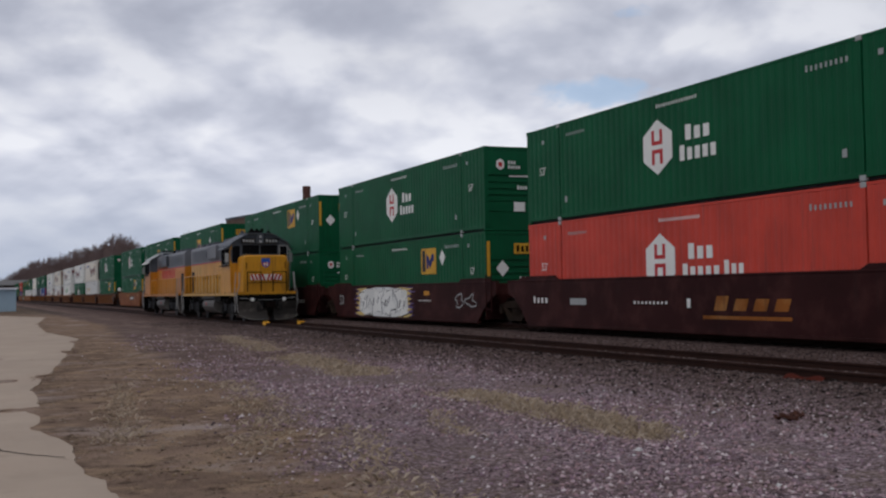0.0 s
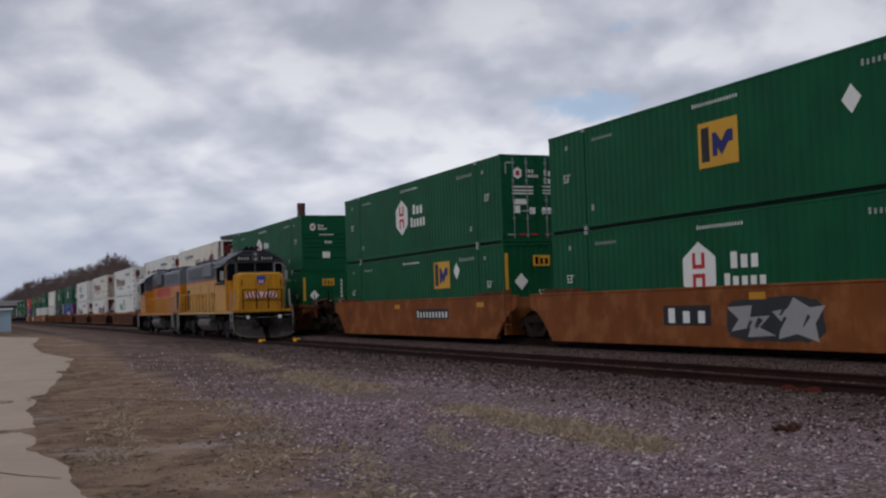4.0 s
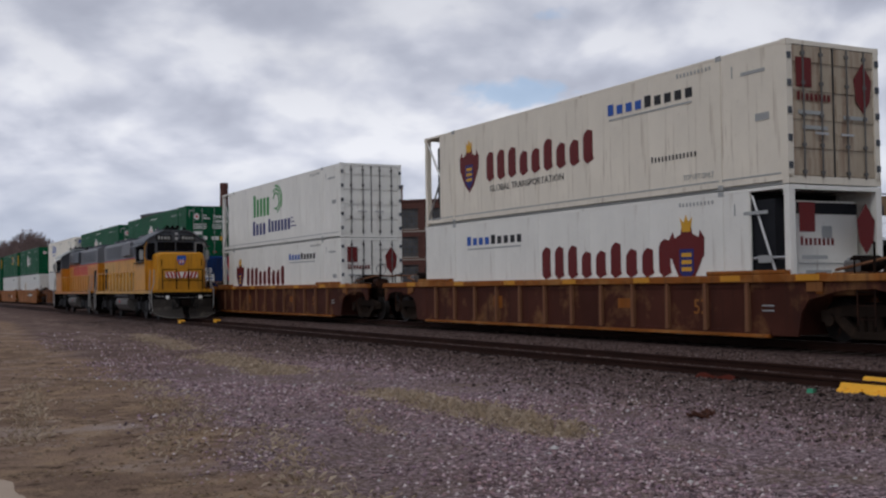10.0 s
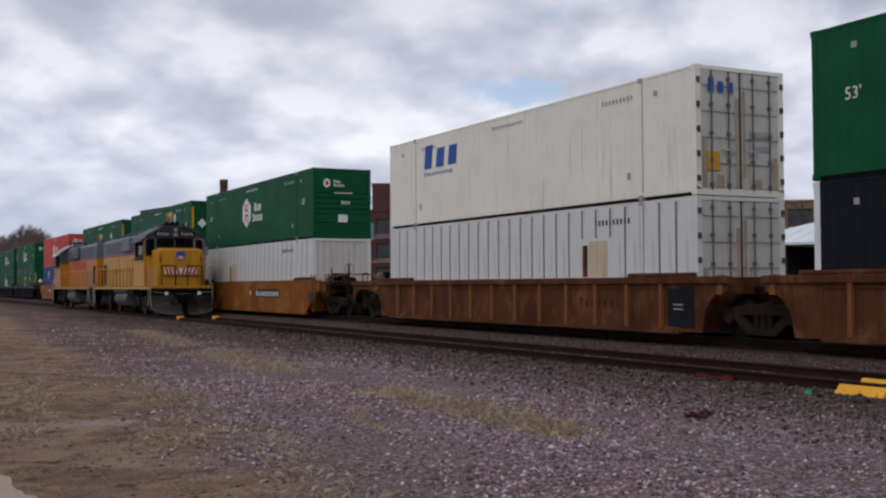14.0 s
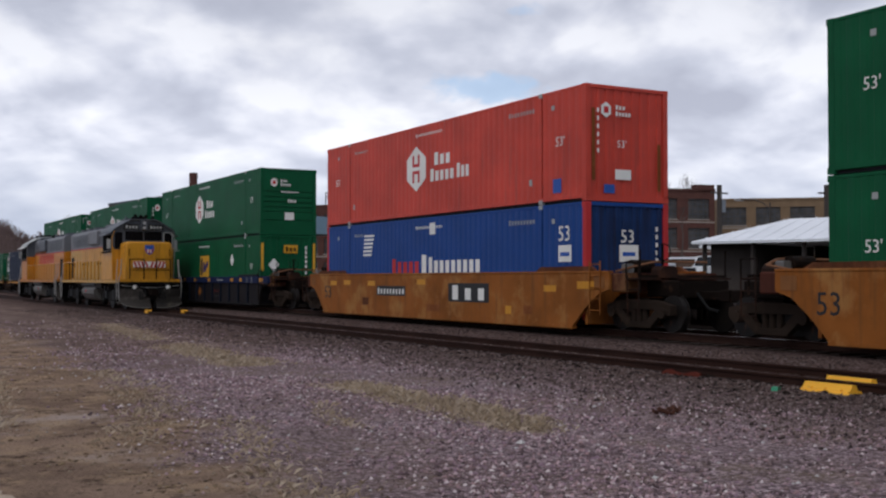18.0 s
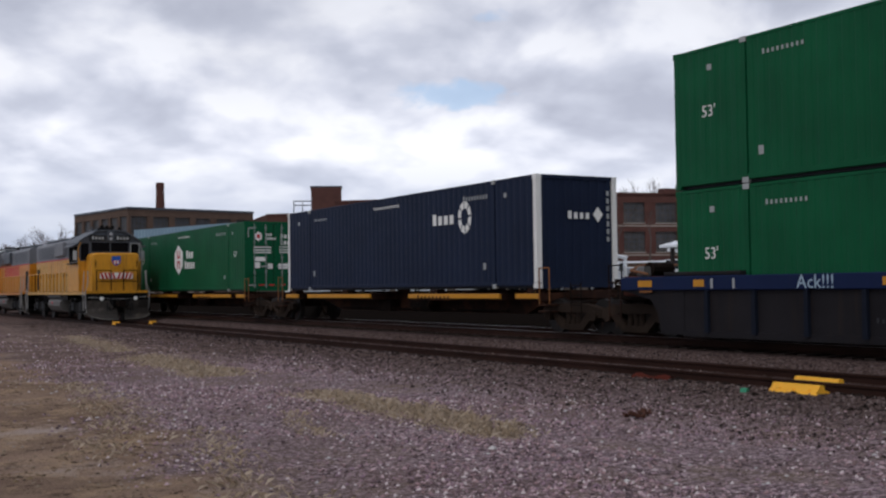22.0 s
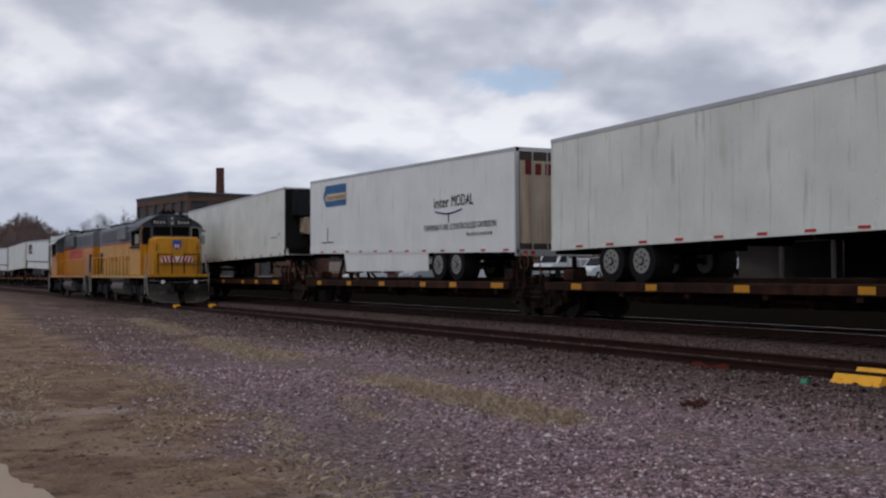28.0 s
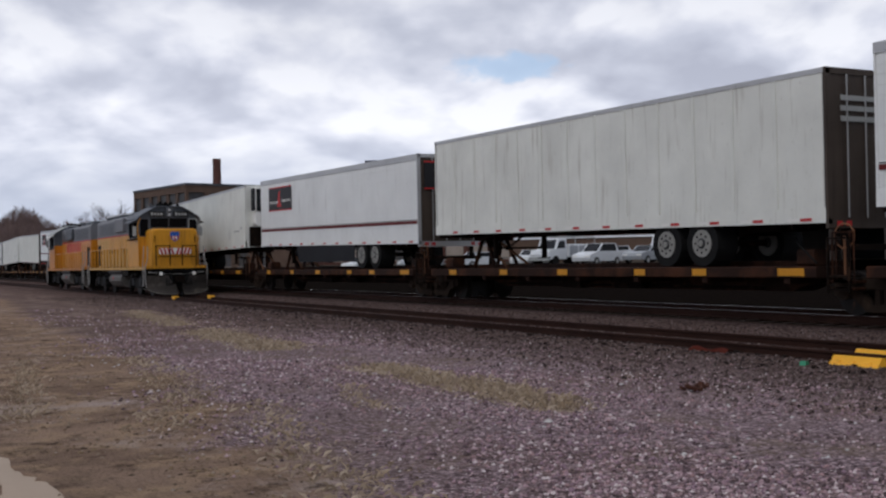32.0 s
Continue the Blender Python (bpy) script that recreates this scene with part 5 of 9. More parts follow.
def container(kind, where, end="door", art="", endart=""):
    """A 53-foot container whose leading lower edge is its origin."""
    style, paint, posts, marks = SPECS[kind]
    cold = kind in ("crest", "crestw", "cat") and end == "door"      # its cooling unit trails
    lo, hi = (1.15 if end == "reefer" else 0.13), (LEN - 1.05 if cold else LEN - 0.13)
    c = thing("container", LABELS[kind] + " " + where, "container", "containers on the train")
    if style != "corr":
        side_panels(style, paint, c, lo, hi)
    for sx in (-1, 1):
        if style == "corr" or sx > 0:
            shared("side_panel", ("side", style, sx), lambda: side_sheet(style, sx), paint, c)
    if style != "corr":
        part("side_backing", cached(("backing", style, paint.name, lo, hi), lambda: Geo().box(-HW + 0.0145, lo - 0.03, 0.12, -HW + 0.05, hi + 0.03, HGT - 0.04).mesh("side_backing")), M_SEAM if style == "ribs" else paint, c, "joints between the sheets")
    shared("frame_rail", "rails", frame_rails, paint, c)
    shared("roof", "roof", roof_sheet, paint, c)
    # darker than the walls, standing in for the shadow line between containers
    shared("seam_shade_sill", "bsill", seam_shade_sill, M_CHARCOAL if style == "corr" else M_MGREY, c, "recessed sill coloured as a shadow line")
    for x in (-HW + 0.075, HW - 0.075):
        shared("corner_post", "cpost", corner_post, posts if kind != "ribs" else paint, c, loc=(x, 0, 0))
        shared("corner_post", "cpost", corner_post, posts if kind != "ribs" else paint, c, loc=(x, LEN - 0.15, 0))
        sg = -1 if x < 0 else 1
        for y in POSTS:
            ob = shared("lift_post", "lpost", lift_post, paint, c, loc=(sg * (HW + 0.002), y, 0))
            for zc in (0.055, HGT - 0.052) if sg < 0 else ():
                ca = shared("lift_casting", "lcast", lift_casting, M_MGREY, c, "pale lifting casting", loc=(sg * (HW + 0.002), y, zc))
            if sg > 0:
                ob.rotation_euler.z = math.pi
    endpaint = M_SOOTSHADEB if kind == "pacer" else M_DIRTYW if kind in ("csx", "ribs") else paint if kind != "crest" else M_RUSTYW
    if end != "reefer":
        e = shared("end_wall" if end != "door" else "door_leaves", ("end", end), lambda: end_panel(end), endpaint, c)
        if end == "door":
            for x in (-0.86, -0.36, 0.36, 0.86):
                r = shared("lock_rod", "lrod", lock_rod, M_SEAM if kind not in ("hub", "lime", "red", "emp") else M_GALV, e, loc=(x, 0.0, 0))
                if x in (-0.36, 0.36):
                    shared("rod_handle", "lhand", rod_handle, M_ALU, r, loc=(-0.2, 0.0, 1.0))
            if kind not in ("hub", "lime", "red", "emp"):
                for a_ in (-1.215, -0.012, 1.19):
                    shared("door_seal", "seal", lambda: Geo().box(0, 0.012, 0.15, 0.028, 0.034, HGT - 0.09), M_DKGREY, e, "dark door seal", loc=(a_, 0, 0))
            for sx in (-1, 1):
                shared("hinges", ("hinge", sx), lambda: hinge_set(sx), endpaint if kind in ("hub", "lime", "red", "emp") else M_LOCOD, e)
    else:
        reefer_end(c, M_WHITE)
        shared("end_wall", "bulk", lambda: Geo().box(-HW + 0.07, 1.16, 0.15, HW - 0.07, 1.22, HGT - 0.08), M_CHARCOAL, c)
    yr = hi + 0.02 if cold else LEN - 0.07
    shared("end_wall", ("rear", cold), lambda: Geo().box(-HW + 0.07, yr, 0.1, HW - 0.07, yr + 0.05, HGT - 0.05), paint, c)
    if cold:
        for x in (-1.24, 1.24):
            shared("end_brace", "brace", lambda: Geo().rod([(0, LEN - 0.08, 0.15), (0, hi + 0.05, 1.5), (0, LEN - 0.08, HGT - 0.15)], 0.035), M_ALU, c, "steel brace of the open end frame", loc=(x, 0, 0))
        shared("cooling_unit", "tunit", lambda: Geo().box(-0.95, hi + 0.08, 0.7, 0.95, LEN - 0.25, 2.6, 0.06), M_CHARCOAL, c, "dark cooling unit")
    if art.startswith("hub"):
        logo_hexagon(c, art == "hub_inc")
    elif art.startswith("emp"):
        logo_square(c, art[-1])
    elif art == "ring_front":
        logo_ring(c, (5.28, 1.82))
        if where != "on a spine car":
            mark("diamond", M_MWHITE, c, lambda g: side_poly(g, [(8.02, 2.1), (8.26, 1.80), (8.50, 2.1), (8.26, 2.40)]))
    elif art == "ring_back":
        logo_ring(c, (13.2, 1.62))
        mark("diamond", M_MWHITE, c, lambda g: side_poly(g, [(7.90, 2.0), (8.12, 1.72), (8.34, 2.0), (8.12, 2.28)]))
    elif art == "globe":
        logo_globe(c)
    elif art in ("crest", "crest_flip"):
        logo_crest(c, art == "crest_flip")
    elif art in ("cat", "cat_high"):
        logo_cat(c, art == "cat_high")
    elif art == "blue":
        logo_blue_letters(c)
    elif art.startswith("patch"):
        rust_patch(c, float(art[5:]))
    if style == "corr":
        usual_marks(c, marks, end, size=kind not in ("pacer", "csx", "umax", "umaxd"))
    elif style == "ribs":
        mark("serial_print", M_MBLACK, c, lambda g: bars_side(g, 3.9, 2.40, 0.17, 10, 0.15, seed=33))
    else:
        mark("serial_print", M_MGREY, c, lambda g: (bars_side(g, 3.4, 2.66, 0.10, 10, 0.12, seed=34), side_rect(g, 0.6, 1.3, 2.35, 2.42), side_rect(g, 1.55, 1.58, 2.35, 2.6), side_rect(g, 0.5, 0.9, 1.35, 1.5)))
        mark("sill_line", M_MGREY, c, lambda g: side_rect(g, 0.2, LEN - 0.2, 0.20, 0.23, t=0.004))
    end_marks(c, end, marks if kind in ("hub", "lime") else None, {"lime": "hub", "umaxd": "umax", "crestw": "crest", "csx": "blue"}.get(kind, kind))
    return c

# ---- the train: cars ----
def wheel_geo(r=0.42):
    g = Geo()
    g.cyl((-0.065, 0, 0), (0.065, 0, 0), r, 20)
    g.cyl((0.065, 0, 0), (0.09, 0, 0), r + 0.03, 20)
    g.cyl((-0.075, 0, 0), (-0.06, 0, 0), r * 0.4, 12)
    return g


def side_frame_geo():
    """A cast truck side: arched frame with pockets for the springs."""
    g = Geo()
    top = [(-1.15, 0.40), (-1.15, 0.62), (-0.75, 0.70), (-0.45, 0.74), (0.45, 0.74), (0.75, 0.70), (1.15, 0.62), (1.15, 0.40), (0.80, 0.40), (0.62, 0.52), (-0.62, 0.52), (-0.80, 0.40)]
    g.prism(top, "x", -0.09, 0.09)
    g.prism([(-0.80, 0.42), (-0.60, 0.52), (-0.30, 0.24), (0.30, 0.24), (0.60, 0.52), (0.80, 0.42), (0.42, 0.10), (-0.42, 0.10)], "x", -0.08, 0.08)
    for y in (-0.2, 0.0, 0.2):
        g.cyl((0, y, 0.22), (0, y, 0.54), 0.075, 8)
    for y in (-0.9, 0.9):
        g.cyl((-0.16, y, 0.44), (0.05, y, 0.44), 0.12, 10)
    return g


def truck(parent, y):
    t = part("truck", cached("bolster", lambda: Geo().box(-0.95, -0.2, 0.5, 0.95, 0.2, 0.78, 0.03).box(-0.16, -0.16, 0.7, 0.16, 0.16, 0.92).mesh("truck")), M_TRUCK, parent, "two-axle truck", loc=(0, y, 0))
    for x in (-1.0, 1.0):
        shared("side_frame", "sframe", side_frame_geo, M_CASTING, t, "dusty cast side frame", loc=(x, 0, 0))
    for wy in (-0.9, 0.9):
        for x in (-0.755, 0.755):
            ob = shared("wheel", "wheel", wheel_geo, M_WHEEL, t, loc=(x, wy, 0.425), smooth=False)
            if x > 0:
                ob.rotation_euler.z = math.pi
    return t


def coupler(parent, y, d):
    g = Geo()
    g.box(-0.09, min(y, y + d), 0.74, 0.09, max(y, y + d), 0.94, 0.02)
    g.box(-0.17, y + d - 0.14, 0.70, 0.17, y + d + 0.14, 0.98, 0.03)
    part("coupler", g, M_TRUCK, parent)


def ladder_geo(n=5, w=0.42, h=1.3):
    g = Geo()
    for y in (0, w):
        g.cyl((0, y, 0), (0, y, h), 0.018, 5)
    for k in range(n):
        z = 0.12 + k * (h - 0.2) / (n - 1)
        g.cyl((0, 0, z), (0, w, z), 0.014, 5)
    return g


SPRAYED = [  # jagged swollen forms in a unit square
    [(0.0, 0.88), (0.58, 1.0), (0.50, 0.64), (0.98, 0.72), (0.72, 0.36), (1.04, 0.10), (0.42, 0.0), (0.50, 0.28), (0.04, 0.16), (0.26, 0.55)],
    [(0.10, 1.0), (0.46, 0.86), (0.92, 0.98), (0.84, 0.56), (1.06, 0.30), (0.66, 0.20), (0.60, 0.0), (0.16, 0.08), (0.30, 0.36), (-0.04, 0.48), (0.22, 0.68)],
    [(-0.02, 0.62), (0.32, 0.70), (0.40, 1.0), (0.76, 0.80), (1.04, 0.86), (0.90, 0.46), (1.0, 0.02), (0.56, 0.16), (0.20, 0.0), (0.22, 0.38)]]


def graffiti(car, y0, y1, z0, z1, cols, seed):
    """Sprayed shapes on a car's side: spiky flashes, a dark ragged outline, swollen strokes with a darker foot."""
    rnd = random.Random(seed)
    X, m, h = -1.50, 34, z1 - z0
    wild = len(cols) > 2
    rim = []
    for k in range(m):
        t = 2 * math.pi * k / m
        rim.append(((y0 + y1) / 2 + (y1 - y0) / 2 * (0.95 if wild else 1.02) * math.copysign(abs(math.cos(t)) ** 0.5, math.cos(t)) * rnd.uniform(0.93, 1.0),
                    (z0 + z1) / 2 + h / 2 * math.copysign(abs(math.sin(t)) ** 0.4, math.sin(t)) * rnd.uniform(0.86, 1.0)))
    back = part("graffiti", side_poly(Geo(), rim, x=X, t=0.005), M_SHEETW if wild else cols[1], car, "sprayed graffiti")
    if wild:
        for side, ye in ((1, y1), (-1, y0)):
            for mat, reach, n, t in ((cols[3], 0.62, 8, 0.002), (cols[2], 0.40, 6, 0.0035)):
                q = [(ye - side * 1.2, z0 + 0.02)]
                for k in range(n):
                    a_ = z0 + (k + 0.15) * h / n
                    q.append((ye - side * rnd.uniform(0.25, 0.45), a_))
                    q.append((ye + side * reach * rnd.uniform(0.25, 1.0), a_ + h / n * rnd.uniform(0.3, 0.9)))
                q.append((ye - side * 1.2, z1 - 0.02))
                part("sprayed_flash", side_poly(Geo(), q, x=X, t=t), mat, back, "spiky sprayed flash")
    n = max(2, round((y1 - y0) / 1.5))
    w = (y1 - y0) * 0.93 / n
    for k in range(n):
        left, lean = y1 - 0.03 * (y1 - y0) - k * w, rnd.uniform(-0.12, 0.12)
        form = SPRAYED[(2 * k + seed) % 3]
        lo, hi = z0 + rnd.uniform(0.02, 0.12), z1 - rnd.uniform(0.04, 0.20)
        tilt = rnd.uniform(-0.5, 0.5)

        def at(u, v):
            return (left - (u * 1.0 + lean * (v - 0.5)) * w + rnd.uniform(-0.03, 0.03), lo + (v + tilt * 0.25 * (u - 0.5)) * (hi - lo) + rnd.uniform(-0.02, 0.02))
        stroke = part("sprayed_stroke", side_poly(Geo(), [at(*p) for p in form], x=X, t=0.008), cols[0], back)
        for r in range(3):
            u, v = rnd.uniform(0.15, 0.7), rnd.uniform(0.15, 0.55)
            part("sprayed_line", side_poly(Geo(), [at(u, v), at(u + 0.04, v), at(u + 0.16, v + 0.26), at(u + 0.10, v + 0.29)], x=X, t=0.010), cols[1], stroke)
        if wild:
            ring = [at(*p) for p in form]
            my, mz = sum(p[0] for p in ring) / len(ring), sum(p[1] for p in ring) / len(ring)
            part("sprayed_shade", side_poly(Geo(), [(my + (p[0] - my) * 1.07, mz + (p[1] - mz) * 1.07 - 0.02) for p in ring], x=X, t=0.0065), cols[1], back, "dark sprayed edge")


def scribble(car, y0, y1, z0, z1, mat, seed, n=3):
    """Thin sprayed outlines: looping ribbons of paint."""
    rnd = random.Random(seed)
    w = (y1 - y0) / n
    for k in range(n):
        line = []
        ph, lob = rnd.uniform(0, 6.28), rnd.choice((2, 3))
        for j in range(33):
            t = j / 30 * 2 * math.pi
            r = 0.72 + 0.28 * math.sin(lob * t + ph) + rnd.uniform(-0.05, 0.05)
            line.append((y1 - (k + 0.5) * w - 0.55 * w * r * math.cos(t) + 0.12 * w * math.sin(3 * t), (z0 + z1) / 2 + 0.5 * (z1 - z0) * r * math.sin(t)))
        g = Geo()
        for j, p in enumerate(line):
            a_, b_ = line[max(0, j - 1)], line[min(len(line) - 1, j + 1)]
            d = Vector((b_[0] - a_[0], b_[1] - a_[1])).normalized() * 0.022
            lift = -1.506 - 0.001 * (j > 28)
            g.v += [(lift, p[0] - d.y, p[1] + d.x), (lift, p[0] + d.y, p[1] - d.x)]
        g.f += [(2 * j, 2 * j + 1, 2 * j + 3, 2 * j + 2) for j in range(len(line) - 1)]
        part("sprayed_outline", g, mat, car, "thin sprayed outline")


def plate_bars(car, y0, y1, z0, h, n, plate=True, x=-1.50):
    if plate:
        p = mark("number_plate", M_MBLACK, car, lambda g: side_rect(g, y0 - 0.05, y1 + 0.05, z0 - 0.06, z0 + h + 0.06, x=x))
    else:
        p = car
    mark("number_print", M_MWHITE, p, lambda g: bars_side(g, y1, z0, h, n, (y1 - y0) / n, x=x - 0.005, seed=n))


def well_ribbed(where, paint, chord, lip, first, last, blue=False):
    """A deep well car with a ribbed side under a thick top chord."""
    c = thing("well_car", where, "railcar", "railcars of the train")
    y0, y1, zb, zt = -0.1, LEN + 0.15, 0.12, 1.34
    ct = 0.29 if blue else 0.16
    for sx in (-1, 1):
        g = Geo()
        x0, x1 = sorted((sx * 1.46, sx * 1.43))
        g.box(x0, y0 + 0.5, zb, x1, y1 - 0.5, zt)
        g.box(*(sorted((sx * 1.49, sx * 1.25))[0], y0 + 0.5, zb - 0.03, sorted((sx * 1.49, sx * 1.25))[1], y1 - 0.5, zb + 0.1))
        side = part("side_sheet", g, paint, c, "weathered side sheet")
        g = Geo()
        x0, x1 = sorted((sx * 1.53, sx * 1.33))
        g.box(x0, y0 - (1.45 if first else 1.05), zt - ct, x1, y1 + (1.45 if last else 1.05), zt, 0.015)
        part("top_chord", g, chord, c, "painted top chord")
        if not blue and sx < 0:
            part("ledge", Geo().box(-1.485, y0 + 0.5, zt - ct - 0.10, -1.455, y1 - 0.5, zt - ct - 0.065), paint, side)
            part("bottom_flange", Geo().box(-1.545, y0 + 0.5, zb - 0.045, -1.43, y1 - 0.5, zb + 0.02), chord if lip else paint, side, "worn lower flange")
        n = 11
        for k in range(n + 1) if sx < 0 else ():
            y = 1.02 + k * 1.28
            ob = shared("rib", ("rib", ct), lambda: Geo().prism([(-0.055, 0), (0.055, 0), (0.04, 1.0 - ct + 0.16), (-0.04, 1.0 - ct + 0.16)], "x", -0.055, 0.05), M_RIB if paint is M_BROWNW else M_RIBR if paint is M_REDW else M_BLUER if blue else paint, side, loc=(sx * 1.49, y, zb + 0.06))
    # floor and the sloping ends over the trucks
    g = Geo()
    g.box(-1.3, 0.2, 0.14, 1.3, LEN - 0.2, 0.20)
    part("well_floor", g, M_TRUCK, c)
    for a_, sg, far_ in ((y0, -1, 1.42 if first else 1.02), (y1, 1, 1.42 if last else 1.02)):
        g = Geo()
        q = [(a_ - sg * 0.5, zb), (a_ - sg * 0.5, zt - ct), (a_ + sg * far_, zt - ct), (a_ + sg * far_, 1.02), (a_ + sg * (far_ - 0.30), 0.98), (a_ + sg * 0.52, 0.84), (a_ + sg * 0.32, 0.58), (a_ + sg * 0.22, zb)]
        for x in (-1.47, 1.41):
            part("end_side", Geo().prism(q, "x", x, x + 0.06), paint, c)
            part("end_post", Geo().box(x - 0.02, min(a_ + sg * 0.72, a_ + sg * 0.88), 0.95, x + 0.10, max(a_ + sg * 0.72, a_ + sg * 0.88), zt + 0.02), (M_YELW if lip else M_RIB) if not blue else paint, c)
        part("bulkhead", Geo().box(-1.40, min(a_ + sg * 0.04, a_ + sg * 0.12), 0.14, 1.40, max(a_ + sg * 0.04, a_ + sg * 0.12), 1.30), paint, c, "end bulkhead of the well")
        g = Geo()
        g.box(-1.45, min(a_ + sg * 0.35, a_ + sg * 0.9), 0.96, 1.45, max(a_ + sg * 0.35, a_ + sg * 0.9), zt - 0.02, 0.02)
        g.box(-0.45, min(a_, a_ + sg * 1.75), 0.86, 0.45, max(a_, a_ + sg * 1.75), 1.16, 0.02)
        part("end_platform", g, paint, c)
    for y, w in ((-0.05, 2.3), (LEN - 2.0, 2.2)):
        mark("guide_plate", chord if not blue else M_DARKW, c, lambda g: g.box(-1.52, y, zt, -1.36, y + w, zt + 0.09, 0.02))
    if blue:
        mark("placard", M_YELW, c, lambda g: side_poly(g, [(8.05, 0.62), (8.30, 0.38), (8.55, 0.62), (8.30, 0.86)], x=-1.463), "faded diamond placard")
        mark("faint_print", M_MDRED, c, lambda g: bars_side(g, 6.0, 0.62, 0.12, 5, 0.15, x=-1.467, seed=44))
        mark("faint_print", M_DKGREY, c, lambda g: (bars_side(g, 6.1, 0.40, 0.09, 8, 0.11, x=-1.467, seed=45), bars_side(g, 11.1, 0.46, 0.09, 8, 0.11, x=-1.467, seed=46)))
        [mark("amber_mark", M_AMBER, c, lambda g: side_rect(g, y - w / 2, y + w / 2, 1.12, 1.26, x=-1.53)) for y, w in ((3.1, 0.4), (6.6, 0.36), (8.9, 0.32), (10.7, 0.36), (15.3, 0.3), (1.9, 0.32), (-0.75, 0.45), (16.95, 0.45))]
        mark("serial_print", M_MGREY, c, lambda g: (bars_side(g, 5.4, 1.14, 0.12, 7, 0.14, x=-1.53, seed=40), *[side_rect(g, y, y + 0.06, 1.08, 1.28, x=-1.53) for y in (0.4, 1.0, 14.3, 14.9)]))
    else:
        pp = c if first else mark("painted_panel", M_DARKW, c, lambda g: side_rect(g, -0.08, 0.82, 0.20, 1.12, x=-1.474))
        mark("panel_label", M_MGREY, pp, lambda g: [side_rect(g, 0.30, 0.62, 0.60 + 0.10 * k, 0.63 + 0.10 * k, x=-1.481) for k in range(2)])
        for on, a_, sg in ((first, y0, -1), (last, y1, 1)):
            if on:
                wing = [(a_ + sg * 1.42, 1.02), (a_ + sg * 1.42, zt - ct), (a_ + sg * 2.80, zt - ct), (a_ + sg * 2.80, 0.72), (a_ + sg * 2.62, 0.72), (a_ + sg * 2.45, 0.96), (a_ + sg * 2.1, 1.04)]
                part("end_wing", Geo().prism(wing, "x", -1.47, -1.41), paint, c, "arched plate over the truck")
                part("wing_chord", Geo().box(-1.53, min(a_ + sg * 1.45, a_ + sg * 2.85), zt - ct, -1.36, max(a_ + sg * 1.45, a_ + sg * 2.85), zt - 0.02, 0.015), chord, c)
        if lip:
            [mark("amber_mark", M_AMBER, c, lambda g: side_rect(g, y, y + 0.6, zt - 0.13, zt - 0.01, x=-1.53)) for y in (-0.95, 1.2, 4.2, 7.2, 10.2, 13.2, LEN + 0.4)]
            side_text("53", 0.46, 2.75, 0.52, M_YELW, c, "size_number", x=-1.463)
            mark("panel_print", M_YELW, c, lambda g: (side_rect(g, 5.0, 5.5, 0.62, 0.85, x=-1.463), side_rect(g, 11.0, 11.5, 0.55, 0.9, x=-1.463)))
        else:
            mark("faint_print", M_REDW, c, lambda g: bars_side(g, 4.4, 0.62, 0.24, 8, 0.26, x=-1.463, seed=42))
    finish_car(c, first, last, M_TRUCK if blue else None)
    return c


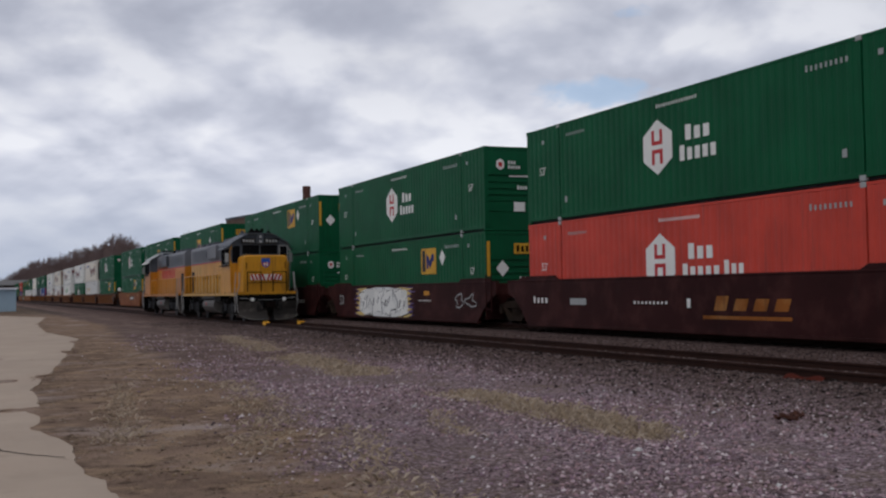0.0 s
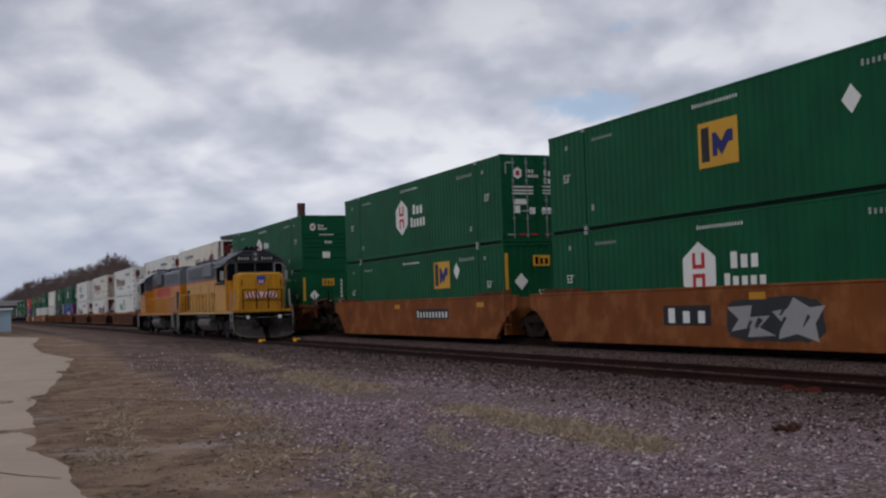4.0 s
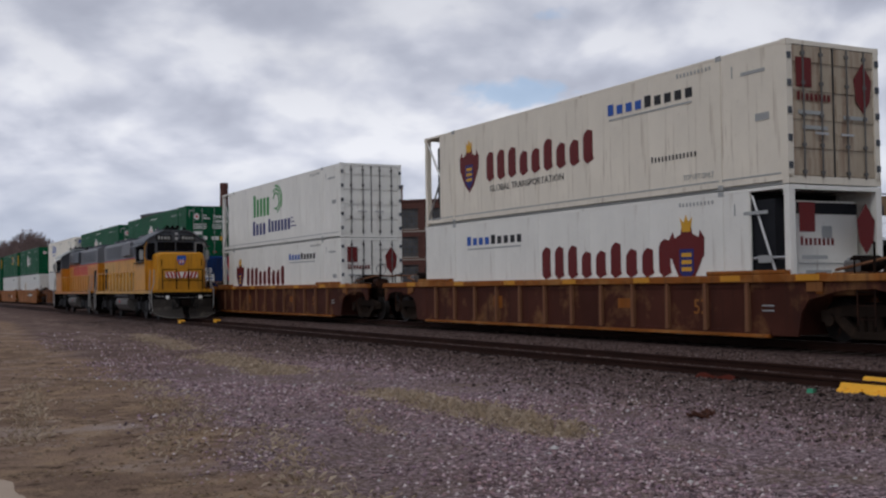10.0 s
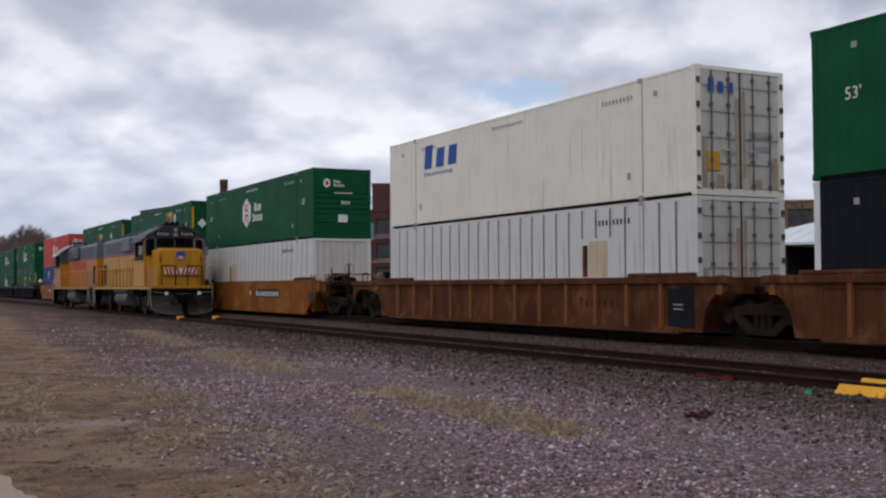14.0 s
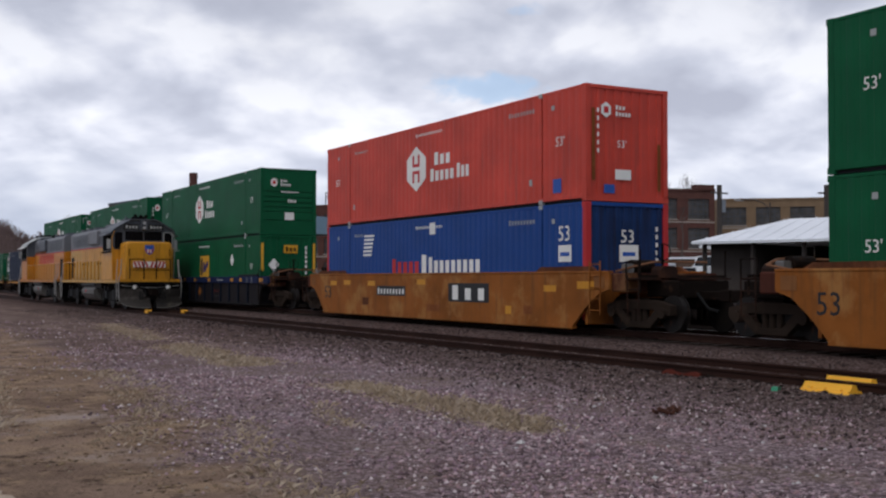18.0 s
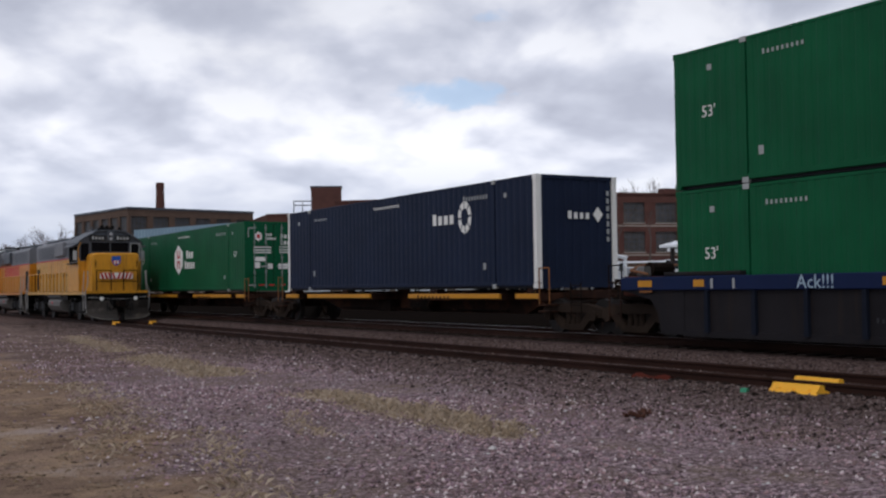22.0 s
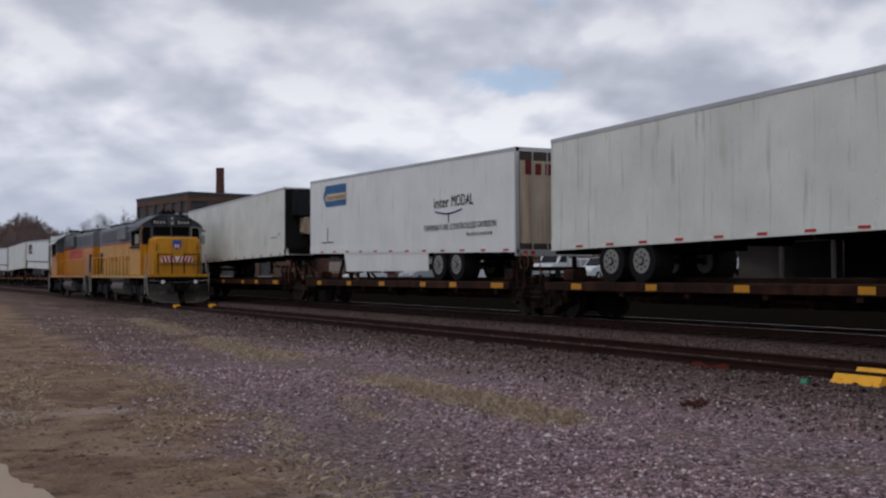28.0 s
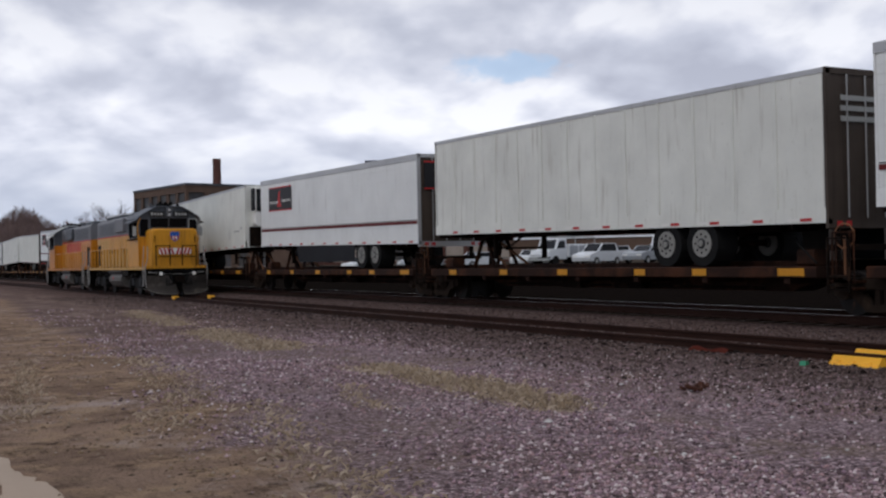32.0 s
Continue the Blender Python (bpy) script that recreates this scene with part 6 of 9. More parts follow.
def finish_car(c, first, last, steps):
    truck(c, -1.70)
    if steps:
        part("ladder", ladder_geo(), steps, c, loc=(-1.53, -0.86, 0.35))
    if last:
        truck(c, LEN + 1.70)
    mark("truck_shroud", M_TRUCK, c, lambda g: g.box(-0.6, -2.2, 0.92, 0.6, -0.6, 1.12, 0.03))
    for on, y, sg in ((first, -1.15, -1), (last, LEN + 1.15, 1)):
        if on:
            part("end_sill", Geo().box(-1.40, min(y, y + sg * 0.5), 0.92, 1.40, max(y, y + sg * 0.5), 1.36, 0.03), M_REDW, c, "rusty end sill")
            part("end_beam", Geo().box(-0.75, min(y + sg * 0.5, y + sg * 1.6), 0.80, 0.75, max(y + sg * 0.5, y + sg * 1.6), 1.18, 0.03), M_TRUCK, c)
            part("brake_gear", Geo().box(-0.80, min(y + sg * 0.7, y + sg * 1.05), 1.1, -0.30, max(y + sg * 0.7, y + sg * 1.05), 1.52, 0.09), M_SPINE, c, "rusty brake gear box")
            part("air_hose", Geo().rod([(-0.3, y + sg * 1.7, 0.9), (-0.32, y + sg * 2.1, 0.55), (-0.3, y + sg * 2.4, 0.5)], 0.035), M_BLACK, c)
    for on, ye, sg in ((first, -1.65, -1), (last, LEN + 1.65, 1)):
        if not on:
            continue
        part("crossover_walkway", Geo().box(-1.35, min(ye, ye + sg * 0.55), 1.20, 1.35, max(ye, ye + sg * 0.55), 1.245, 0.01), M_SPINE, c, "worn crossover walkway")
        part("end_ladder", ladder_geo(4, 0.40, 0.95), M_SPINE, c, "worn end ladder", loc=(-1.42, ye + (0.1 if sg > 0 else -0.5), 0.36))
        part("side_handrail", Geo().rod([(-1.42, ye + sg * 0.05, 1.22), (-1.42, ye + sg * 0.05, 1.62), (-1.42, ye + sg * 0.5, 1.62), (-1.42, ye + sg * 0.5, 1.22)], 0.018), M_TRUCK, c)
        part("brake_cylinder", Geo().cyl((-0.95, ye - sg * 0.35, 1.52), (-0.35, ye - sg * 0.35, 1.52), 0.16, 12), M_TRUCK, c)
        part("brake_pipe", Geo().rod([(-1.2, ye - sg * 0.6, 1.40), (-1.2, ye, 1.50), (-0.7, ye + sg * 0.2, 1.62), (0.9, ye + sg * 0.2, 1.62)], 0.03), M_RIBR, c)
        part("valve_body", Geo().box(-1.18, min(ye - sg * 0.2, ye - sg * 0.42), 1.36, -0.98, max(ye - sg * 0.2, ye - sg * 0.42), 1.58, 0.03), M_SEAM, c, "grey valve body")
        part("placard_holder", Geo().box(-1.512, min(ye - sg * 0.65, ye - sg * 1.05), 1.00, -1.50, max(ye - sg * 0.65, ye - sg * 1.05), 1.28), M_RIB, c, "placard holder")
    if first:
        coupler(c, -2.3, -1.3)
        mark("brake_stand", M_TRUCK, c, lambda g: (g.cyl((-0.5, -1.9, 1.1), (-0.5, -1.9, 2.05), 0.035, 6), g.rod([(-0.5 + 0.2 * math.cos(k * 0.698), -1.95, 1.85 + 0.2 * math.sin(k * 0.698)) for k in range(10)], 0.012), g.box(-1.3, -2.1, 1.25, 1.3, -2.02, 1.31), g.cyl((-1.3, -2.06, 0.9), (-1.3, -2.06, 1.9), 0.025, 5), g.cyl((1.3, -2.06, 0.9), (1.3, -2.06, 1.9), 0.025, 5)))
    if last:
        coupler(c, LEN + 2.3, 1.3)
        mark("end_rail", M_TRUCK, c, lambda g: (g.box(-1.3, LEN + 2.02, 1.25, 1.3, LEN + 2.1, 1.31), g.cyl((-1.3, LEN + 2.06, 0.9), (-1.3, LEN + 2.06, 1.3), 0.025, 5), g.cyl((1.3, LEN + 2.06, 0.9), (1.3, LEN + 2.06, 1.3), 0.025, 5)))


def well_smooth(where, paint, first, last, signs):
    """A well car with one plain deep side, its ends raked over the trucks."""
    c = thing("well_car", where, "railcar", "railcars of the train")
    zb, zt = 0.02, 1.40
    for sx in (-1, 1):
        q = [(0.35, zb), (LEN - 0.2, zb), (LEN + 0.35, 0.55), (LEN + 0.75, 0.86), (LEN + 1.15, 0.98), (LEN + 1.15, zt - 0.02), (LEN - 0.3, zt), (0.3, zt), (-1.15, zt - 0.02), (-1.15, 0.98), (-0.75, 0.86), (-0.2, 0.5)]
        a_, b_ = sorted((sx * 1.50, sx * 1.42))
        side = part("side_sheet", Geo().prism(q, "x", a_, b_), paint, c, "plain weathered side")
        g = Geo()
        a_, b_ = sorted((sx * 1.515, sx * 1.36))
        g.box(a_, -1.15, zt - 0.045, b_, LEN + 1.15, zt + 0.012, 0.01)
        g.box(a_, 0.3, zb - 0.02, b_, LEN - 0.15, zb + 0.05)
        part("side_edge", g, paint, side)
        for y, w in ((-0.6, 2.6), (LEN - 2.0, 2.5)):
            mark("guide_plate", M_BROWNW if paint in (M_YELW, M_ORW) else paint, c, lambda g: g.prism([(y, zt), (y + w, zt), (y + w - 0.25, zt + 0.13), (y + 0.25, zt + 0.13)], "x", *sorted((sx * 1.46, sx * 1.36))))
    g = Geo()
    g.box(-1.38, 0.2, 0.10, 1.38, LEN - 0.2, 0.18)
    part("well_floor", g, M_TRUCK, c)
    for a_, sg in ((0.0, -1), (LEN, 1)):
        part("bulkhead", Geo().box(-1.40, min(a_ + sg * 0.10, a_ + sg * 0.18), 0.12, 1.40, max(a_ + sg * 0.10, a_ + sg * 0.18), 1.34), paint, c, "end bulkhead of the well")
        g = Geo()
        g.box(-1.42, min(a_ + sg * 0.5, a_ + sg * 1.1), 0.98, 1.42, max(a_ + sg * 0.5, a_ + sg * 1.1), zt - 0.06, 0.02)
        g.box(-0.45, min(a_, a_ + sg * 1.85), 0.86, 0.45, max(a_, a_ + sg * 1.85), 1.16, 0.02)
        part("end_platform", g, paint, c)
    finish_car(c, first, last, paint)
    for kind, *v in signs:
        if kind == "plate":
            plate_bars(c, *v)
        elif kind == "bars":
            plate_bars(c, *v, plate=False)
        elif kind == "graf":
            graffiti(c, *v)
        elif kind == "scribble":
            scribble(c, *v)
        elif kind == "amber":
            [mark("amber_mark", M_AMBER, c, lambda g: side_rect(g, y, y + 0.55, z, z + 0.16, x=-1.50)) for y, z in v[0]]
        elif kind == "53":
            side_text("53", 0.62, v[0], 0.55, v[1], c, "size_number", x=-1.50)
        elif kind == "name":
            name_bars(c, v[4], v[0], v[1], v[2], v[3], (v[0] - v[5]) / v[3], "worn golden name bar", 90, 0.12, x=-1.50)
            mark("underline", v[4], c, lambda g: side_rect(g, v[5], v[0] + 0.3, v[1] - 0.20, v[1] - 0.12, x=-1.50))
        elif kind == "box":
            mark("paint_patch", v[4], c, lambda g: side_rect(g, v[0], v[1], v[2], v[3], x=-1.50, t=0.004))
    return c


def spine_car(where, kind, first, last, amber=True):
    """A skeletal car: a deep centre beam, short outriggers, a narrow deck."""
    c = thing("spine_car", where, "railcar", "railcars of the train")
    L = 16.5
    g = Geo()
    g.prism([(-1.7, 0.86), (0.6, 0.86), (1.9, 0.42), (L - 3.0, 0.42), (L - 1.2, 0.86), (L + 1.3, 0.86), (L + 1.3, 1.06), (-1.7, 1.06)], "x", -0.34, 0.34)
    part("centre_beam", g, M_SPINE, c, "deep rusty centre beam")
    zt = 1.00 if kind == "box" else 0.97
    if kind == "box":
        for y, w in ((-0.05, 1.0), (1.7, 5.0), (9.3, 5.0), (15.2, 1.1)):
            mark("outrigger", M_SPINE, c, lambda g: g.box(-1.28, y, zt - 0.20, 1.28, y + w, zt - 0.005, 0.02))
            mark("deck_edge", M_AMBER if amber else M_SPINE, c, lambda g: g.box(-1.34, y, zt - 0.15, -1.28, y + w, zt - 0.02, 0.01), "amber deck edge")
        for y in (0.15, 5.2, 11.2, 15.6):
            for x in (-1.22, 0.92):
                part("pedestal", Geo().box(x, y, zt - 0.01, x + 0.30, y + 0.40, 1.112, 0.01), M_SPINE, c)
        if not amber:
            for y in (2.2, 5.8, 9.6, 13.2, 15.5):
                part("amber_mark", Geo().box(-1.352, y, zt - 0.15, -1.341, y + 0.42, zt - 0.03), M_AMBER, c)
        mark("number_print", M_SPINE, c, lambda g: bars_side(g, 6.2, zt - 0.21, 0.15, 9, 0.22, x=-1.34, seed=50))
    else:
        [mark("deck", M_SPINE, c, lambda g: g.box(a_, 0.2, zt - 0.24, a_ + 0.87, L - 0.2, zt - 0.02, 0.02), "narrow trailer deck") for a_ in (-1.42, 0.55)]
        for y in np.arange(1.0, L - 0.5, 2.4):
            shared("outrigger", "outr", lambda: Geo().box(-1.38, -0.08, 0, 1.38, 0.08, 0.12), M_SPINE, c, loc=(0, float(y), zt - 0.35))
        [mark("amber_mark", M_AMBER, c, lambda g: side_rect(g, y, y + w, zt - 0.20, zt - 0.05, x=-1.42)) for y, w in ((0.5, 0.7), (3.3, 0.45), (5.4, 0.4), (8.6, 0.45), (11.6, 0.4), (14.6, 0.45))]
        yh = 1.5 if kind == "nose" else L - 1.8
        hs = part("hitch_stand", Geo().box(-0.5, yh - 0.35, 1.80, 0.5, yh + 0.35, 1.90, 0.02), M_SPINE, c, "rusty trailer hitch")
        for x in (-0.42, 0.42):
            for q in (-0.75, 0.55):
                part("hitch_leg", Geo().cyl((x, yh + q, zt - 0.05), (x * 0.8, yh + q * 0.25, 1.82), 0.065, 6), M_SPINE, hs)
            part("hitch_strut", Geo().cyl((x, yh - 1.5, zt), (x * 0.6, yh, 1.72), 0.045, 6), M_RIBR, hs)
        part("hitch_jack", Geo().cyl((0.0, yh + 0.2, zt - 0.1), (0.0, yh + 0.1, 1.8), 0.10, 8), M_TRUCK, hs)
        for y in (0.6, L - 1.0):
            part("brake_box", Geo().box(-1.05, y, zt - 0.01, -0.62, y + 0.45, zt + 0.32, 0.05), M_SPINE, c, "rusty brake gear box")
        part("air_line", Geo().rod([(-1.2, 0.4, zt + 0.05), (-1.15, 0.9, zt + 0.42), (-0.7, 1.4, zt + 0.55), (-0.3, 1.6, zt + 0.2)], 0.022), M_BLACK, c)
        part("brake_wheel", Geo().rod([(-1.25 + 0.0 * k, -0.35 + 0.24 * math.cos(k * 0.698), zt + 0.55 + 0.24 * math.sin(k * 0.698)) for k in range(10)], 0.016).cyl((-1.25, -0.35, zt - 0.2), (-1.25, -0.35, zt + 0.55), 0.025, 5), M_RIBR, c, "rusty hand brake wheel")
        mark("end_steps", M_TRUCK, c, lambda g: (g.box(-1.45, -0.6, 0.50, -1.1, -0.1, 0.54), g.box(-1.45, -0.6, 0.75, -1.1, -0.1, 0.79), g.box(-1.45, -0.62, 0.45, -1.41, -0.58, 1.5), g.box(-1.45, -0.12, 0.45, -1.41, -0.08, 1.5), g.box(-1.45, -0.62, 1.46, -1.41, -0.08, 1.5)))
    for y in (-0.55, L + 0.15):
        mark("hand_rail", M_RIB if kind == "box" else M_SPINE, c, lambda g: g.rod([(-1.34, y, zt - 0.3), (-1.34, y, zt + 0.62), (-1.34, y + 0.42, zt + 0.62), (-1.34, y + 0.42, zt - 0.3)], 0.018))
        mark("end_step", M_SPINE, c, lambda g: (g.box(-1.36, y - 0.05, 0.52, -1.08, y + 0.47, 0.56), g.box(-1.36, y - 0.05, zt - 0.32, -0.3, y + 0.47, zt - 0.28)))
    mark("air_tank", M_TRUCK, c, lambda g: g.cyl((-0.6, 6.4, 0.62), (-0.6, 7.6, 0.62), 0.19, 10))
    mark("brake_rigging", M_TRUCK, c, lambda g: (g.rod([(-0.5, 2.5, 0.5), (-0.5, 13.0, 0.5)], 0.03), g.box(-0.75, 9.0, 0.42, -0.38, 9.8, 0.8, 0.03)))
    truck(c, -1.1)
    if last:
        truck(c, L + 0.9)
        coupler(c, L + 1.4, 1.0)
    if first:
        coupler(c, -1.6, -1.2)
        part("ladder", ladder_geo(4, 0.4, 0.9), M_TRUCK, c, loc=(-1.40, -1.9, 0.35))
    return c


# ---- the train: road trailers ----
def hand_holes():
    g = Geo()
    for k in range(8):
        y, z = 0.20 * math.cos(k * 0.785), 0.20 * math.sin(k * 0.785)
        g.cyl((-0.318, y, z), (-0.306, y, z), 0.03, 6)
    return g


def trailer(kind, label, nose, panel, art="", skirt=None):
    """A 53-foot trailer; nose: its front end leads. Origin on the rail at its leading end."""
    c = thing("semi_trailer", label, "trailer", "trailers on the train")
    L = LEN
    zr, zf, hb = 1.78, 2.02, 2.97          # floor at the rear and at the front, body height

    def fl(y):
        return zf + (zr - zf) * y / L if nose else zr + (zf - zr) * y / L

    def strip(g, y0, y1, z0, z1, x=XN, t=0.006):
        a_, b_ = fl(y0), fl(y1)
        return g.prism([(y0, a_ + z0), (y1, b_ + z0), (y1, b_ + z1), (y0, a_ + z1)], "x", x - t, x - 0.001)
    for sx in (-1, 1):
        g = Geo()
        xo = sx * (HW - 0.012)
        if kind == "lines":
            m = 13
            for k in range(m):
                z0, z1 = 0.36 + k * (hb - 0.58) / m, 0.36 + (k + 1) * (hb - 0.58) / m - 0.012
                h = Geo().prism([(0.06, fl(0.06) + z0), (L - 0.06, fl(L - 0.06) + z0), (L - 0.06, fl(L - 0.06) + z1), (0.06, fl(0.06) + z1)], "x", *sorted((xo, xo - sx * 0.011)))
                if sx < 0:
                    part("side_panel", h, panel, c)
            g.prism([(0.06, fl(0) + 0.3), (L - 0.06, fl(L) + 0.3), (L - 0.06, fl(L) + hb - 0.2), (0.06, fl(0) + hb - 0.2)], "x", *sorted((xo - sx * 0.012, xo - sx * 0.04)))
        else:
            m = 13 if kind == "posts" else 7
            for k in range(m):
                a_, b_ = 0.08 + k * (L - 0.16) / m, 0.08 + (k + 1) * (L - 0.16) / m - (0.006 if kind == "plain" else 0.032)
                h = Geo().prism([(a_, fl(a_) + 0.3), (b_, fl(b_) + 0.3), (b_, fl(b_) + hb - 0.1), (a_, fl(a_) + hb - 0.1)], "x", *sorted((xo, xo - sx * 0.009)))
                if sx < 0:
                    part("side_panel", h, panel, c)
            g.prism([(0.06, fl(0) + 0.3), (L - 0.06, fl(L) + 0.3), (L - 0.06, fl(L) + hb - 0.1), (0.06, fl(0) + hb - 0.1)], "x", *sorted((xo - sx * 0.01, xo - sx * 0.04)))
        part("side_backing", g, M_SEAM if kind == "posts" else panel, c)
        if kind == "posts":
            for k in range(1, 13):
                y = 0.08 + k * (L - 0.16) / 13
                g = Geo()
                g.box(-0.012, -0.035, 0.3, 0.012, 0.035, hb - 0.1)
                part("side_post", g, panel, c, loc=(sx * HW, y, fl(y)))
        g = Geo()
        a_, b_ = sorted((sx * HW, sx * (HW - 0.06)))
        g.prism([(0, fl(0)), (L, fl(L)), (L, fl(L) + 0.30), (0, fl(0) + 0.30)], "x", a_, b_)
        part("bottom_rail", g, panel if art != "orange" else M_TRAILER, c, "pale bottom rail")
        g = Geo()
        th = 0.2 if kind == "lines" else 0.10
        g.prism([(0, fl(0) + hb - th), (L, fl(L) + hb - th), (L, fl(L) + hb), (0, fl(0) + hb)], "x", a_, b_)
        part("top_rail", g, M_ALU, c, "aluminium top rail")
    g = Geo()
    g.add([(-HW, 0, fl(0) + hb - 0.01), (HW, 0, fl(0) + hb - 0.01), (HW, L, fl(L) + hb - 0.01), (-HW, L, fl(L) + hb - 0.01)], [(0, 1, 2, 3)])
    part("roof", g, M_ALU, c)
    g = Geo()
    g.add([(-HW + 0.05, 0, fl(0) + 0.02), (HW - 0.05, 0, fl(0) + 0.02), (HW - 0.05, L, fl(L) + 0.02), (-HW + 0.05, L, fl(L) + 0.02)], [(0, 3, 2, 1)])
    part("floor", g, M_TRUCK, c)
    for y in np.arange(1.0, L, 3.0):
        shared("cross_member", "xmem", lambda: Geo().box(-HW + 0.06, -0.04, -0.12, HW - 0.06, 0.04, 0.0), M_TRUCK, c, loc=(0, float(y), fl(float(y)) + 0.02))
    # reflective tape, red and white
    for y in np.arange(0.4, L - 0.6, 1.3):
        for nm, mt, a_ in (("red_tape", M_MRED, float(y)), ("white_tape", M_MWHITE, float(y) + 0.34)):
            shared(nm, "tape", lambda: Geo().box(-0.006, 0, 0, -0.001, 0.29, 0.06), mt, c, loc=(XN, a_, fl(a_) + 0.04))
    yw = (12.35, 13.55) if nose else (3.6, 4.8)
    for y in yw:
        for sx in (-1, 1):
            t = shared("tyre", "tyre", lambda: Geo().cyl((-0.29, 0, 0), (0.29, 0, 0), 0.50, 24), M_BLACK, c, loc=(sx * 0.96, y, 1.47))
            shared("rim", "rim", lambda: Geo().cyl((-0.31, 0, 0), (-0.27, 0, 0), 0.30, 18).cyl((-0.35, 0, 0), (-0.28, 0, 0), 0.07, 10), M_RIM, t, "dull metal wheel rim")
            if sx < 0:
                shared("rim_holes", "rimh", hand_holes, M_BLACK, t, "dark hand holes in the rim")
            shared("hub", "hub", lambda: Geo().cyl((-0.325, 0, 0), (-0.305, 0, 0), 0.115, 14), M_DKGREY, t, "dark recessed wheel centre")
        mark("axle", M_TRUCK, c, lambda g: (g.cyl((-0.9, y, 1.47), (0.9, y, 1.47), 0.07, 8), g.box(-0.6, y - 0.5, 1.62, -0.45, y + 0.5, 1.82), g.box(0.45, y - 0.5, 1.62, 0.6, y + 0.5, 1.82)))
    yl = 3.0 if nose else L - 3.0
    for sx in (-0.85, 0.85):
        mark("landing_leg", M_TRUCK, c, lambda g: (g.box(sx - 0.06, yl - 0.06, 1.25, sx + 0.06, yl + 0.06, fl(yl) + 0.02), g.box(sx - 0.14, yl - 0.14, 1.22, sx + 0.14, yl + 0.14, 1.25)))
    mark("landing_brace", M_TRUCK, c, lambda g: (g.rod([(-0.85, yl, 1.55), (0.85, yl, 1.55)], 0.03), g.rod([(-0.5, yl, 1.5), (-0.5, yl + (1.2 if nose else -1.2), fl(yl))], 0.03)))
    mark("underframe", M_TRUCK, c, lambda g: (g.box(-0.55, yw[0] - 1.6, 1.68, -0.42, yw[1] + 1.2, fl(yw[0]) + 0.0), g.box(0.42, yw[0] - 1.6, 1.68, 0.55, yw[1] + 1.2, fl(yw[0]))))
    if skirt:
        y0, y1, mat, zlow = skirt
        mark("side_skirt", mat, c, lambda g: g.prism([(y0, zlow), (y1 - 0.25, zlow), (y1, fl(y1) + 0.02), (y0, fl(y0) + 0.02)], "x", -HW + 0.02, -HW + 0.05), "flat side skirt")
    # leading end
    g = Geo()
    if nose:
        g.box(-HW, -0.0, zf, HW, 0.05, zf + hb, 0.03)
        part("front_wall", g, panel if kind != "lines" else M_ALU, c)
    else:
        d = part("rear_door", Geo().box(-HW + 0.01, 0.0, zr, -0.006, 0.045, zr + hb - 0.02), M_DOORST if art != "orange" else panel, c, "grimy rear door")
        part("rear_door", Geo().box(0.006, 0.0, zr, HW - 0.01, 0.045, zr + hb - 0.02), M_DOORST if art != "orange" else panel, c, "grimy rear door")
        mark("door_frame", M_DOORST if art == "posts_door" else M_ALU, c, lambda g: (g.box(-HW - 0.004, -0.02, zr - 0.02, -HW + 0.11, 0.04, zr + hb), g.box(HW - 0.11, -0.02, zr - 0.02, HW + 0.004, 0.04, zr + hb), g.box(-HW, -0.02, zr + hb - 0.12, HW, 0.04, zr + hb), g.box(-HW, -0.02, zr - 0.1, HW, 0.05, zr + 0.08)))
        for x in (-0.75, -0.25, 0.25, 0.75):
            shared("lock_rod", "tlrod", lambda: Geo().cyl((0, -0.03, 0.1), (0, -0.03, 2.85), 0.018, 6), M_ALU, d, loc=(x, 0, zr))
        [mark("tail_light", M_MRED, c, lambda g: end_rect(g, x - 0.07, x + 0.07, zr - 0.06, zr + 0.04, y=-0.02)) for x in (-1.0, -0.75, 0.75, 1.0)]
        mark("rear_bumper", M_TRUCK, c, lambda g: (g.box(-1.1, 0.05, 1.25, 1.1, 0.17, 1.37), g.box(-0.8, 0.05, 1.3, -0.7, 0.17, zr), g.box(0.7, 0.05, 1.3, 0.8, 0.17, zr)))
    mark("rear_wall", panel, c, lambda g: g.box(-HW + 0.01, L - 0.05, fl(L) + 0.02, HW - 0.01, L, fl(L) + hb - 0.02))
    if nose and art in ("stevens", "reefer", "white_reefer"):
        low_ = zf + (1.0 if art != "reefer" else 1.72)
        u = mark("cooling_unit", M_MWHITE if art != "reefer" else M_CHARCOAL, c, lambda g: g.box(-0.95, -0.52, low_, 1.0, -0.005, zf + 2.85, 0.12), "reefer cooling unit")
        if art == "reefer":
            part("condenser_box", Geo().box(-0.62, -0.50, zf + 0.92, 0.98, -0.01, zf + 1.66, 0.08), M_RUSTYW, c, "stained condenser box")
            part("nose_shroud", Geo().box(-1.27, -0.10, zf + 0.3, 1.27, -0.002, zf + 2.9, 0.02), M_BLACK, c, "black nose panel")
        mark("unit_grille", M_CHARCOAL, u, lambda g: (g.box(-1.0, -0.50, zf + 1.75, -0.94, -0.02, zf + 2.8), g.box(-0.9, -0.56, zf + 1.72, 0.2, -0.515, zf + 2.78), g.box(0.3, -0.54, zf + 2.3, 0.95, -0.515, zf + 2.6)))
        mark("front_gear", M_TRUCK, c, lambda g: (g.box(-1.1, -0.06, zf + 0.05, 1.1, 0.0, zf + 0.98), g.box(-0.4, -0.3, zf + 0.1, 0.4, -0.05, zf + 0.7, 0.05)))
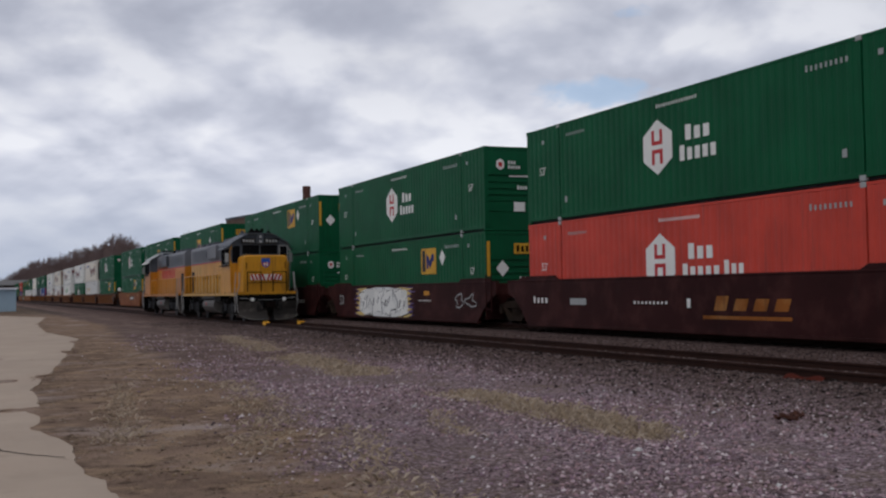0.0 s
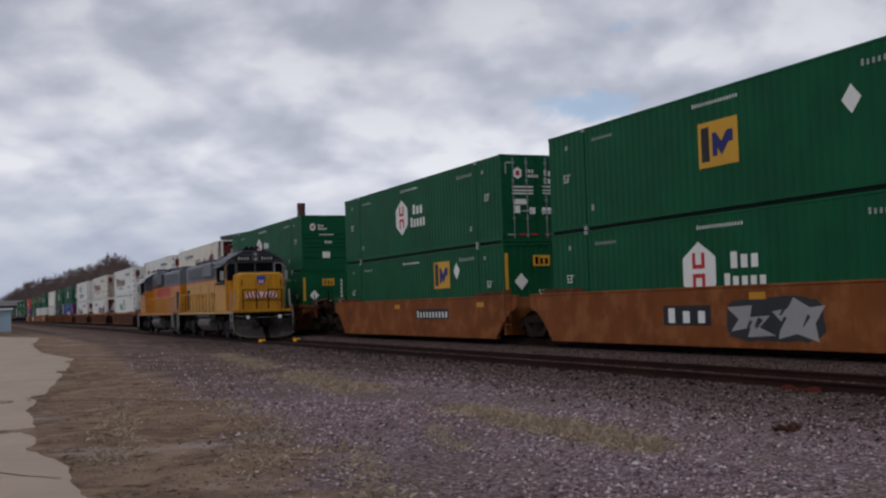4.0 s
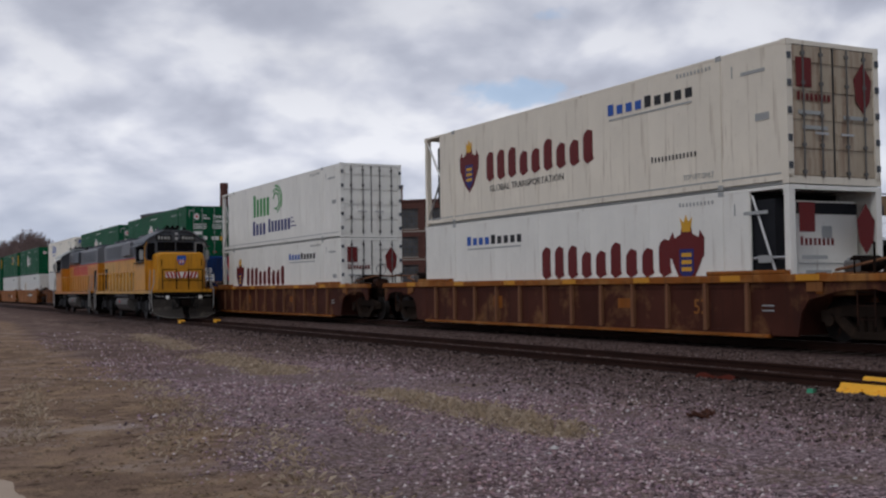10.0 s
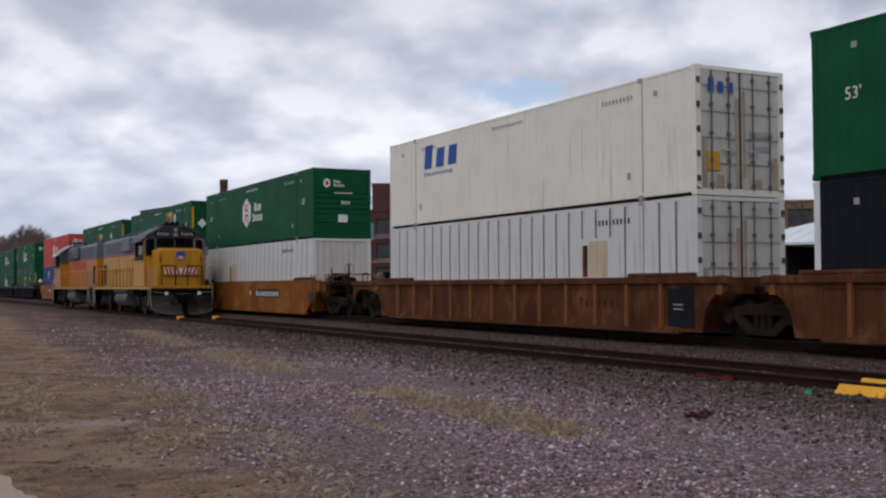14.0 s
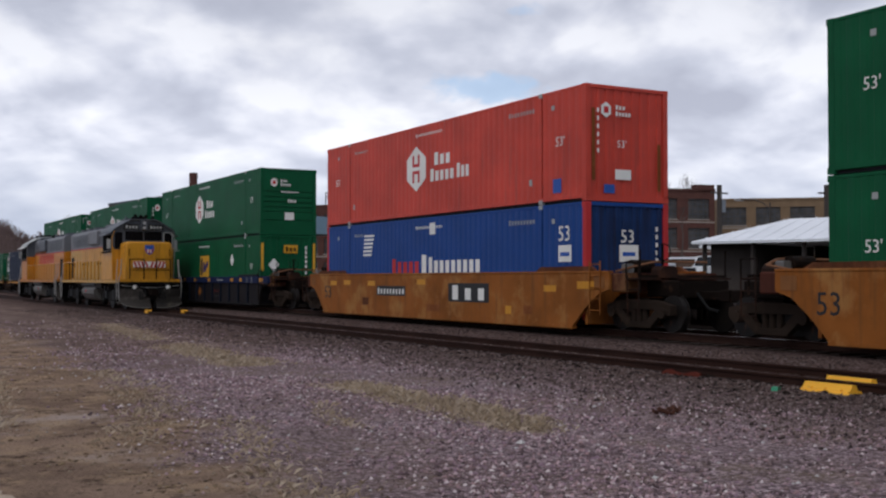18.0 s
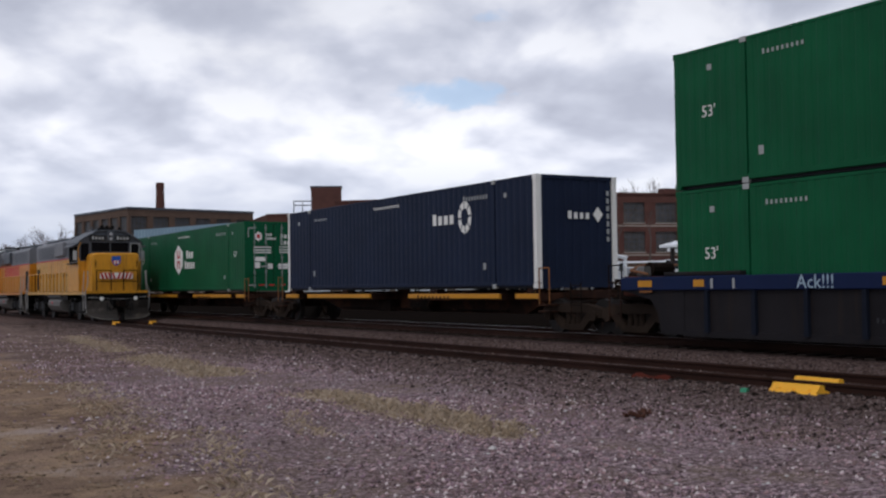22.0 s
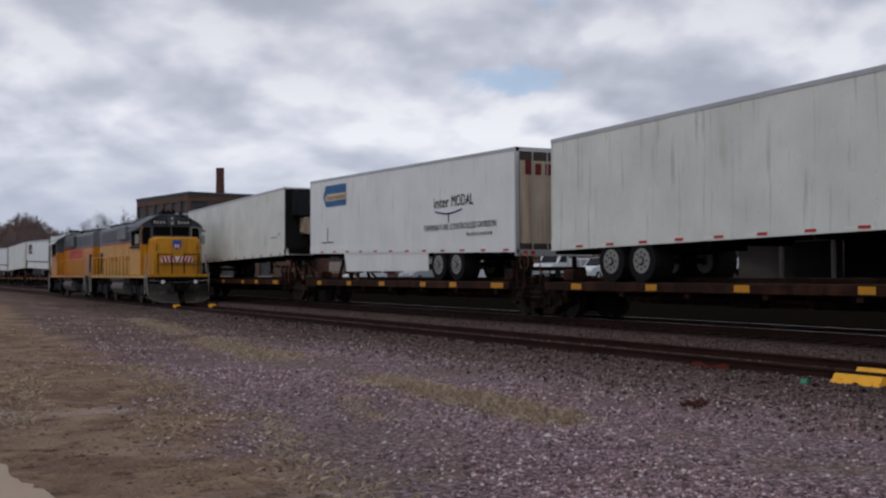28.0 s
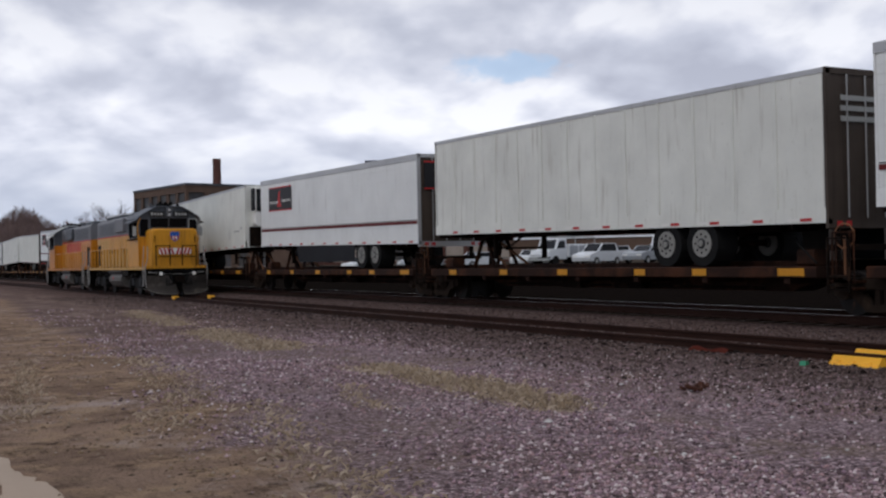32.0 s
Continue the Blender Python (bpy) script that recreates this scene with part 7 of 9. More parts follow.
    if art == "stevens":
        y0, y1 = (1.45, 4.45) if nose else (12.05, 15.0)
        zz = 1.72 if nose else 1.60
        p = mark("emblem_panel", M_MBLACK, c, lambda g: strip(g, y0, y1, zz, zz + 0.95), "black emblem panel with red edges")
        [mark("emblem_edge", M_MRED, p, lambda g: strip(g, y0, y1, zz + q, zz + q + 0.05, t=0.008)) for q in (-0.05, 0.95)]
        ym = (y0 + y1) / 2 + (0.25 if nose else 0.1)
        mark("emblem_mark", M_MRED, p, lambda g: side_poly(g, [(ym - 0.3, fl(ym) + zz + 0.12), (ym + 0.25, fl(ym) + zz + 0.12), (ym + 0.15, fl(ym) + zz + 0.45), (ym + 0.02, fl(ym) + zz + 0.82), (ym - 0.12, fl(ym) + zz + 0.82), (ym - 0.1, fl(ym) + zz + 0.4)], t=0.011))
        mark("name_print", M_MWHITE, p, lambda g: (bars_side(g, y1 - 0.1, fl(y1) + zz + 0.26, 0.14, 7, 0.17, seed=60, t=0.011), bars_side(g, ym - 0.32, fl(ym) + zz + 0.30, 0.14, 7, 0.17, seed=61, t=0.011)))
        mark("stripe_dark", M_MDRED, c, lambda g: strip(g, 0.08, L - 0.08, 0.66, 0.76), "dark red body stripe")
        mark("stripe_thin", M_MBLACK, c, lambda g: strip(g, 0.08, L - 0.08, 0.78, 0.80))
        if not nose:
            q = mark("door_panel", M_MBLACK, c, lambda g: end_rect(g, -1.05, 1.05, zr + 1.85, zr + 2.68, t=0.05))
            [mark("panel_edge", M_MRED, q, lambda g: end_rect(g, -1.05, 1.05, zr + h, zr + h + 0.05, t=0.055)) for h in (1.80, 2.68)]
            mark("name_print", M_MWHITE, q, lambda g: bars_end(g, -0.7, zr + 2.05, 0.14, 9, 0.15, y=-0.052, seed=62))
    if art == "arrow":
        za = fl(14.0) + 0.40
        q = mark("emblem_arrow", M_MTEALB, c, lambda g: side_poly(g, [(14.70, za + 1.86), (14.40, za + 2.28), (12.35, za + 2.26), (12.35, za + 1.44), (14.40, za + 1.44)]), "blue arrow emblem")
        mark("emblem_band", M_YELLOWED, q, lambda g: side_poly(g, [(14.5, za + 1.80), (14.3, za + 1.94), (12.35, za + 1.92), (12.35, za + 1.66), (14.3, za + 1.66)], t=0.010))
        mark("name_print", M_BROWNW, q, lambda g: bars_side(g, 14.25, za + 1.70, 0.18, 14, 0.13, seed=66, t=0.013))
        side_text("inter", 0.5, 5.05, zr + 1.50, M_MBLACK, c, "word", wide=1.1)
        side_text("MODAL", 0.5, 3.85, zr + 1.50, M_MBLACK, c, "word", wide=0.8)
        mark("swoosh", M_MNAVY, c, lambda g: [side_poly(g, [(4.95 - 0.2 * k, zr + 1.36 - 0.10 * math.sin(k * 0.35)), (4.95 - 0.2 * k, zr + 1.41 - 0.10 * math.sin(k * 0.35)), (4.75 - 0.2 * k, zr + 1.41 - 0.10 * math.sin(k * 0.35 + 0.35)), (4.75 - 0.2 * k, zr + 1.36 - 0.10 * math.sin(k * 0.35 + 0.35))]) for k in range(9)])
        side_text("TEMPERATURE CONTROLLED DIVISION", 0.27, 5.75, zr + 0.78, M_MBLACK, c, "word", wide=0.97)
        mark("small_print", M_MBLACK, c, lambda g: (bars_side(g, 2.9, zr + 0.55, 0.11, 10, 0.16, seed=63), side_rect(g, 13.6, 14.8, fl(14) + 0.42, fl(14) + 0.46), side_rect(g, 14.2, 14.26, fl(14) + 0.5, fl(14) + 1.0), side_rect(g, 4.0, 4.06, zr + 1.0, zr + 1.3)))
        mark("door_stain", M_RUSTYW, c, lambda g: end_rect(g, -1.15, 1.1, zr + 0.25, zr + 2.6, t=0.002))
        mark("name_print", M_MDRED, c, lambda g: bars_end(g, -1.05, zr + 2.2, 0.4, 6, 0.34, y=-0.004, seed=64))
    if art == "orange":
        mark("corner_cap", M_ALU, c, lambda g: g.box(-HW - 0.012, -0.02, zf, -HW + 0.25, 0.45, zf + hb, 0.02), "pale corner cap")
        mark("front_vent", M_DKGREY, c, lambda g: end_rect(g, -0.3, 0.35, zf + 0.5, zf + 1.0, t=0.02))
    if art == "posts_door":
        mark("door_sign", M_MGREY, c, lambda g: [end_rect(g, -0.9, 0.2, zr + z, zr + z + 0.1, t=0.03) for z in (2.35, 2.15, 1.95)])
    if art in ("white", "reefer", "white_reefer"):
        mark("small_sign", M_MGREY, c, lambda g: (strip(g, 1.0, 1.8, 0.8, 0.86), strip(g, 2.6, 2.64, 0.5, 0.9), strip(g, 0.6, 0.8, 0.9, 1.0)))
    return c

# ---- the train, car by car ----
# distance of each load's leading end along the track when the clip starts
CONSIST = []                                   # (thing, offset along the track, height above the rail)
UP, LOW, FLAT = 3.156, 0.235, 1.115


def put(ob, s, z=0.0):
    CONSIST.append((ob, s, z))
    return ob


ONWELL, STACKED = "in a well car", "stacked on another container"


def stack(s, upper, lower, car):
    put(car, s)
    put(container(lower[0], ONWELL, *lower[1:]), s, LOW)
    put(container(upper[0], STACKED, *upper[1:]), s, UP)


MAR = "maroon smooth-sided well car with worn markings"
ORA = "weathered orange-brown smooth-sided well car"
YEL = "yellow-brown smooth-sided well car with black plates"
BRN = "rusty brown well car with ribbed sides"
RBR = "rusty red-brown ribbed well car with amber marks"
BLU = "dark ribbed well car with a blue top chord"
WY, BG = (M_MGREY, M_MBLACK), (M_TEAL, M_MBLACK)

stack(14.71, ("hub", "ribbed", "hub"), ("red", "plain", "hub_inc"), well_smooth(MAR, M_MAROON, False, False, [
    ("name", 6.7, 0.56, 0.34, 4, M_YELW, 3.9), ("bars", 7.4, 7.7, 0.62, 0.22, 1), ("bars", 8.4, 10.0, 0.70, 0.08, 9), ("box", 12.4, 13.3, 0.66, 0.84, M_MGREY), ("bars", 14.6, 15.6, 0.7, 0.2, 4)]))
stack(34.06, ("hub", "ribbed", "hub"), ("emp", "ribbed", "emp_b"), well_smooth(MAR, M_MAROON, False, False, [
    ("graf", 6.6, 13.0, 0.05, 1.32, (M_MWHITE, M_MBLACK, M_PALEY, M_PURPLE), 3), ("53", 15.6, M_MGREY), ("amber", ((4.6, 0.95),)), ("bars", 4.4, 5.7, 0.72, 0.07, 9), ("scribble", 0.4, 2.3, 0.5, 1.0, M_MGREY, 6, 2)]))
stack(53.60, ("emp", "plain", "emp_b"), ("hub", "ribbed", "hub"), well_smooth(MAR, M_MAROON, False, True, [
    ("53", 15.4, M_CONCRETE), ("scribble", 10.2, 13.6, 0.12, 1.32, M_CONCRETE, 5, 3), ("name", 11.6, 0.60, 0.34, 4, M_YELW, 9.4), ("scribble", 5.9, 6.9, 0.5, 1.34, M_MGREY, 8, 1), ("bars", 2.0, 5.0, 0.58, 0.24, 9), ("amber", ((3.6, 1.0), (7.4, 1.0)))]))
stack(77.10, ("emp", "plain", "emp_a"), ("umax", "plain", "ring_front"), well_smooth(ORA, M_ORW, True, False, [
    ("plate", 3.4, 6.45, 0.70, 0.26, 10), ("graf", 10.5, 12.3, 0.1, 1.25, (M_CONCRETE, M_DKGREY), 7), ("box", 7.5, 8.1, 0.66, 1.1, M_AMBER), ("amber", ((8.5, 1.02), (13.2, 1.0), (1.2, 1.02)))]))
stack(96.65, ("emp", "plain", "emp_a"), ("hub", "ribbed", "hub"), well_smooth(ORA, M_ORW, False, False, [
    ("graf", 4.6, 7.8, 0.12, 1.15, (M_CONCRETE, M_DKGREY), 9), ("plate", 8.4, 10.2, 0.55, 0.36, 3), ("amber", ((0.6, 1.05), (6.4, 1.08)))]))
stack(116.09, ("hub", "door", "hub"), ("emp", "plain", "emp_b"), well_smooth(ORA, M_ORW, False, True, [("amber", ((1.2, 1.05), (9.0, 1.05))), ("plate", 4.2, 7.2, 0.70, 0.26, 10), ("53", 15.6, M_MBLACK)]))
stack(139.50, ("hub", "ribbed", "hub"), ("emp", "ribbed", "emp_b"), well_ribbed(BRN, M_BROWNW, M_BROWNW, False, True, False))
stack(159.14, ("crest", "reefer", "crest_flip"), ("ribs", "plain", "patch13.4"), well_ribbed(BRN, M_BROWNW, M_BROWNW, False, False, False))
stack(178.46, ("crestw", "door", "crest"), ("hub", "door", "hub"), well_ribbed(BRN, M_BROWNW, M_BROWNW, False, False, True))
stack(202.05, ("crestw", "door", "crest"), ("cat", "door", "cat"), well_ribbed(RBR, M_REDW, M_YELW, True, True, True))
stack(225.51, ("crest", "door", "crest"), ("crestw", "reefer", "crest_flip"), well_ribbed(RBR, M_REDW, M_YELW, True, True, True))
stack(249.02, ("cat", "door", "cat_high"), ("crestw", "door", "crest"), well_ribbed(RBR, M_REDW, M_YELW, True, True, True))
stack(272.62, ("hub", "door", "hub"), ("pacer", "plain", "globe"), well_ribbed(BRN, M_BROWNW, M_BROWNW, False, True, False))
stack(292.20, ("hub", "door", "hub"), ("umaxd", "door", "ring_back"), well_ribbed(BRN, M_BROWNW, M_BROWNW, False, False, False))
stack(311.75, ("csx", "door", "blue"), ("ribs", "door", "patch4.05"), well_ribbed(BRN, M_BROWNW, M_BROWNW, False, False, True))
stack(335.51, ("hub", "ribbed", "hub"), ("ribs", "plain", "patch11.4"), well_smooth(YEL, M_YELW, True, False, [
    ("plate", 3.7, 6.9, 0.72, 0.26, 11), ("box", -0.7, 0.0, 0.55, 0.9, M_DKGREY), ("bars", 7.6, 7.85, 0.75, 0.22, 1)]))
stack(354.89, ("emp", "plain", "emp_b"), ("ribs", "plain", ""), well_smooth(YEL, M_YELW, False, False, [("box", 6.0, 8.4, 0.6, 0.95, M_BROWNW), ("bars", 3.8, 4.6, 0.5, 0.4, 2)]))
stack(374.42, ("emp", "plain", "emp_a"), ("hub", "plain", "hub"), well_smooth(YEL, M_YELW, False, True, [
    ("graf", 2.6, 10.0, 0.04, 1.36, BG, 11), ("plate", 10.1, 13.2, 0.72, 0.26, 11), ("53", 16.3, M_MBLACK)]))
stack(398.11, ("red", "plain", "hub_inc"), ("pacer", "plain", "globe"), well_smooth(YEL, M_YELW, True, True, [
    ("plate", 4.3, 6.5, 0.62, 0.42, 3), ("plate", 9.4, 11.4, 0.74, 0.2, 9), ("53", 15.9, M_MBLACK), ("amber", ((14.8, 1.0), (13.6, 1.02), (8.0, 1.05), (1.0, 0.9), (11.6, 1.0))),
    ("box", 2.1, 2.5, 0.30, 0.52, M_ORW), ("box", 3.1, 3.4, 0.28, 0.50, M_AMBER), ("box", 7.1, 7.9, 0.25, 0.45, M_ORW), ("box", 12.1, 12.6, 0.35, 0.6, M_BROWNW), ("box", -0.6, 0.1, 0.98, 1.16, M_AMBER)]))
mark("paint_patch", M_MBLUE, CONSIST[-1][0], lambda g: side_rect(g, 1.05, 1.42, 0.26, 0.62), "blue repair patch")
mark("paint_patch", M_MBLUE, CONSIST[-1][0], lambda g: end_rect(g, -0.75, -0.42, 0.20, 0.42), "blue repair patch")
mark("rust_streak", M_ORW, CONSIST[-1][0], lambda g: (end_rect(g, -1.12, -1.02, 0.5, 2.3), end_rect(g, 0.95, 1.05, 0.3, 1.5)), "brown rust streaks")
stack(421.64, ("hub", "ribbed", "hub"), ("emp", "plain", "emp_a"), well_ribbed(BLU, M_DARKW, M_BLUEW, False, True, False, True))
stack(441.27, ("hub", "plain", "hub_inc"), ("hub", "ribbed", "hub"), well_ribbed(BLU, M_DARKW, M_BLUEW, False, False, False, True))
stack(460.86, ("hub", "door", "hub"), ("emp", "plain", "emp_a"), well_ribbed(BLU, M_DARKW, M_BLUEW, False, False, True, True))

side_text("Ack!!!", 0.36, 12.75, 1.075, M_SHEDB, CONSIST[-3][0], "sprayed_word", x=-1.53)

SPN = "rusty skeletal spine car with amber deck edges"
for s, kind, end, art, first, last in ((482.13, "umax", "plain", "ring_front", True, True), (502.96, "hub", "door", "hub", True, False),
                                       (521.60, "lime", "door", "hub", False, True), (540.53, "pacer", "plain", "globe", True, False)):
    put(spine_car(SPN, "box", first, last, kind != "pacer"), s)
    put(container(kind, "on a spine car", end, art), s, FLAT)
mark("rust_patch", M_ORW, CONSIST[-1][0], lambda g: (end_rect(g, -0.10, 0.20, 0.12, 0.62), end_rect(g, -0.04, 0.10, 0.62, 0.95), end_rect(g, 0.30, 0.42, 0.1, 0.5)), "orange rust on the end wall")
mark("paint_patch", M_AMBER, CONSIST[-1][0], lambda g: (side_rect(g, 0.72, 0.92, 0.58, 0.78), side_rect(g, 0.28, 0.40, 0.98, 1.14)), "amber sticker")

SPT = "rusty skeletal spine car carrying a road trailer"
STEV = "white refrigerated trailer with a black emblem and dark red stripe"
ROAD = [
    # offset, side style, label, nose leads, panel, art, skirt
    (557.90, "lines", STEV, True, M_TRAILER, "stevens", (4.2, 10.9, M_CHARCOAL, 1.25)),
    (575.19, "plain", "orange dry van trailer with aluminium rails", True, M_ORANGE, "orange", (2.9, 10.6, M_GREYTR, 1.45)),
    (592.60, "plain", "plain white dry van trailer", True, M_GREYTR, "white", None),
    (610.56, "plain", "white trailer with a blue arrow emblem and skirt", False, M_TRAILER, "arrow", (5.5, 12.6, M_TRAILER, 1.28)),
    (629.86, "plain", "weathered white refrigerated trailer with a dark nose", True, M_GREYTR, "reefer", None),
    (647.52, "lines", STEV, False, M_TRAILER, "stevens", (5.4, 11.6, M_CHARCOAL, 1.25)),
    (664.86, "lines", STEV, False, M_TRAILER, "stevens", (5.4, 11.6, M_CHARCOAL, 1.25)),
    (682.15, "posts", "weathered white trailer with upright side posts", False, M_GREYTR, "posts_door", None),
    (699.56, "lines", STEV, False, M_TRAILER, "stevens", (5.4, 11.6, M_CHARCOAL, 1.25)),
    (718.06, "plain", "plain white refrigerated trailer", True, M_GREYTR, "white_reefer", None),
    (735.50, "lines", STEV, False, M_TRAILER, "stevens", (5.4, 11.6, M_CHARCOAL, 1.25)),
    (752.90, "plain", "plain white dry van trailer", False, M_GREYTR, "white", None),
    (770.30, "lines", STEV, False, M_TRAILER, "stevens", (5.4, 11.6, M_CHARCOAL, 1.25)),
    (787.70, "posts", "weathered white trailer with upright side posts", False, M_GREYTR, "posts_door", None),
    (805.10, "plain", "plain white dry van trailer", True, M_GREYTR, "white", None),
    (822.50, "lines", STEV, False, M_TRAILER, "stevens", (5.4, 11.6, M_CHARCOAL, 1.25)),
    (839.90, "plain", "plain white dry van trailer", False, M_GREYTR, "white", None)]
for k, (s, kind, label, nose, panel, art, skirt) in enumerate(ROAD):
    put(spine_car(SPT, "nose" if nose else "tail", k % 5 == 3, k % 5 == 2), s)
    put(trailer(kind, label, nose, panel, art, skirt), s)


# ---- the locomotives ----
def xs(sx, a_, b_):
    """Two distances from the centre line on one side, in rising order."""
    return sorted((sx * a_, sx * b_))


def pane_with_frame(parent, name, pts, axis, at, out, label, rim=0.045, frame_mat=None):
    """A dark pane in a raised frame; pts: its outline, at: its plane, out: the way it faces."""
    cy, cz = sum(p[0] for p in pts) / len(pts), sum(p[1] for p in pts) / len(pts)
    wide = [(cy + (u - cy) * 1.0 + math.copysign(rim, u - cy), cz + (v - cz) + math.copysign(rim, v - cz)) for u, v in pts]
    fr = part("window_frame", Geo().prism(wide, axis, *sorted((at, at + out * 0.014))), frame_mat or M_LOCOD, parent)
    return part(name, Geo().prism(pts, axis, *sorted((at + out * 0.010, at + out * 0.020))), M_PANE, fr, label)


def locomotive(label, body, lower, front):
    """A four-axle road switcher; origin on the rail at its front coupler, its length along +y."""
    c = thing("locomotive", label, "locomotive", "parked locomotives")
    L, DK, NW = 16.7, 1.45, 1.14
    g = Geo()
    g.box(-1.48, 0.75, DK - 0.16, 1.48, L - 0.75, DK, 0.02)
    g.box(-0.85, 0.9, 0.95, 0.85, L - 0.9, DK - 0.16)
    part("underframe", g, M_LOCOB, c, "dark walkway and frame")
    for sx in (-1, 1):
        a_, b_ = xs(sx, 1.495, 1.475)
        part("sill_stripe", Geo().box(a_, 0.9, DK - 0.15, b_, L - 0.9, DK - 0.02), lower, c)
    # short hood: rounded shoulders, door, shield and striped board
    y0 = 0.95
    prof = [(-NW, DK), (NW, DK), (NW, 3.12), (NW - 0.05, 3.23), (NW - 0.18, 3.30), (0.18 - NW, 3.30), (0.05 - NW, 3.23), (-NW, 3.12)]
    inner = [(px * 0.95, DK + (pz - DK) * 0.965) for px, pz in prof]
    g = Geo().prism(prof, "y", y0 + 0.07, 2.1)
    n = len(prof)
    g.add([(px, y0, pz) for px, pz in inner] + [(px, y0 + 0.07, pz) for px, pz in prof], [(k, (k + 1) % n, n + (k + 1) % n, n + k) for k in range(n)] + [tuple(range(n))])
    nose = part("short_hood", g, body, c, "yellow nose")
    mark("nose_door", body, nose, lambda g: (g.box(-0.34, y0 - 0.022, DK + 0.05, 0.34, y0 - 0.002, 3.02, 0.02), g.box(0.22, y0 - 0.06, 2.45, 0.27, y0 - 0.02, 2.62)))
    for sg in (-1, 1):
        mark("nose_grab_iron", M_LOCOB, nose, lambda g: g.rod([(sg * 0.98, y0 - 0.05, 2.62), (sg * 0.98, y0 - 0.06, 2.95)], 0.02))
        a_, b_ = xs(sg, NW + 0.02, NW - 0.01)
        mark("sand_hatch", body, nose, lambda g: g.box(a_, 1.25, 2.3, b_, 1.85, 3.0, 0.004))
    shield = [(-0.21, 3.14), (0.21, 3.14), (0.22, 2.95), (0.17, 2.78), (0.0, 2.66), (-0.17, 2.78), (-0.22, 2.95)]
    p = part("shield", Geo().prism(shield, "y", y0 - 0.040, y0 - 0.024), M_MBLUE, nose, "blue and red shield")
    for k, x in enumerate((-0.13, -0.065, 0.0, 0.065, 0.13)):
        mark("shield_stripe", M_MRED if k % 2 == 0 else M_MWHITE, p, lambda g: end_rect(g, x - 0.032, x + 0.032, 2.72 + abs(x) * 0.7, 2.93, y=y0 - 0.040))
    q = part("stripe_board", Geo().box(-0.78, y0 - 0.062, 2.05, 0.78, y0 - 0.046, 2.34), M_MWHITE, nose, "white board with red stripes")
    for k in range(4):
        for sg in (-1, 1):
            x = sg * (0.03 + k * 0.18)
            part("stripe", Geo().prism([(x, 2.055), (x + sg * 0.10, 2.055), (x + sg * 0.205, 2.335), (x + sg * 0.105, 2.335)], "y", y0 - 0.070, y0 - 0.062), M_MRED, q)
    # cab: yellow below, dark grey above, a broad sloping roof
    cb = part("cab", Geo().prism([(-1.5, DK), (1.5, DK), (1.5, 3.05), (-1.5, 3.05)], "y", 2.1, 4.5), body, c, "yellow lower cab")
    up = [(-1.5, 3.05), (1.5, 3.05), (1.5, 3.80), (1.40, 3.95), (0.72, 4.36), (0.55, 4.42), (-0.55, 4.42), (-0.72, 4.36), (-1.40, 3.95), (-1.5, 3.80)]
    part("cab_wall", Geo().prism(up, "y", 2.1, 4.5), M_LOCOD, c, "dark grey upper cab")
    g = Geo()
    top = [(1.56, 3.78), (1.56, 3.84), (1.42, 4.00), (0.74, 4.40), (0.56, 4.46), (-0.56, 4.46), (-0.74, 4.40), (-1.42, 4.00), (-1.56, 3.84), (-1.56, 3.78), (-1.44, 3.93), (-0.72, 4.345), (-0.55, 4.41), (0.55, 4.41), (0.72, 4.345), (1.44, 3.93)]
    g.prism(top, "y", 1.96, 4.62)
    # rear cab roof paled, its skylit slope put into the colour
    part("cab_roof", g, M_MGREY if front == "orange" else M_LOCOD, c, "grey cab roof")
    for a_, b_ in ((-0.90, -0.03), (0.03, 0.90)):
        pane_with_frame(cb, "windshield", [(a_, 3.40), (b_, 3.40), (b_, 3.84), (a_, 3.84)], "y", 2.1, -1, "dark windshield", 0.028)
    for sg in (-1, 1):
        w_ = [(sg * 1.03, 2.98), (sg * 1.41, 2.98), (sg * 1.41, 3.70), (sg * 1.32, 3.80), (sg * 1.03, 3.80)]
        pane_with_frame(cb, "corner_window", w_, "y", 2.1, -1, "dark corner window", 0.04, M_MGREY if sg > 0 else M_LOCOD)
        mark("wiper", M_LOCOB, cb, lambda g: g.rod([(sg * 0.45, 2.05, 3.84), (sg * 0.62, 2.05, 3.5)], 0.010))
        for a_, b_ in ((2.36, 3.18), (3.28, 4.2)):
            pane_with_frame(cb, "side_window", [(a_, 2.92), (b_, 2.92), (b_, 3.66), (a_, 3.66)], "x", sg * 1.5, sg, "sliding cab window", 0.035)
        x0, x1 = xs(sg, 1.80, 1.5)
        # white on the rear cab to carry the same light from the sky
        part("sunshade", Geo().prism([(sg * 1.50, 3.80), (sg * 1.82, 3.66), (sg * 1.82, 3.63), (sg * 1.50, 3.76)], "y", 2.25, 4.3), M_MWHITE if front == "orange" else M_LOCOD, cb, "sloping sunshade")
        mark("arm_rest", M_LOCOB, cb, lambda g: g.box(*xs(sg, 1.62, 1.5)[:1], 2.3, 2.80, xs(sg, 1.62, 1.5)[1], 4.2, 2.86))
        mark("mirror", M_MGREY, cb, lambda g: g.box(xs(sg, 1.74, 1.56)[0], 2.26, 2.98, xs(sg, 1.74, 1.56)[1], 2.30, 3.45, 0.02), "pale wind wing")
        nb = mark("number_board", M_MBLACK, cb, lambda g: g.box(xs(sg, 0.22, 0.98)[0], 2.00, 3.93, xs(sg, 0.22, 0.98)[1], 2.10, 4.20, 0.01), "black number board")
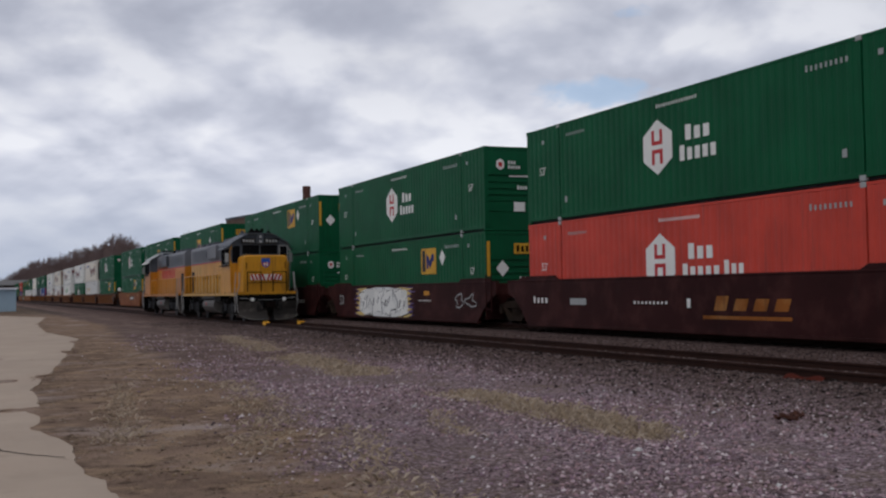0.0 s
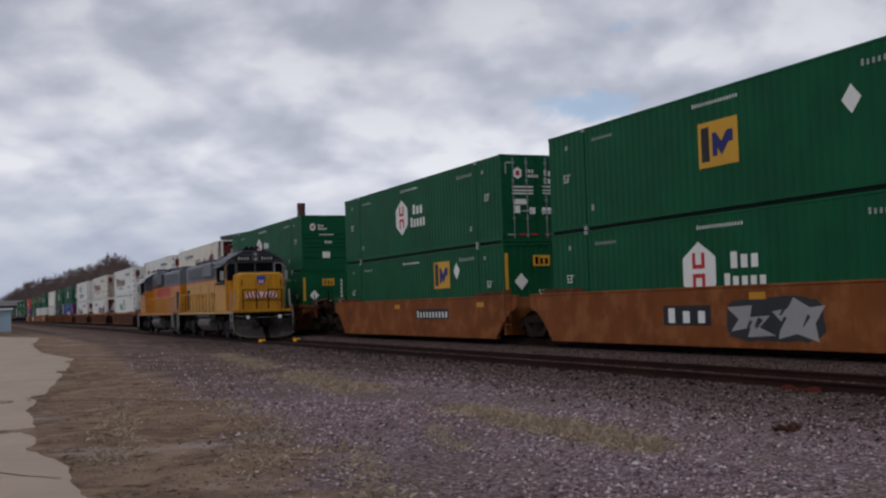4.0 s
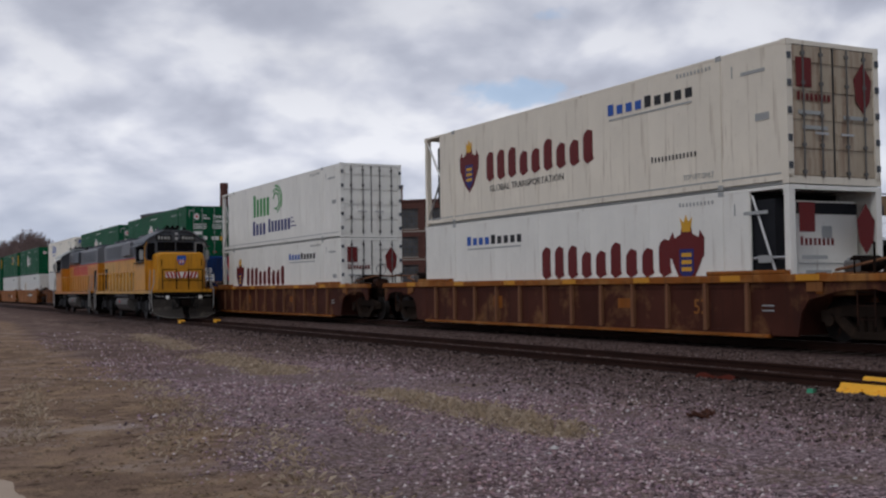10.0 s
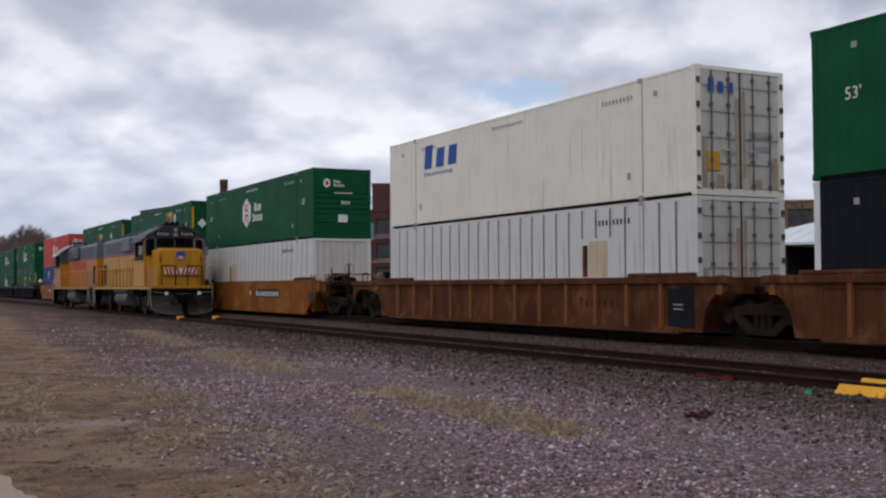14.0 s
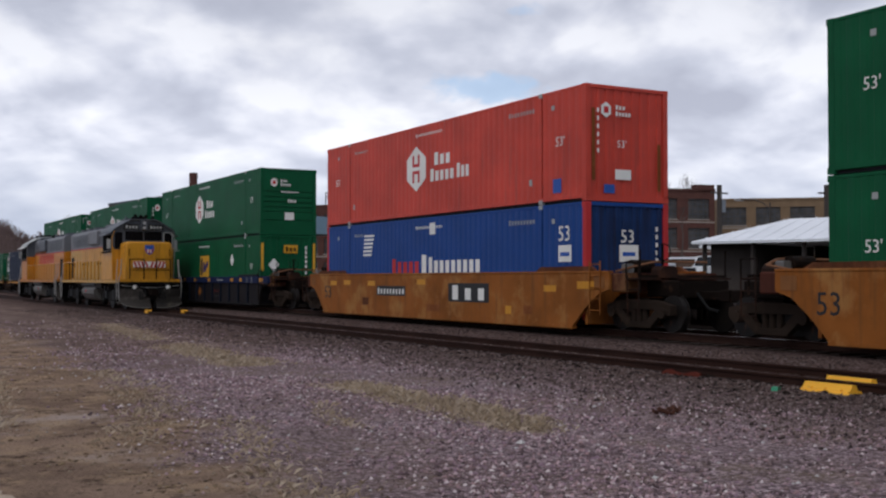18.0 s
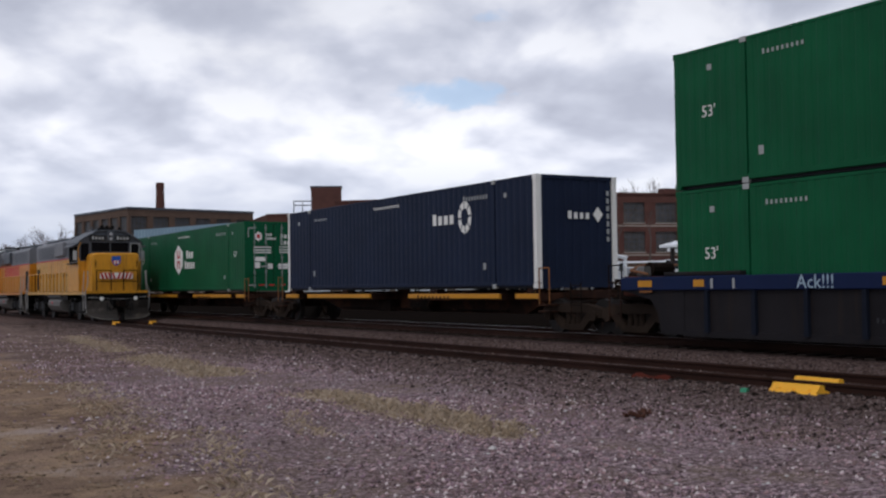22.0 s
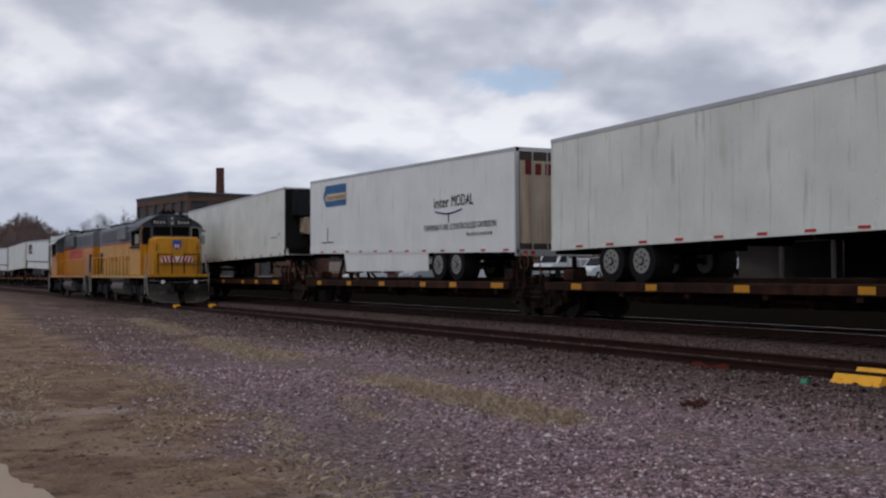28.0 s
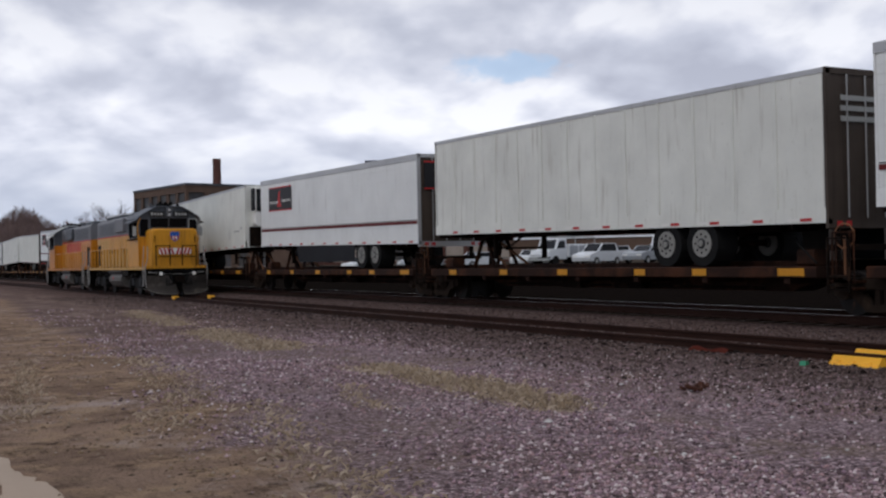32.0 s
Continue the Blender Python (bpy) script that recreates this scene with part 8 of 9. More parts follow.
        mark("number_print", M_MGREY, nb, lambda g: bars_end(g, xs(sg, 0.28, 0.92)[0], 3.99, 0.15, 4, 0.155, y=2.0, seed=70))
        part("grab_rail", Geo().rod([(sg * 1.50, 2.04, DK + 0.1), (sg * 1.53, 2.02, 2.6), (sg * 1.55, 2.02, 3.55), (sg * 1.42, 2.04, 3.86)], 0.020), M_CONCRETE if sg > 0 else M_LOCOY, cb, "tall cab grab rail")
    hl = part("headlight_housing", Geo().box(-0.17, 1.95, 3.90, 0.17, 2.1, 4.40, 0.05), M_LOCOD, cb)
    for z in (4.02, 4.26):
        rim = part("headlight_rim", Geo().cyl((0, 1.93, z), (0, 1.955, z), 0.105, 14), M_LOCOB, hl)
        part("headlight", Geo().cyl((0, 1.915, z), (0, 1.932, z), 0.08, 14), M_LENS, rim, "round headlight")
    mark("horn", M_LOCOB, c, lambda g: [g.cyl((x, 3.1, 4.62), (x, 2.68, 4.62 + 0.05 * abs(x)), 0.035, 8, 0.10) for x in (-0.26, 0.0, 0.26)] + [g.box(-0.36, 3.02, 4.44, 0.36, 3.16, 4.62)])
    mark("antenna", M_LOCOD, c, lambda g: (g.box(-0.6, 3.4, 4.45, 0.6, 4.1, 4.55, 0.03), g.cyl((0.62, 3.0, 4.4), (0.62, 3.0, 4.9), 0.015, 5), g.cyl((-0.4, 4.2, 4.42), (-0.4, 4.2, 4.72), 0.05, 8)))
    mark("bell", M_LOCOB, c, lambda g: (g.cyl((0.55, 2.5, 4.58), (0.55, 2.5, 4.45), 0.06, 10, 0.12), g.box(0.52, 2.44, 4.44, 0.58, 2.56, 4.62)))
    # long hood: yellow below, grey above, doors, screens and louvres
    y1 = L - 1.1
    lh = part("long_hood", Geo().prism([(-0.98, DK), (0.98, DK), (0.98, 3.18), (-0.98, 3.18)], "y", 4.5, y1), lower, c, "yellow long hood")
    part("hood_top", Geo().prism([(-0.98, 3.18), (0.98, 3.18), (0.98, 4.02), (0.90, 4.14), (0.74, 4.20), (-0.74, 4.20), (-0.90, 4.14), (-0.98, 4.02)], "y", 4.5, y1), M_LOCOG, c, "grey hood top")
    for sx in (-1, 1):
        for k in range(13):
            y = 5.0 + k * 0.78
            ob = shared("hood_door", "hdoor", lambda: Geo().box(-0.012, 0, 0, 0.012, 0.70, 1.40), lower, lh, loc=(sx * 0.985, y, DK + 0.08))
            if sx > 0:
                continue
            # dark strip in each door gap stands in for shade between the stanchions
            shared("door_gap_shade", "hgap", lambda: Geo().box(-0.004, 0.705, 0, 0.004, 0.775, 1.40), M_LOCOB, ob)
            shared("door_latch", "hlatch", lambda: Geo().box(-0.03, 0.60, 0.7, 0.03, 0.68, 0.86), M_LOCOB, ob)
        for y, w, z0, m in ((5.2, 2.0, 3.32, 6), (10.6, 4.2, 3.34, 7)):
            mark("louvre_panel", M_LOCOD, lh, lambda g: [g.box(xs(sx, 0.975, 1.0)[0], y, z0 + 0.09 * j, xs(sx, 0.975, 1.0)[1], y + w, z0 + 0.05 + 0.09 * j) for j in range(m)], "dark louvres")
        scr = part("end_screen", Geo().box(xs(sx, 1.002, 0.99)[0], y1 - 1.15, DK + 0.10, xs(sx, 1.002, 0.99)[1], y1 - 0.30, 2.75), M_LOCOB, lh, "dark screened opening")
        for j in range(6):
            part("screen_bar", Geo().box(xs(sx, 1.012, 1.0)[0], y1 - 1.15, DK + 0.2 + 0.19 * j, xs(sx, 1.012, 1.0)[1], y1 - 0.30, DK + 0.235 + 0.19 * j), M_DKGREY, scr)
        for j in range(10):
            part("name_bar", Geo().box(xs(sx, 0.998, 1.004)[0], 6.8 + 0.55 * j, 2.50, xs(sx, 0.998, 1.004)[1], 7.16 + 0.55 * j, 3.08), M_MRED if front == "orange" else M_LOCOY, lh, "faded name bar")
        mark("red_line", M_MRED, lh, lambda g: g.box(xs(sx, 0.982, 0.99)[0], 4.5, 3.14, xs(sx, 0.982, 0.99)[1], y1, 3.20))
        if front == "orange":
            mark("rust_patch", M_ORW, lh, lambda g: (g.box(xs(sx, 0.980, 0.986)[0], 5.0, 3.20, xs(sx, 0.980, 0.986)[1], 9.2, 3.46), g.box(xs(sx, 0.980, 0.986)[0], 6.1, 3.46, xs(sx, 0.980, 0.986)[1], 7.6, 3.62)), "burnt orange patch")
        part("hood_bulge", Geo().box(xs(sx, 1.16, 0.98)[0], 7.4, 3.34, xs(sx, 1.16, 0.98)[1], 9.6, 4.08, 0.04), M_LOCOD if front == "orange" else M_LOCOG, c, "brake grid housing")
    for y in (10.6, 12.4, 14.2):
        f = part("roof_fan", Geo().cyl((0, y, 4.18), (0, y, 4.38), 0.66, 20), M_LOCOD, c, "round roof fan")
        mark("fan_grille", M_LOCOB, f, lambda g: [g.box(-0.5, y + q - 0.015, 4.38, 0.5, y + q + 0.015, 4.40) for q in (-0.3, -0.15, 0, 0.15, 0.3)])
    for y in (7.2, 8.6):
        part("exhaust_stack", Geo().box(-0.3, y - 0.25, 4.18, 0.3, y + 0.25, 4.50, 0.04), M_LOCOB, c)
    part("dynamic_brake_hatch", Geo().box(-0.9, 5.0, 4.15, 0.9, 6.6, 4.32, 0.04), M_LOCOD, c)
    # hood end with its lamps and number boards
    he = part("hood_end", Geo().box(-0.9, y1, DK, 0.9, y1 + 0.05, 3.16, 0.03), lower, c, "yellow hood end")
    mark("end_headlight", M_LENS, he, lambda g: [g.cyl((0, y1, z), (0, y1 + 0.06, z), 0.09, 12) for z in (3.5, 3.74)])
    mark("end_ladder", M_LOCOY, he, lambda g: [g.rod([(0.45, y1 + 0.1, z), (0.8, y1 + 0.1, z)], 0.018) for z in (1.8, 2.15, 2.5, 2.85, 3.2)])
    # ends: pilot, plough, steps, coupler, hoses
    for yb, sg in ((0.75, -1), (L - 0.75, 1)):
        part("pilot", Geo().box(-1.45, min(yb, yb + sg * 0.06), 0.45, 1.45, max(yb, yb + sg * 0.06), DK - 0.1), M_LOCOB, c)
        for side in (-1, 1):
            g = Geo()
            m_ = 7
            for k in range(m_ + 1):
                u = 0.10 + 0.90 * k / m_
                out = 0.46 * (1 - u * u)
                for v, z in ((0.10, 1.02 if u > 0.24 else 0.66), (0.02, 0.62), (0.12, 0.34), (0.34, 0.10 + 0.24 * u ** 5)):
                    g.v.append((side * 1.48 * u, yb + sg * (0.06 + v + 1.05 * out * (1.0 if z < 0.7 else 0.72)), z))
            g.f += [(4 * k + r_, 4 * k + r_ + 4, 4 * k + r_ + 5, 4 * k + r_ + 1) for k in range(m_) for r_ in (0, 1, 2)]
            pl = part("snow_plough", g, M_PLOUGH, c, "dirty curved snow plough wing")
            part("plough_edge", Geo().rod([(side * 1.48 * u, yb + sg * (0.41 + 0.483 * (1 - u * u)), 0.11 + 0.24 * u ** 5) for u in (0.1, 0.35, 0.6, 0.8, 0.92, 1.0)], 0.022), M_TANK, pl, "worn steel edge")
        part("end_sill", Geo().box(-1.46, min(yb, yb + sg * 0.09), DK - 0.10, 1.46, max(yb, yb + sg * 0.09), DK + 0.03), lower if sg > 0 else body, c, "yellow end sill")
        part("anticlimber", Geo().box(-1.0, min(yb, yb + sg * 0.22), DK - 0.22, 1.0, max(yb, yb + sg * 0.22), DK - 0.10, 0.01), M_LOCOB, c)
        coupler(c, yb, sg * 0.85)
        mark("cut_lever", M_CONCRETE, c, lambda g: g.rod([(-1.4, yb + sg * 0.12, 1.18), (-0.3, yb + sg * 0.14, 1.08), (0.3, yb + sg * 0.14, 1.08), (1.4, yb + sg * 0.12, 1.18)], 0.014))
        for sx in (-1, 1):
            for z in (0.35, 0.65, 0.95, 1.25):
                a_, b_ = xs(sx, 1.5, 1.1)
                st = part("step", Geo().box(a_, min(yb, yb - sg * 0.35), z, b_, max(yb, yb - sg * 0.35), z + 0.04), M_LOCOB, c)
                part("step_edge", Geo().box(sx * 1.505 - 0.006, min(yb, yb - sg * 0.35), z, sx * 1.505 + 0.006, max(yb, yb - sg * 0.35), z + 0.045), M_TANK, st)
            dl = part("ditch_light", Geo().cyl((sx * 0.80, yb + sg * 0.06, 1.10), (sx * 0.80, yb + sg * 0.27, 1.10), 0.12, 12), M_LOCOB, c, "round ditch light")
            part("lens", Geo().cyl((sx * 0.80, yb + sg * 0.27, 1.10), (sx * 0.80, yb + sg * 0.282, 1.10), 0.095, 12), M_MWHITE, dl)
            mark("grab_rail", M_CONCRETE, c, lambda g: g.rod([(sx * 1.46, yb + sg * 0.06, 0.42), (sx * 1.52, yb + sg * 0.06, 0.9), (sx * 1.52, yb + sg * 0.06, 1.45), (sx * 1.40, yb + sg * 0.04, 1.8), (sx * 1.38, yb + sg * 0.02, 2.45)], 0.024), "pale bent grab rail")
            mark("grab_rail", M_CONCRETE, c, lambda g: g.rod([(sx * 1.50, yb - sg * 0.42, 0.5), (sx * 1.52, yb - sg * 0.42, DK), (sx * 1.46, yb - sg * 0.42, 2.45)], 0.022), "pale grab rail")
        for x in (-0.56, -0.44, -0.32, 0.32, 0.44, 0.56):
            part("air_hose", Geo().rod([(x, yb + sg * 0.08, 1.20), (x * 1.04, yb + sg * 0.50, 0.85), (x * 1.1, yb + sg * 0.56, 0.52)], 0.028), M_BLACK, c)
        er = part("end_rail", Geo().rod([(-0.98, yb + sg * 0.05, 2.45), (-0.30, yb + sg * 0.05, 2.45)], 0.024).rod([(0.30, yb + sg * 0.05, 2.45), (0.98, yb + sg * 0.05, 2.45)], 0.024).rod([(-0.98, yb + sg * 0.05, 1.92), (0.98, yb + sg * 0.05, 1.92)], 0.018), M_LOCOB, c, "dark end railing")
        for x in (-0.98, -0.30, 0.30, 0.98):
            part("rail_post", Geo().cyl((x, yb + sg * 0.05, DK), (x, yb + sg * 0.05, 2.47), 0.026, 6), M_LOCOB, er)
    # walkway handrails
    for sx in (-1, 1):
        hr = part("handrail", Geo().rod([(sx * 1.44, 4.6, 2.45), (sx * 1.44, L - 1.1, 2.45)], 0.024), M_LOCOY, c, "yellow handrail")
        for y in [4.7 + 0.93 * k for k in range(12)]:
            shared("stanchion", "stanch", lambda: Geo().cyl((0, 0, 0), (0, 0, 1.0), 0.034, 5), M_LOCOY, hr, loc=(sx * 1.44, y, DK))
    # running gear
    tk = part("fuel_tank", Geo().prism([(-0.95, 0.36), (0.95, 0.36), (1.25, 0.48), (1.40, 0.72), (1.40, 0.92), (1.28, 1.08), (-1.28, 1.08), (-1.40, 0.92), (-1.40, 0.72), (-1.25, 0.48)], "y", 6.9, 10.0), M_TANK, c, "grey fuel tank")
    for x in (-1.30, 1.30):
        part("air_reservoir", Geo().cyl((x, 6.7, 1.20), (x, 10.2, 1.20), 0.12, 10), M_DKGREY, c)
        part("filler_cap", Geo().cyl((x * 1.05, 8.9, 0.86), (x * 1.10, 8.9, 0.86), 0.07, 8), M_MRED, tk)
        part("battery_box", Geo().box(min(x * 1.11, x * 0.77), 4.9, 1.0, max(x * 1.11, x * 0.77), 6.3, 1.42, 0.02), M_LOCOB, c)
    for y in (3.7, L - 3.7):
        t = part("truck", Geo().box(-0.9, y - 1.7, 0.5, 0.9, y + 1.7, 0.9, 0.03), M_LOCOB, c, "two-axle truck")
        for sx in (-1, 1):
            mark("side_frame", M_LOCOB, t, lambda g: g.prism([(y - 1.9, 0.55), (y - 1.9, 0.85), (y - 0.6, 0.95), (y + 0.6, 0.95), (y + 1.9, 0.85), (y + 1.9, 0.55), (y + 0.9, 0.5), (y + 0.5, 0.38), (y - 0.5, 0.38), (y - 0.9, 0.5)], "x", *xs(sx, 1.02, 1.2)))
            for q in (-1.37, 1.37):
                part("axle_box", Geo().box(xs(sx, 1.0, 1.32)[0], y + q - 0.2, 0.35, xs(sx, 1.0, 1.32)[1], y + q + 0.2, 0.8, 0.04), M_LOCOB, t)
                ob = shared("wheel", "lwheel", lambda: wheel_geo(0.5), M_WHEEL, t, loc=(sx * 0.755, y + q, 0.505))
                if sx > 0:
                    ob.rotation_euler.z = math.pi
            for q in (-0.85, 0.85):
                part("spring", Geo().cyl((sx * 1.24, y + q, 0.95), (sx * 1.24, y + q, 0.5), 0.09, 8), M_DKGREY, t)
                part("brake_cylinder", Geo().cyl((sx * 1.2, y + q * 0.5, 1.02), (sx * 1.45, y + q * 0.5, 1.02), 0.12, 10), M_LOCOB, t)
    return c


LOCO_Y = 53.1
lo1 = locomotive("yellow and grey diesel locomotive parked on the siding", M_LOCOY, M_LOCOP, "pale")
lo1.matrix_basis = pose(SIDE_X, LOCO_Y, SIDE_Z)
lo2 = locomotive("orange-yellow diesel locomotive with faded red lettering", M_LOCOO, M_LOCOO, "orange")
lo2.matrix_basis = pose(SIDE_X, LOCO_Y + 33.5, SIDE_Z, 0, 0, 180)


# ---- chocks and litter on the siding ----
def rail_chock(y, x, k):
    c = thing("wheel_chock", "yellow steel wheel chock on a rusty rail", "wheel chock", "wheel chocks on the siding", pose(x, y, SIDE_Z))
    q = [(-0.22 * k, -0.08), (0.22 * k, -0.08), (0.20 * k, 0.06), (0.0, 0.075), (-0.20 * k, 0.02)]
    for a_ in (-0.11, 0.06):
        part("cheek", Geo().prism(q, "x", a_, a_ + 0.05), M_CHOCK, c)
    part("saddle", Geo().box(-0.12, -0.18 * k, 0.004, 0.12, 0.18 * k, 0.06, 0.01), M_CHOCK, c)


rail_chock(LOCO_Y - 2.0, SIDE_X - 0.7535, 1.0)
rail_chock(LOCO_Y - 2.6, SIDE_X + 0.7535, 1.0)


def derail_board(y, x, z, yaw):
    c = thing("rail_skid", "yellow steel rail skid lying beside a rail", "rail skid", "rail skids on the siding", pose(x, y, z, 0, 0, yaw))
    part("base", Geo().prism([(-0.15, 0.0), (0.15, 0.0), (0.15, 0.03), (0.06, 0.05), (0.03, 0.125), (-0.05, 0.13), (-0.10, 0.05), (-0.15, 0.03)], "y", -0.42, 0.42), M_CHOCK, c, "folded yellow steel body")
    part("lip", Geo().prism([(-0.20, -0.03), (-0.15, -0.03), (-0.15, 0.02), (-0.20, 0.0)], "y", -0.46, 0.40), M_CHOCK, c)
    for q in (-0.28, 0.0, 0.25):
        part("bolt", Geo().cyl((-0.10, q, 0.04), (-0.125, q, 0.065), 0.018, 6), M_CHOCK, c)


derail_board(11.23, SIDE_X - 0.98, 0.0, 2)
derail_board(11.35, SIDE_X - 0.40, 0.05, -2)
g = Geo()
g.prism([(-0.10, 0.0), (0.10, 0.0), (0.09, 0.05), (-0.06, 0.06)], "y", -0.04, 0.05)
ob = part("plastic_scrap", g, M_GREENP)
ob.matrix_basis = pose(12.05, 11.75, 0.0, 0, 0, 30)
tagged(ob, "crumpled green plastic scrap beside the rail", "litter")
# rusty iron scrap in the gravel
rng_ = random.Random(4)
heap = thing("scrap_heap", "small heap of rusty iron scrap in the gravel", "scrap", "", pose(8.85, 10.4, 0.0, 0, 0, 25))
for k in range(9):
    a_ = Vector((rng_.uniform(-0.22, 0.22), rng_.uniform(-0.12, 0.12), 0.02))
    b_ = a_ + Vector((rng_.uniform(-0.2, 0.2), rng_.uniform(-0.1, 0.1), rng_.uniform(0.0, 0.06)))
    part("iron_scrap", Geo().cyl(a_, b_, rng_.uniform(0.015, 0.035), 6), material("rusty_scrap_iron", (0.07, 0.028, 0.018), 0.9, 0.3), heap)

# a faded red rag caught against the near rail
g = Geo()
for k in range(7):
    u = k / 6
    g.v += [(-0.16 + 0.03 * math.sin(5 * u), 0.9 * u, 0.0), (-0.05, 0.9 * u + 0.03, 0.05 + 0.03 * math.sin(9 * u)), (0.06 + 0.02 * math.cos(7 * u), 0.9 * u, 0.01)]
g.f += [(3 * k + q, 3 * k + q + 1, 3 * k + q + 4, 3 * k + q + 3) for k in range(6) for q in (0, 1)]
ob = part("red_rag", g, material("faded_red_cloth", (0.085, 0.022, 0.016), 0.95, 0.25, spec=0.0))
ob.matrix_basis = pose(SIDE_X - 0.92, 13.9, 0.005)
tagged(ob, "dirty dark red rag beside the rusty rail", "rag")

# ---- buildings beyond the tracks ----
def facade(bm_wall, p0, p1, z0, z1, holes, depth=0.35):
    """A wall from p0 to p1 with openings through it; holes: (u0, u1, v0, v1) in metres from p0 and from z0. Returns a map from (u, v, d) to the world."""
    p0, p1 = Vector((*p0, 0)), Vector((*p1, 0))
    d = (p1 - p0).normalized()
    n = Vector((d.y, -d.x, 0))               # outward
    L = (p1 - p0).length

    def at(u, v, k=0.0):
        q = p0 + d * u - n * k
        return (q.x, q.y, z0 + v)
    us = sorted({0.0, L, *[h[0] for h in holes], *[h[1] for h in holes]})
    vs = sorted({0.0, z1 - z0, *[h[2] for h in holes], *[h[3] for h in holes]})
    for a_, b_ in zip(us, us[1:]):
        for c_, e_ in zip(vs, vs[1:]):
            mu, mv = (a_ + b_) / 2, (c_ + e_) / 2
            if any(h[0] < mu < h[1] and h[2] < mv < h[3] for h in holes):
                continue
            bm_wall.add([at(a_, c_), at(b_, c_), at(b_, e_), at(a_, e_)], [(0, 1, 2, 3)])
    for u0, u1, v0, v1 in holes:
        for q in (((u0, v0), (u1, v0)), ((u1, v0), (u1, v1)), ((u1, v1), (u0, v1)), ((u0, v1), (u0, v0))):
            bm_wall.add([at(*q[0]), at(*q[1]), at(*q[1], depth), at(*q[0], depth)], [(0, 1, 2, 3)])
    return at


def window_unit(parent, at, u0, u1, v0, v1, cols, rows, frame, pane=None):
    """Panes behind bars, set back in an opening."""
    g = Geo()
    g.add([at(u0, v0, 0.26), at(u1, v0, 0.26), at(u1, v1, 0.26), at(u0, v1, 0.26)], [(0, 1, 2, 3)])
    w = part("window", g, pane or M_PANEG, parent, "old factory window")
    g = Geo()
    for k in range(cols + 1):
        u = u0 + (u1 - u0) * k / cols
        a_, b_ = max(u0, u - 0.06), min(u1, u + 0.06)
        g.add([at(a_, v0, 0.2), at(b_, v0, 0.2), at(b_, v1, 0.2), at(a_, v1, 0.2)], [(0, 1, 2, 3)])
    for k in range(rows + 1):
        v = v0 + (v1 - v0) * k / rows
        a_, b_ = max(v0, v - 0.06), min(v1, v + 0.06)
        g.add([at(u0, a_, 0.2), at(u1, a_, 0.2), at(u1, b_, 0.2), at(u0, b_, 0.2)], [(0, 1, 2, 3)])
    part("window_frame", g, frame, w)
    g = Geo()
    g.add([at(u0 - 0.1, v0 - 0.16, -0.06), at(u1 + 0.1, v0 - 0.16, -0.06), at(u1 + 0.1, v0, -0.06), at(u0 - 0.1, v0, -0.06), at(u0 - 0.1, v0, 0.2), at(u1 + 0.1, v0, 0.2)], [(0, 1, 2, 3), (3, 2, 5, 4)])
    part("window_sill", g, M_STONE, w)


def block(label, corners, z0, z1, brick, faces, bays, floors, sill=1.1, head=0.9, wide=0.72, roof=M_LOCOD, parapet=0.5, name="factory_building", top_only=0, boards=0):
    """A flat-roofed brick block; corners go round counter-clockwise seen from above with the outside on the right of each face."""
    b = thing(name, label, "building")
    n = len(corners)
    for k in range(n):
        p, q = corners[k], corners[(k + 1) % n]
        L = math.hypot(q[0] - p[0], q[1] - p[1])
        holes = []
        if k in faces:
            nb = max(1, round(L / bays))
            fh = (z1 - z0 - 1.2) / floors
            for i in range(nb):
                for j in range(top_only, floors):
                    u = (i + 0.5) * L / nb
                    hw = wide * L / nb / 2
                    holes.append((u - hw, u + hw, j * fh + sill, (j + 1) * fh + 0.35 - (fh - sill - 2.2 if False else head - 0.35)))
        g = Geo()
        at = facade(g, p, q, z0, z1, holes)
        part("wall", g, brick, b, "weathered brick wall")
        for h in holes:
            window_unit(b, at, *h, 4, 4, M_LOCOD)
            if boards and h[2] < 3.0 and int(h[0] * 7) % boards != 1:
                gb = Geo()
                gb.add([at(h[0] + 0.1, h[2] + 0.1, 0.15), at(h[1] - 0.1, h[2] + 0.1, 0.15), at(h[1] - 0.1, h[2] * 0.35 + h[3] * 0.65, 0.15), at(h[0] + 0.1, h[2] * 0.35 + h[3] * 0.65, 0.15)], [(0, 1, 2, 3)])
                part("window_board", gb, M_STONE, b, "pale board over a window")
        if k in faces:
            g = Geo()
            g.add([at(-0.1, z1 - z0 - 0.28, -0.12), at(L + 0.1, z1 - z0 - 0.28, -0.12), at(L + 0.1, z1 - z0 + 0.05, -0.12), at(-0.1, z1 - z0 + 0.05, -0.12), at(-0.1, z1 - z0 + 0.05, 0.3), at(L + 0.1, z1 - z0 + 0.05, 0.3)], [(0, 1, 2, 3), (3, 2, 5, 4)])
            part("coping", g, M_LOCOD if brick is M_BRICKD else brick, b, "dark roof edge")
            if k in faces and floors > 1:
                for j in range(1, floors):
                    v = j * (z1 - z0 - 1.2) / floors + 0.55
                    g = Geo()
                    g.add([at(0, v, -0.05), at(L, v, -0.05), at(L, v + 0.22, -0.05), at(0, v + 0.22, -0.05)], [(0, 1, 2, 3)])
                    part("string_course", g, M_STONE, b)
    g = Geo()
    g.add([(x, y, z1 - parapet) for x, y in corners], [tuple(range(n))])
    part("roof", g, roof, b)
    return b


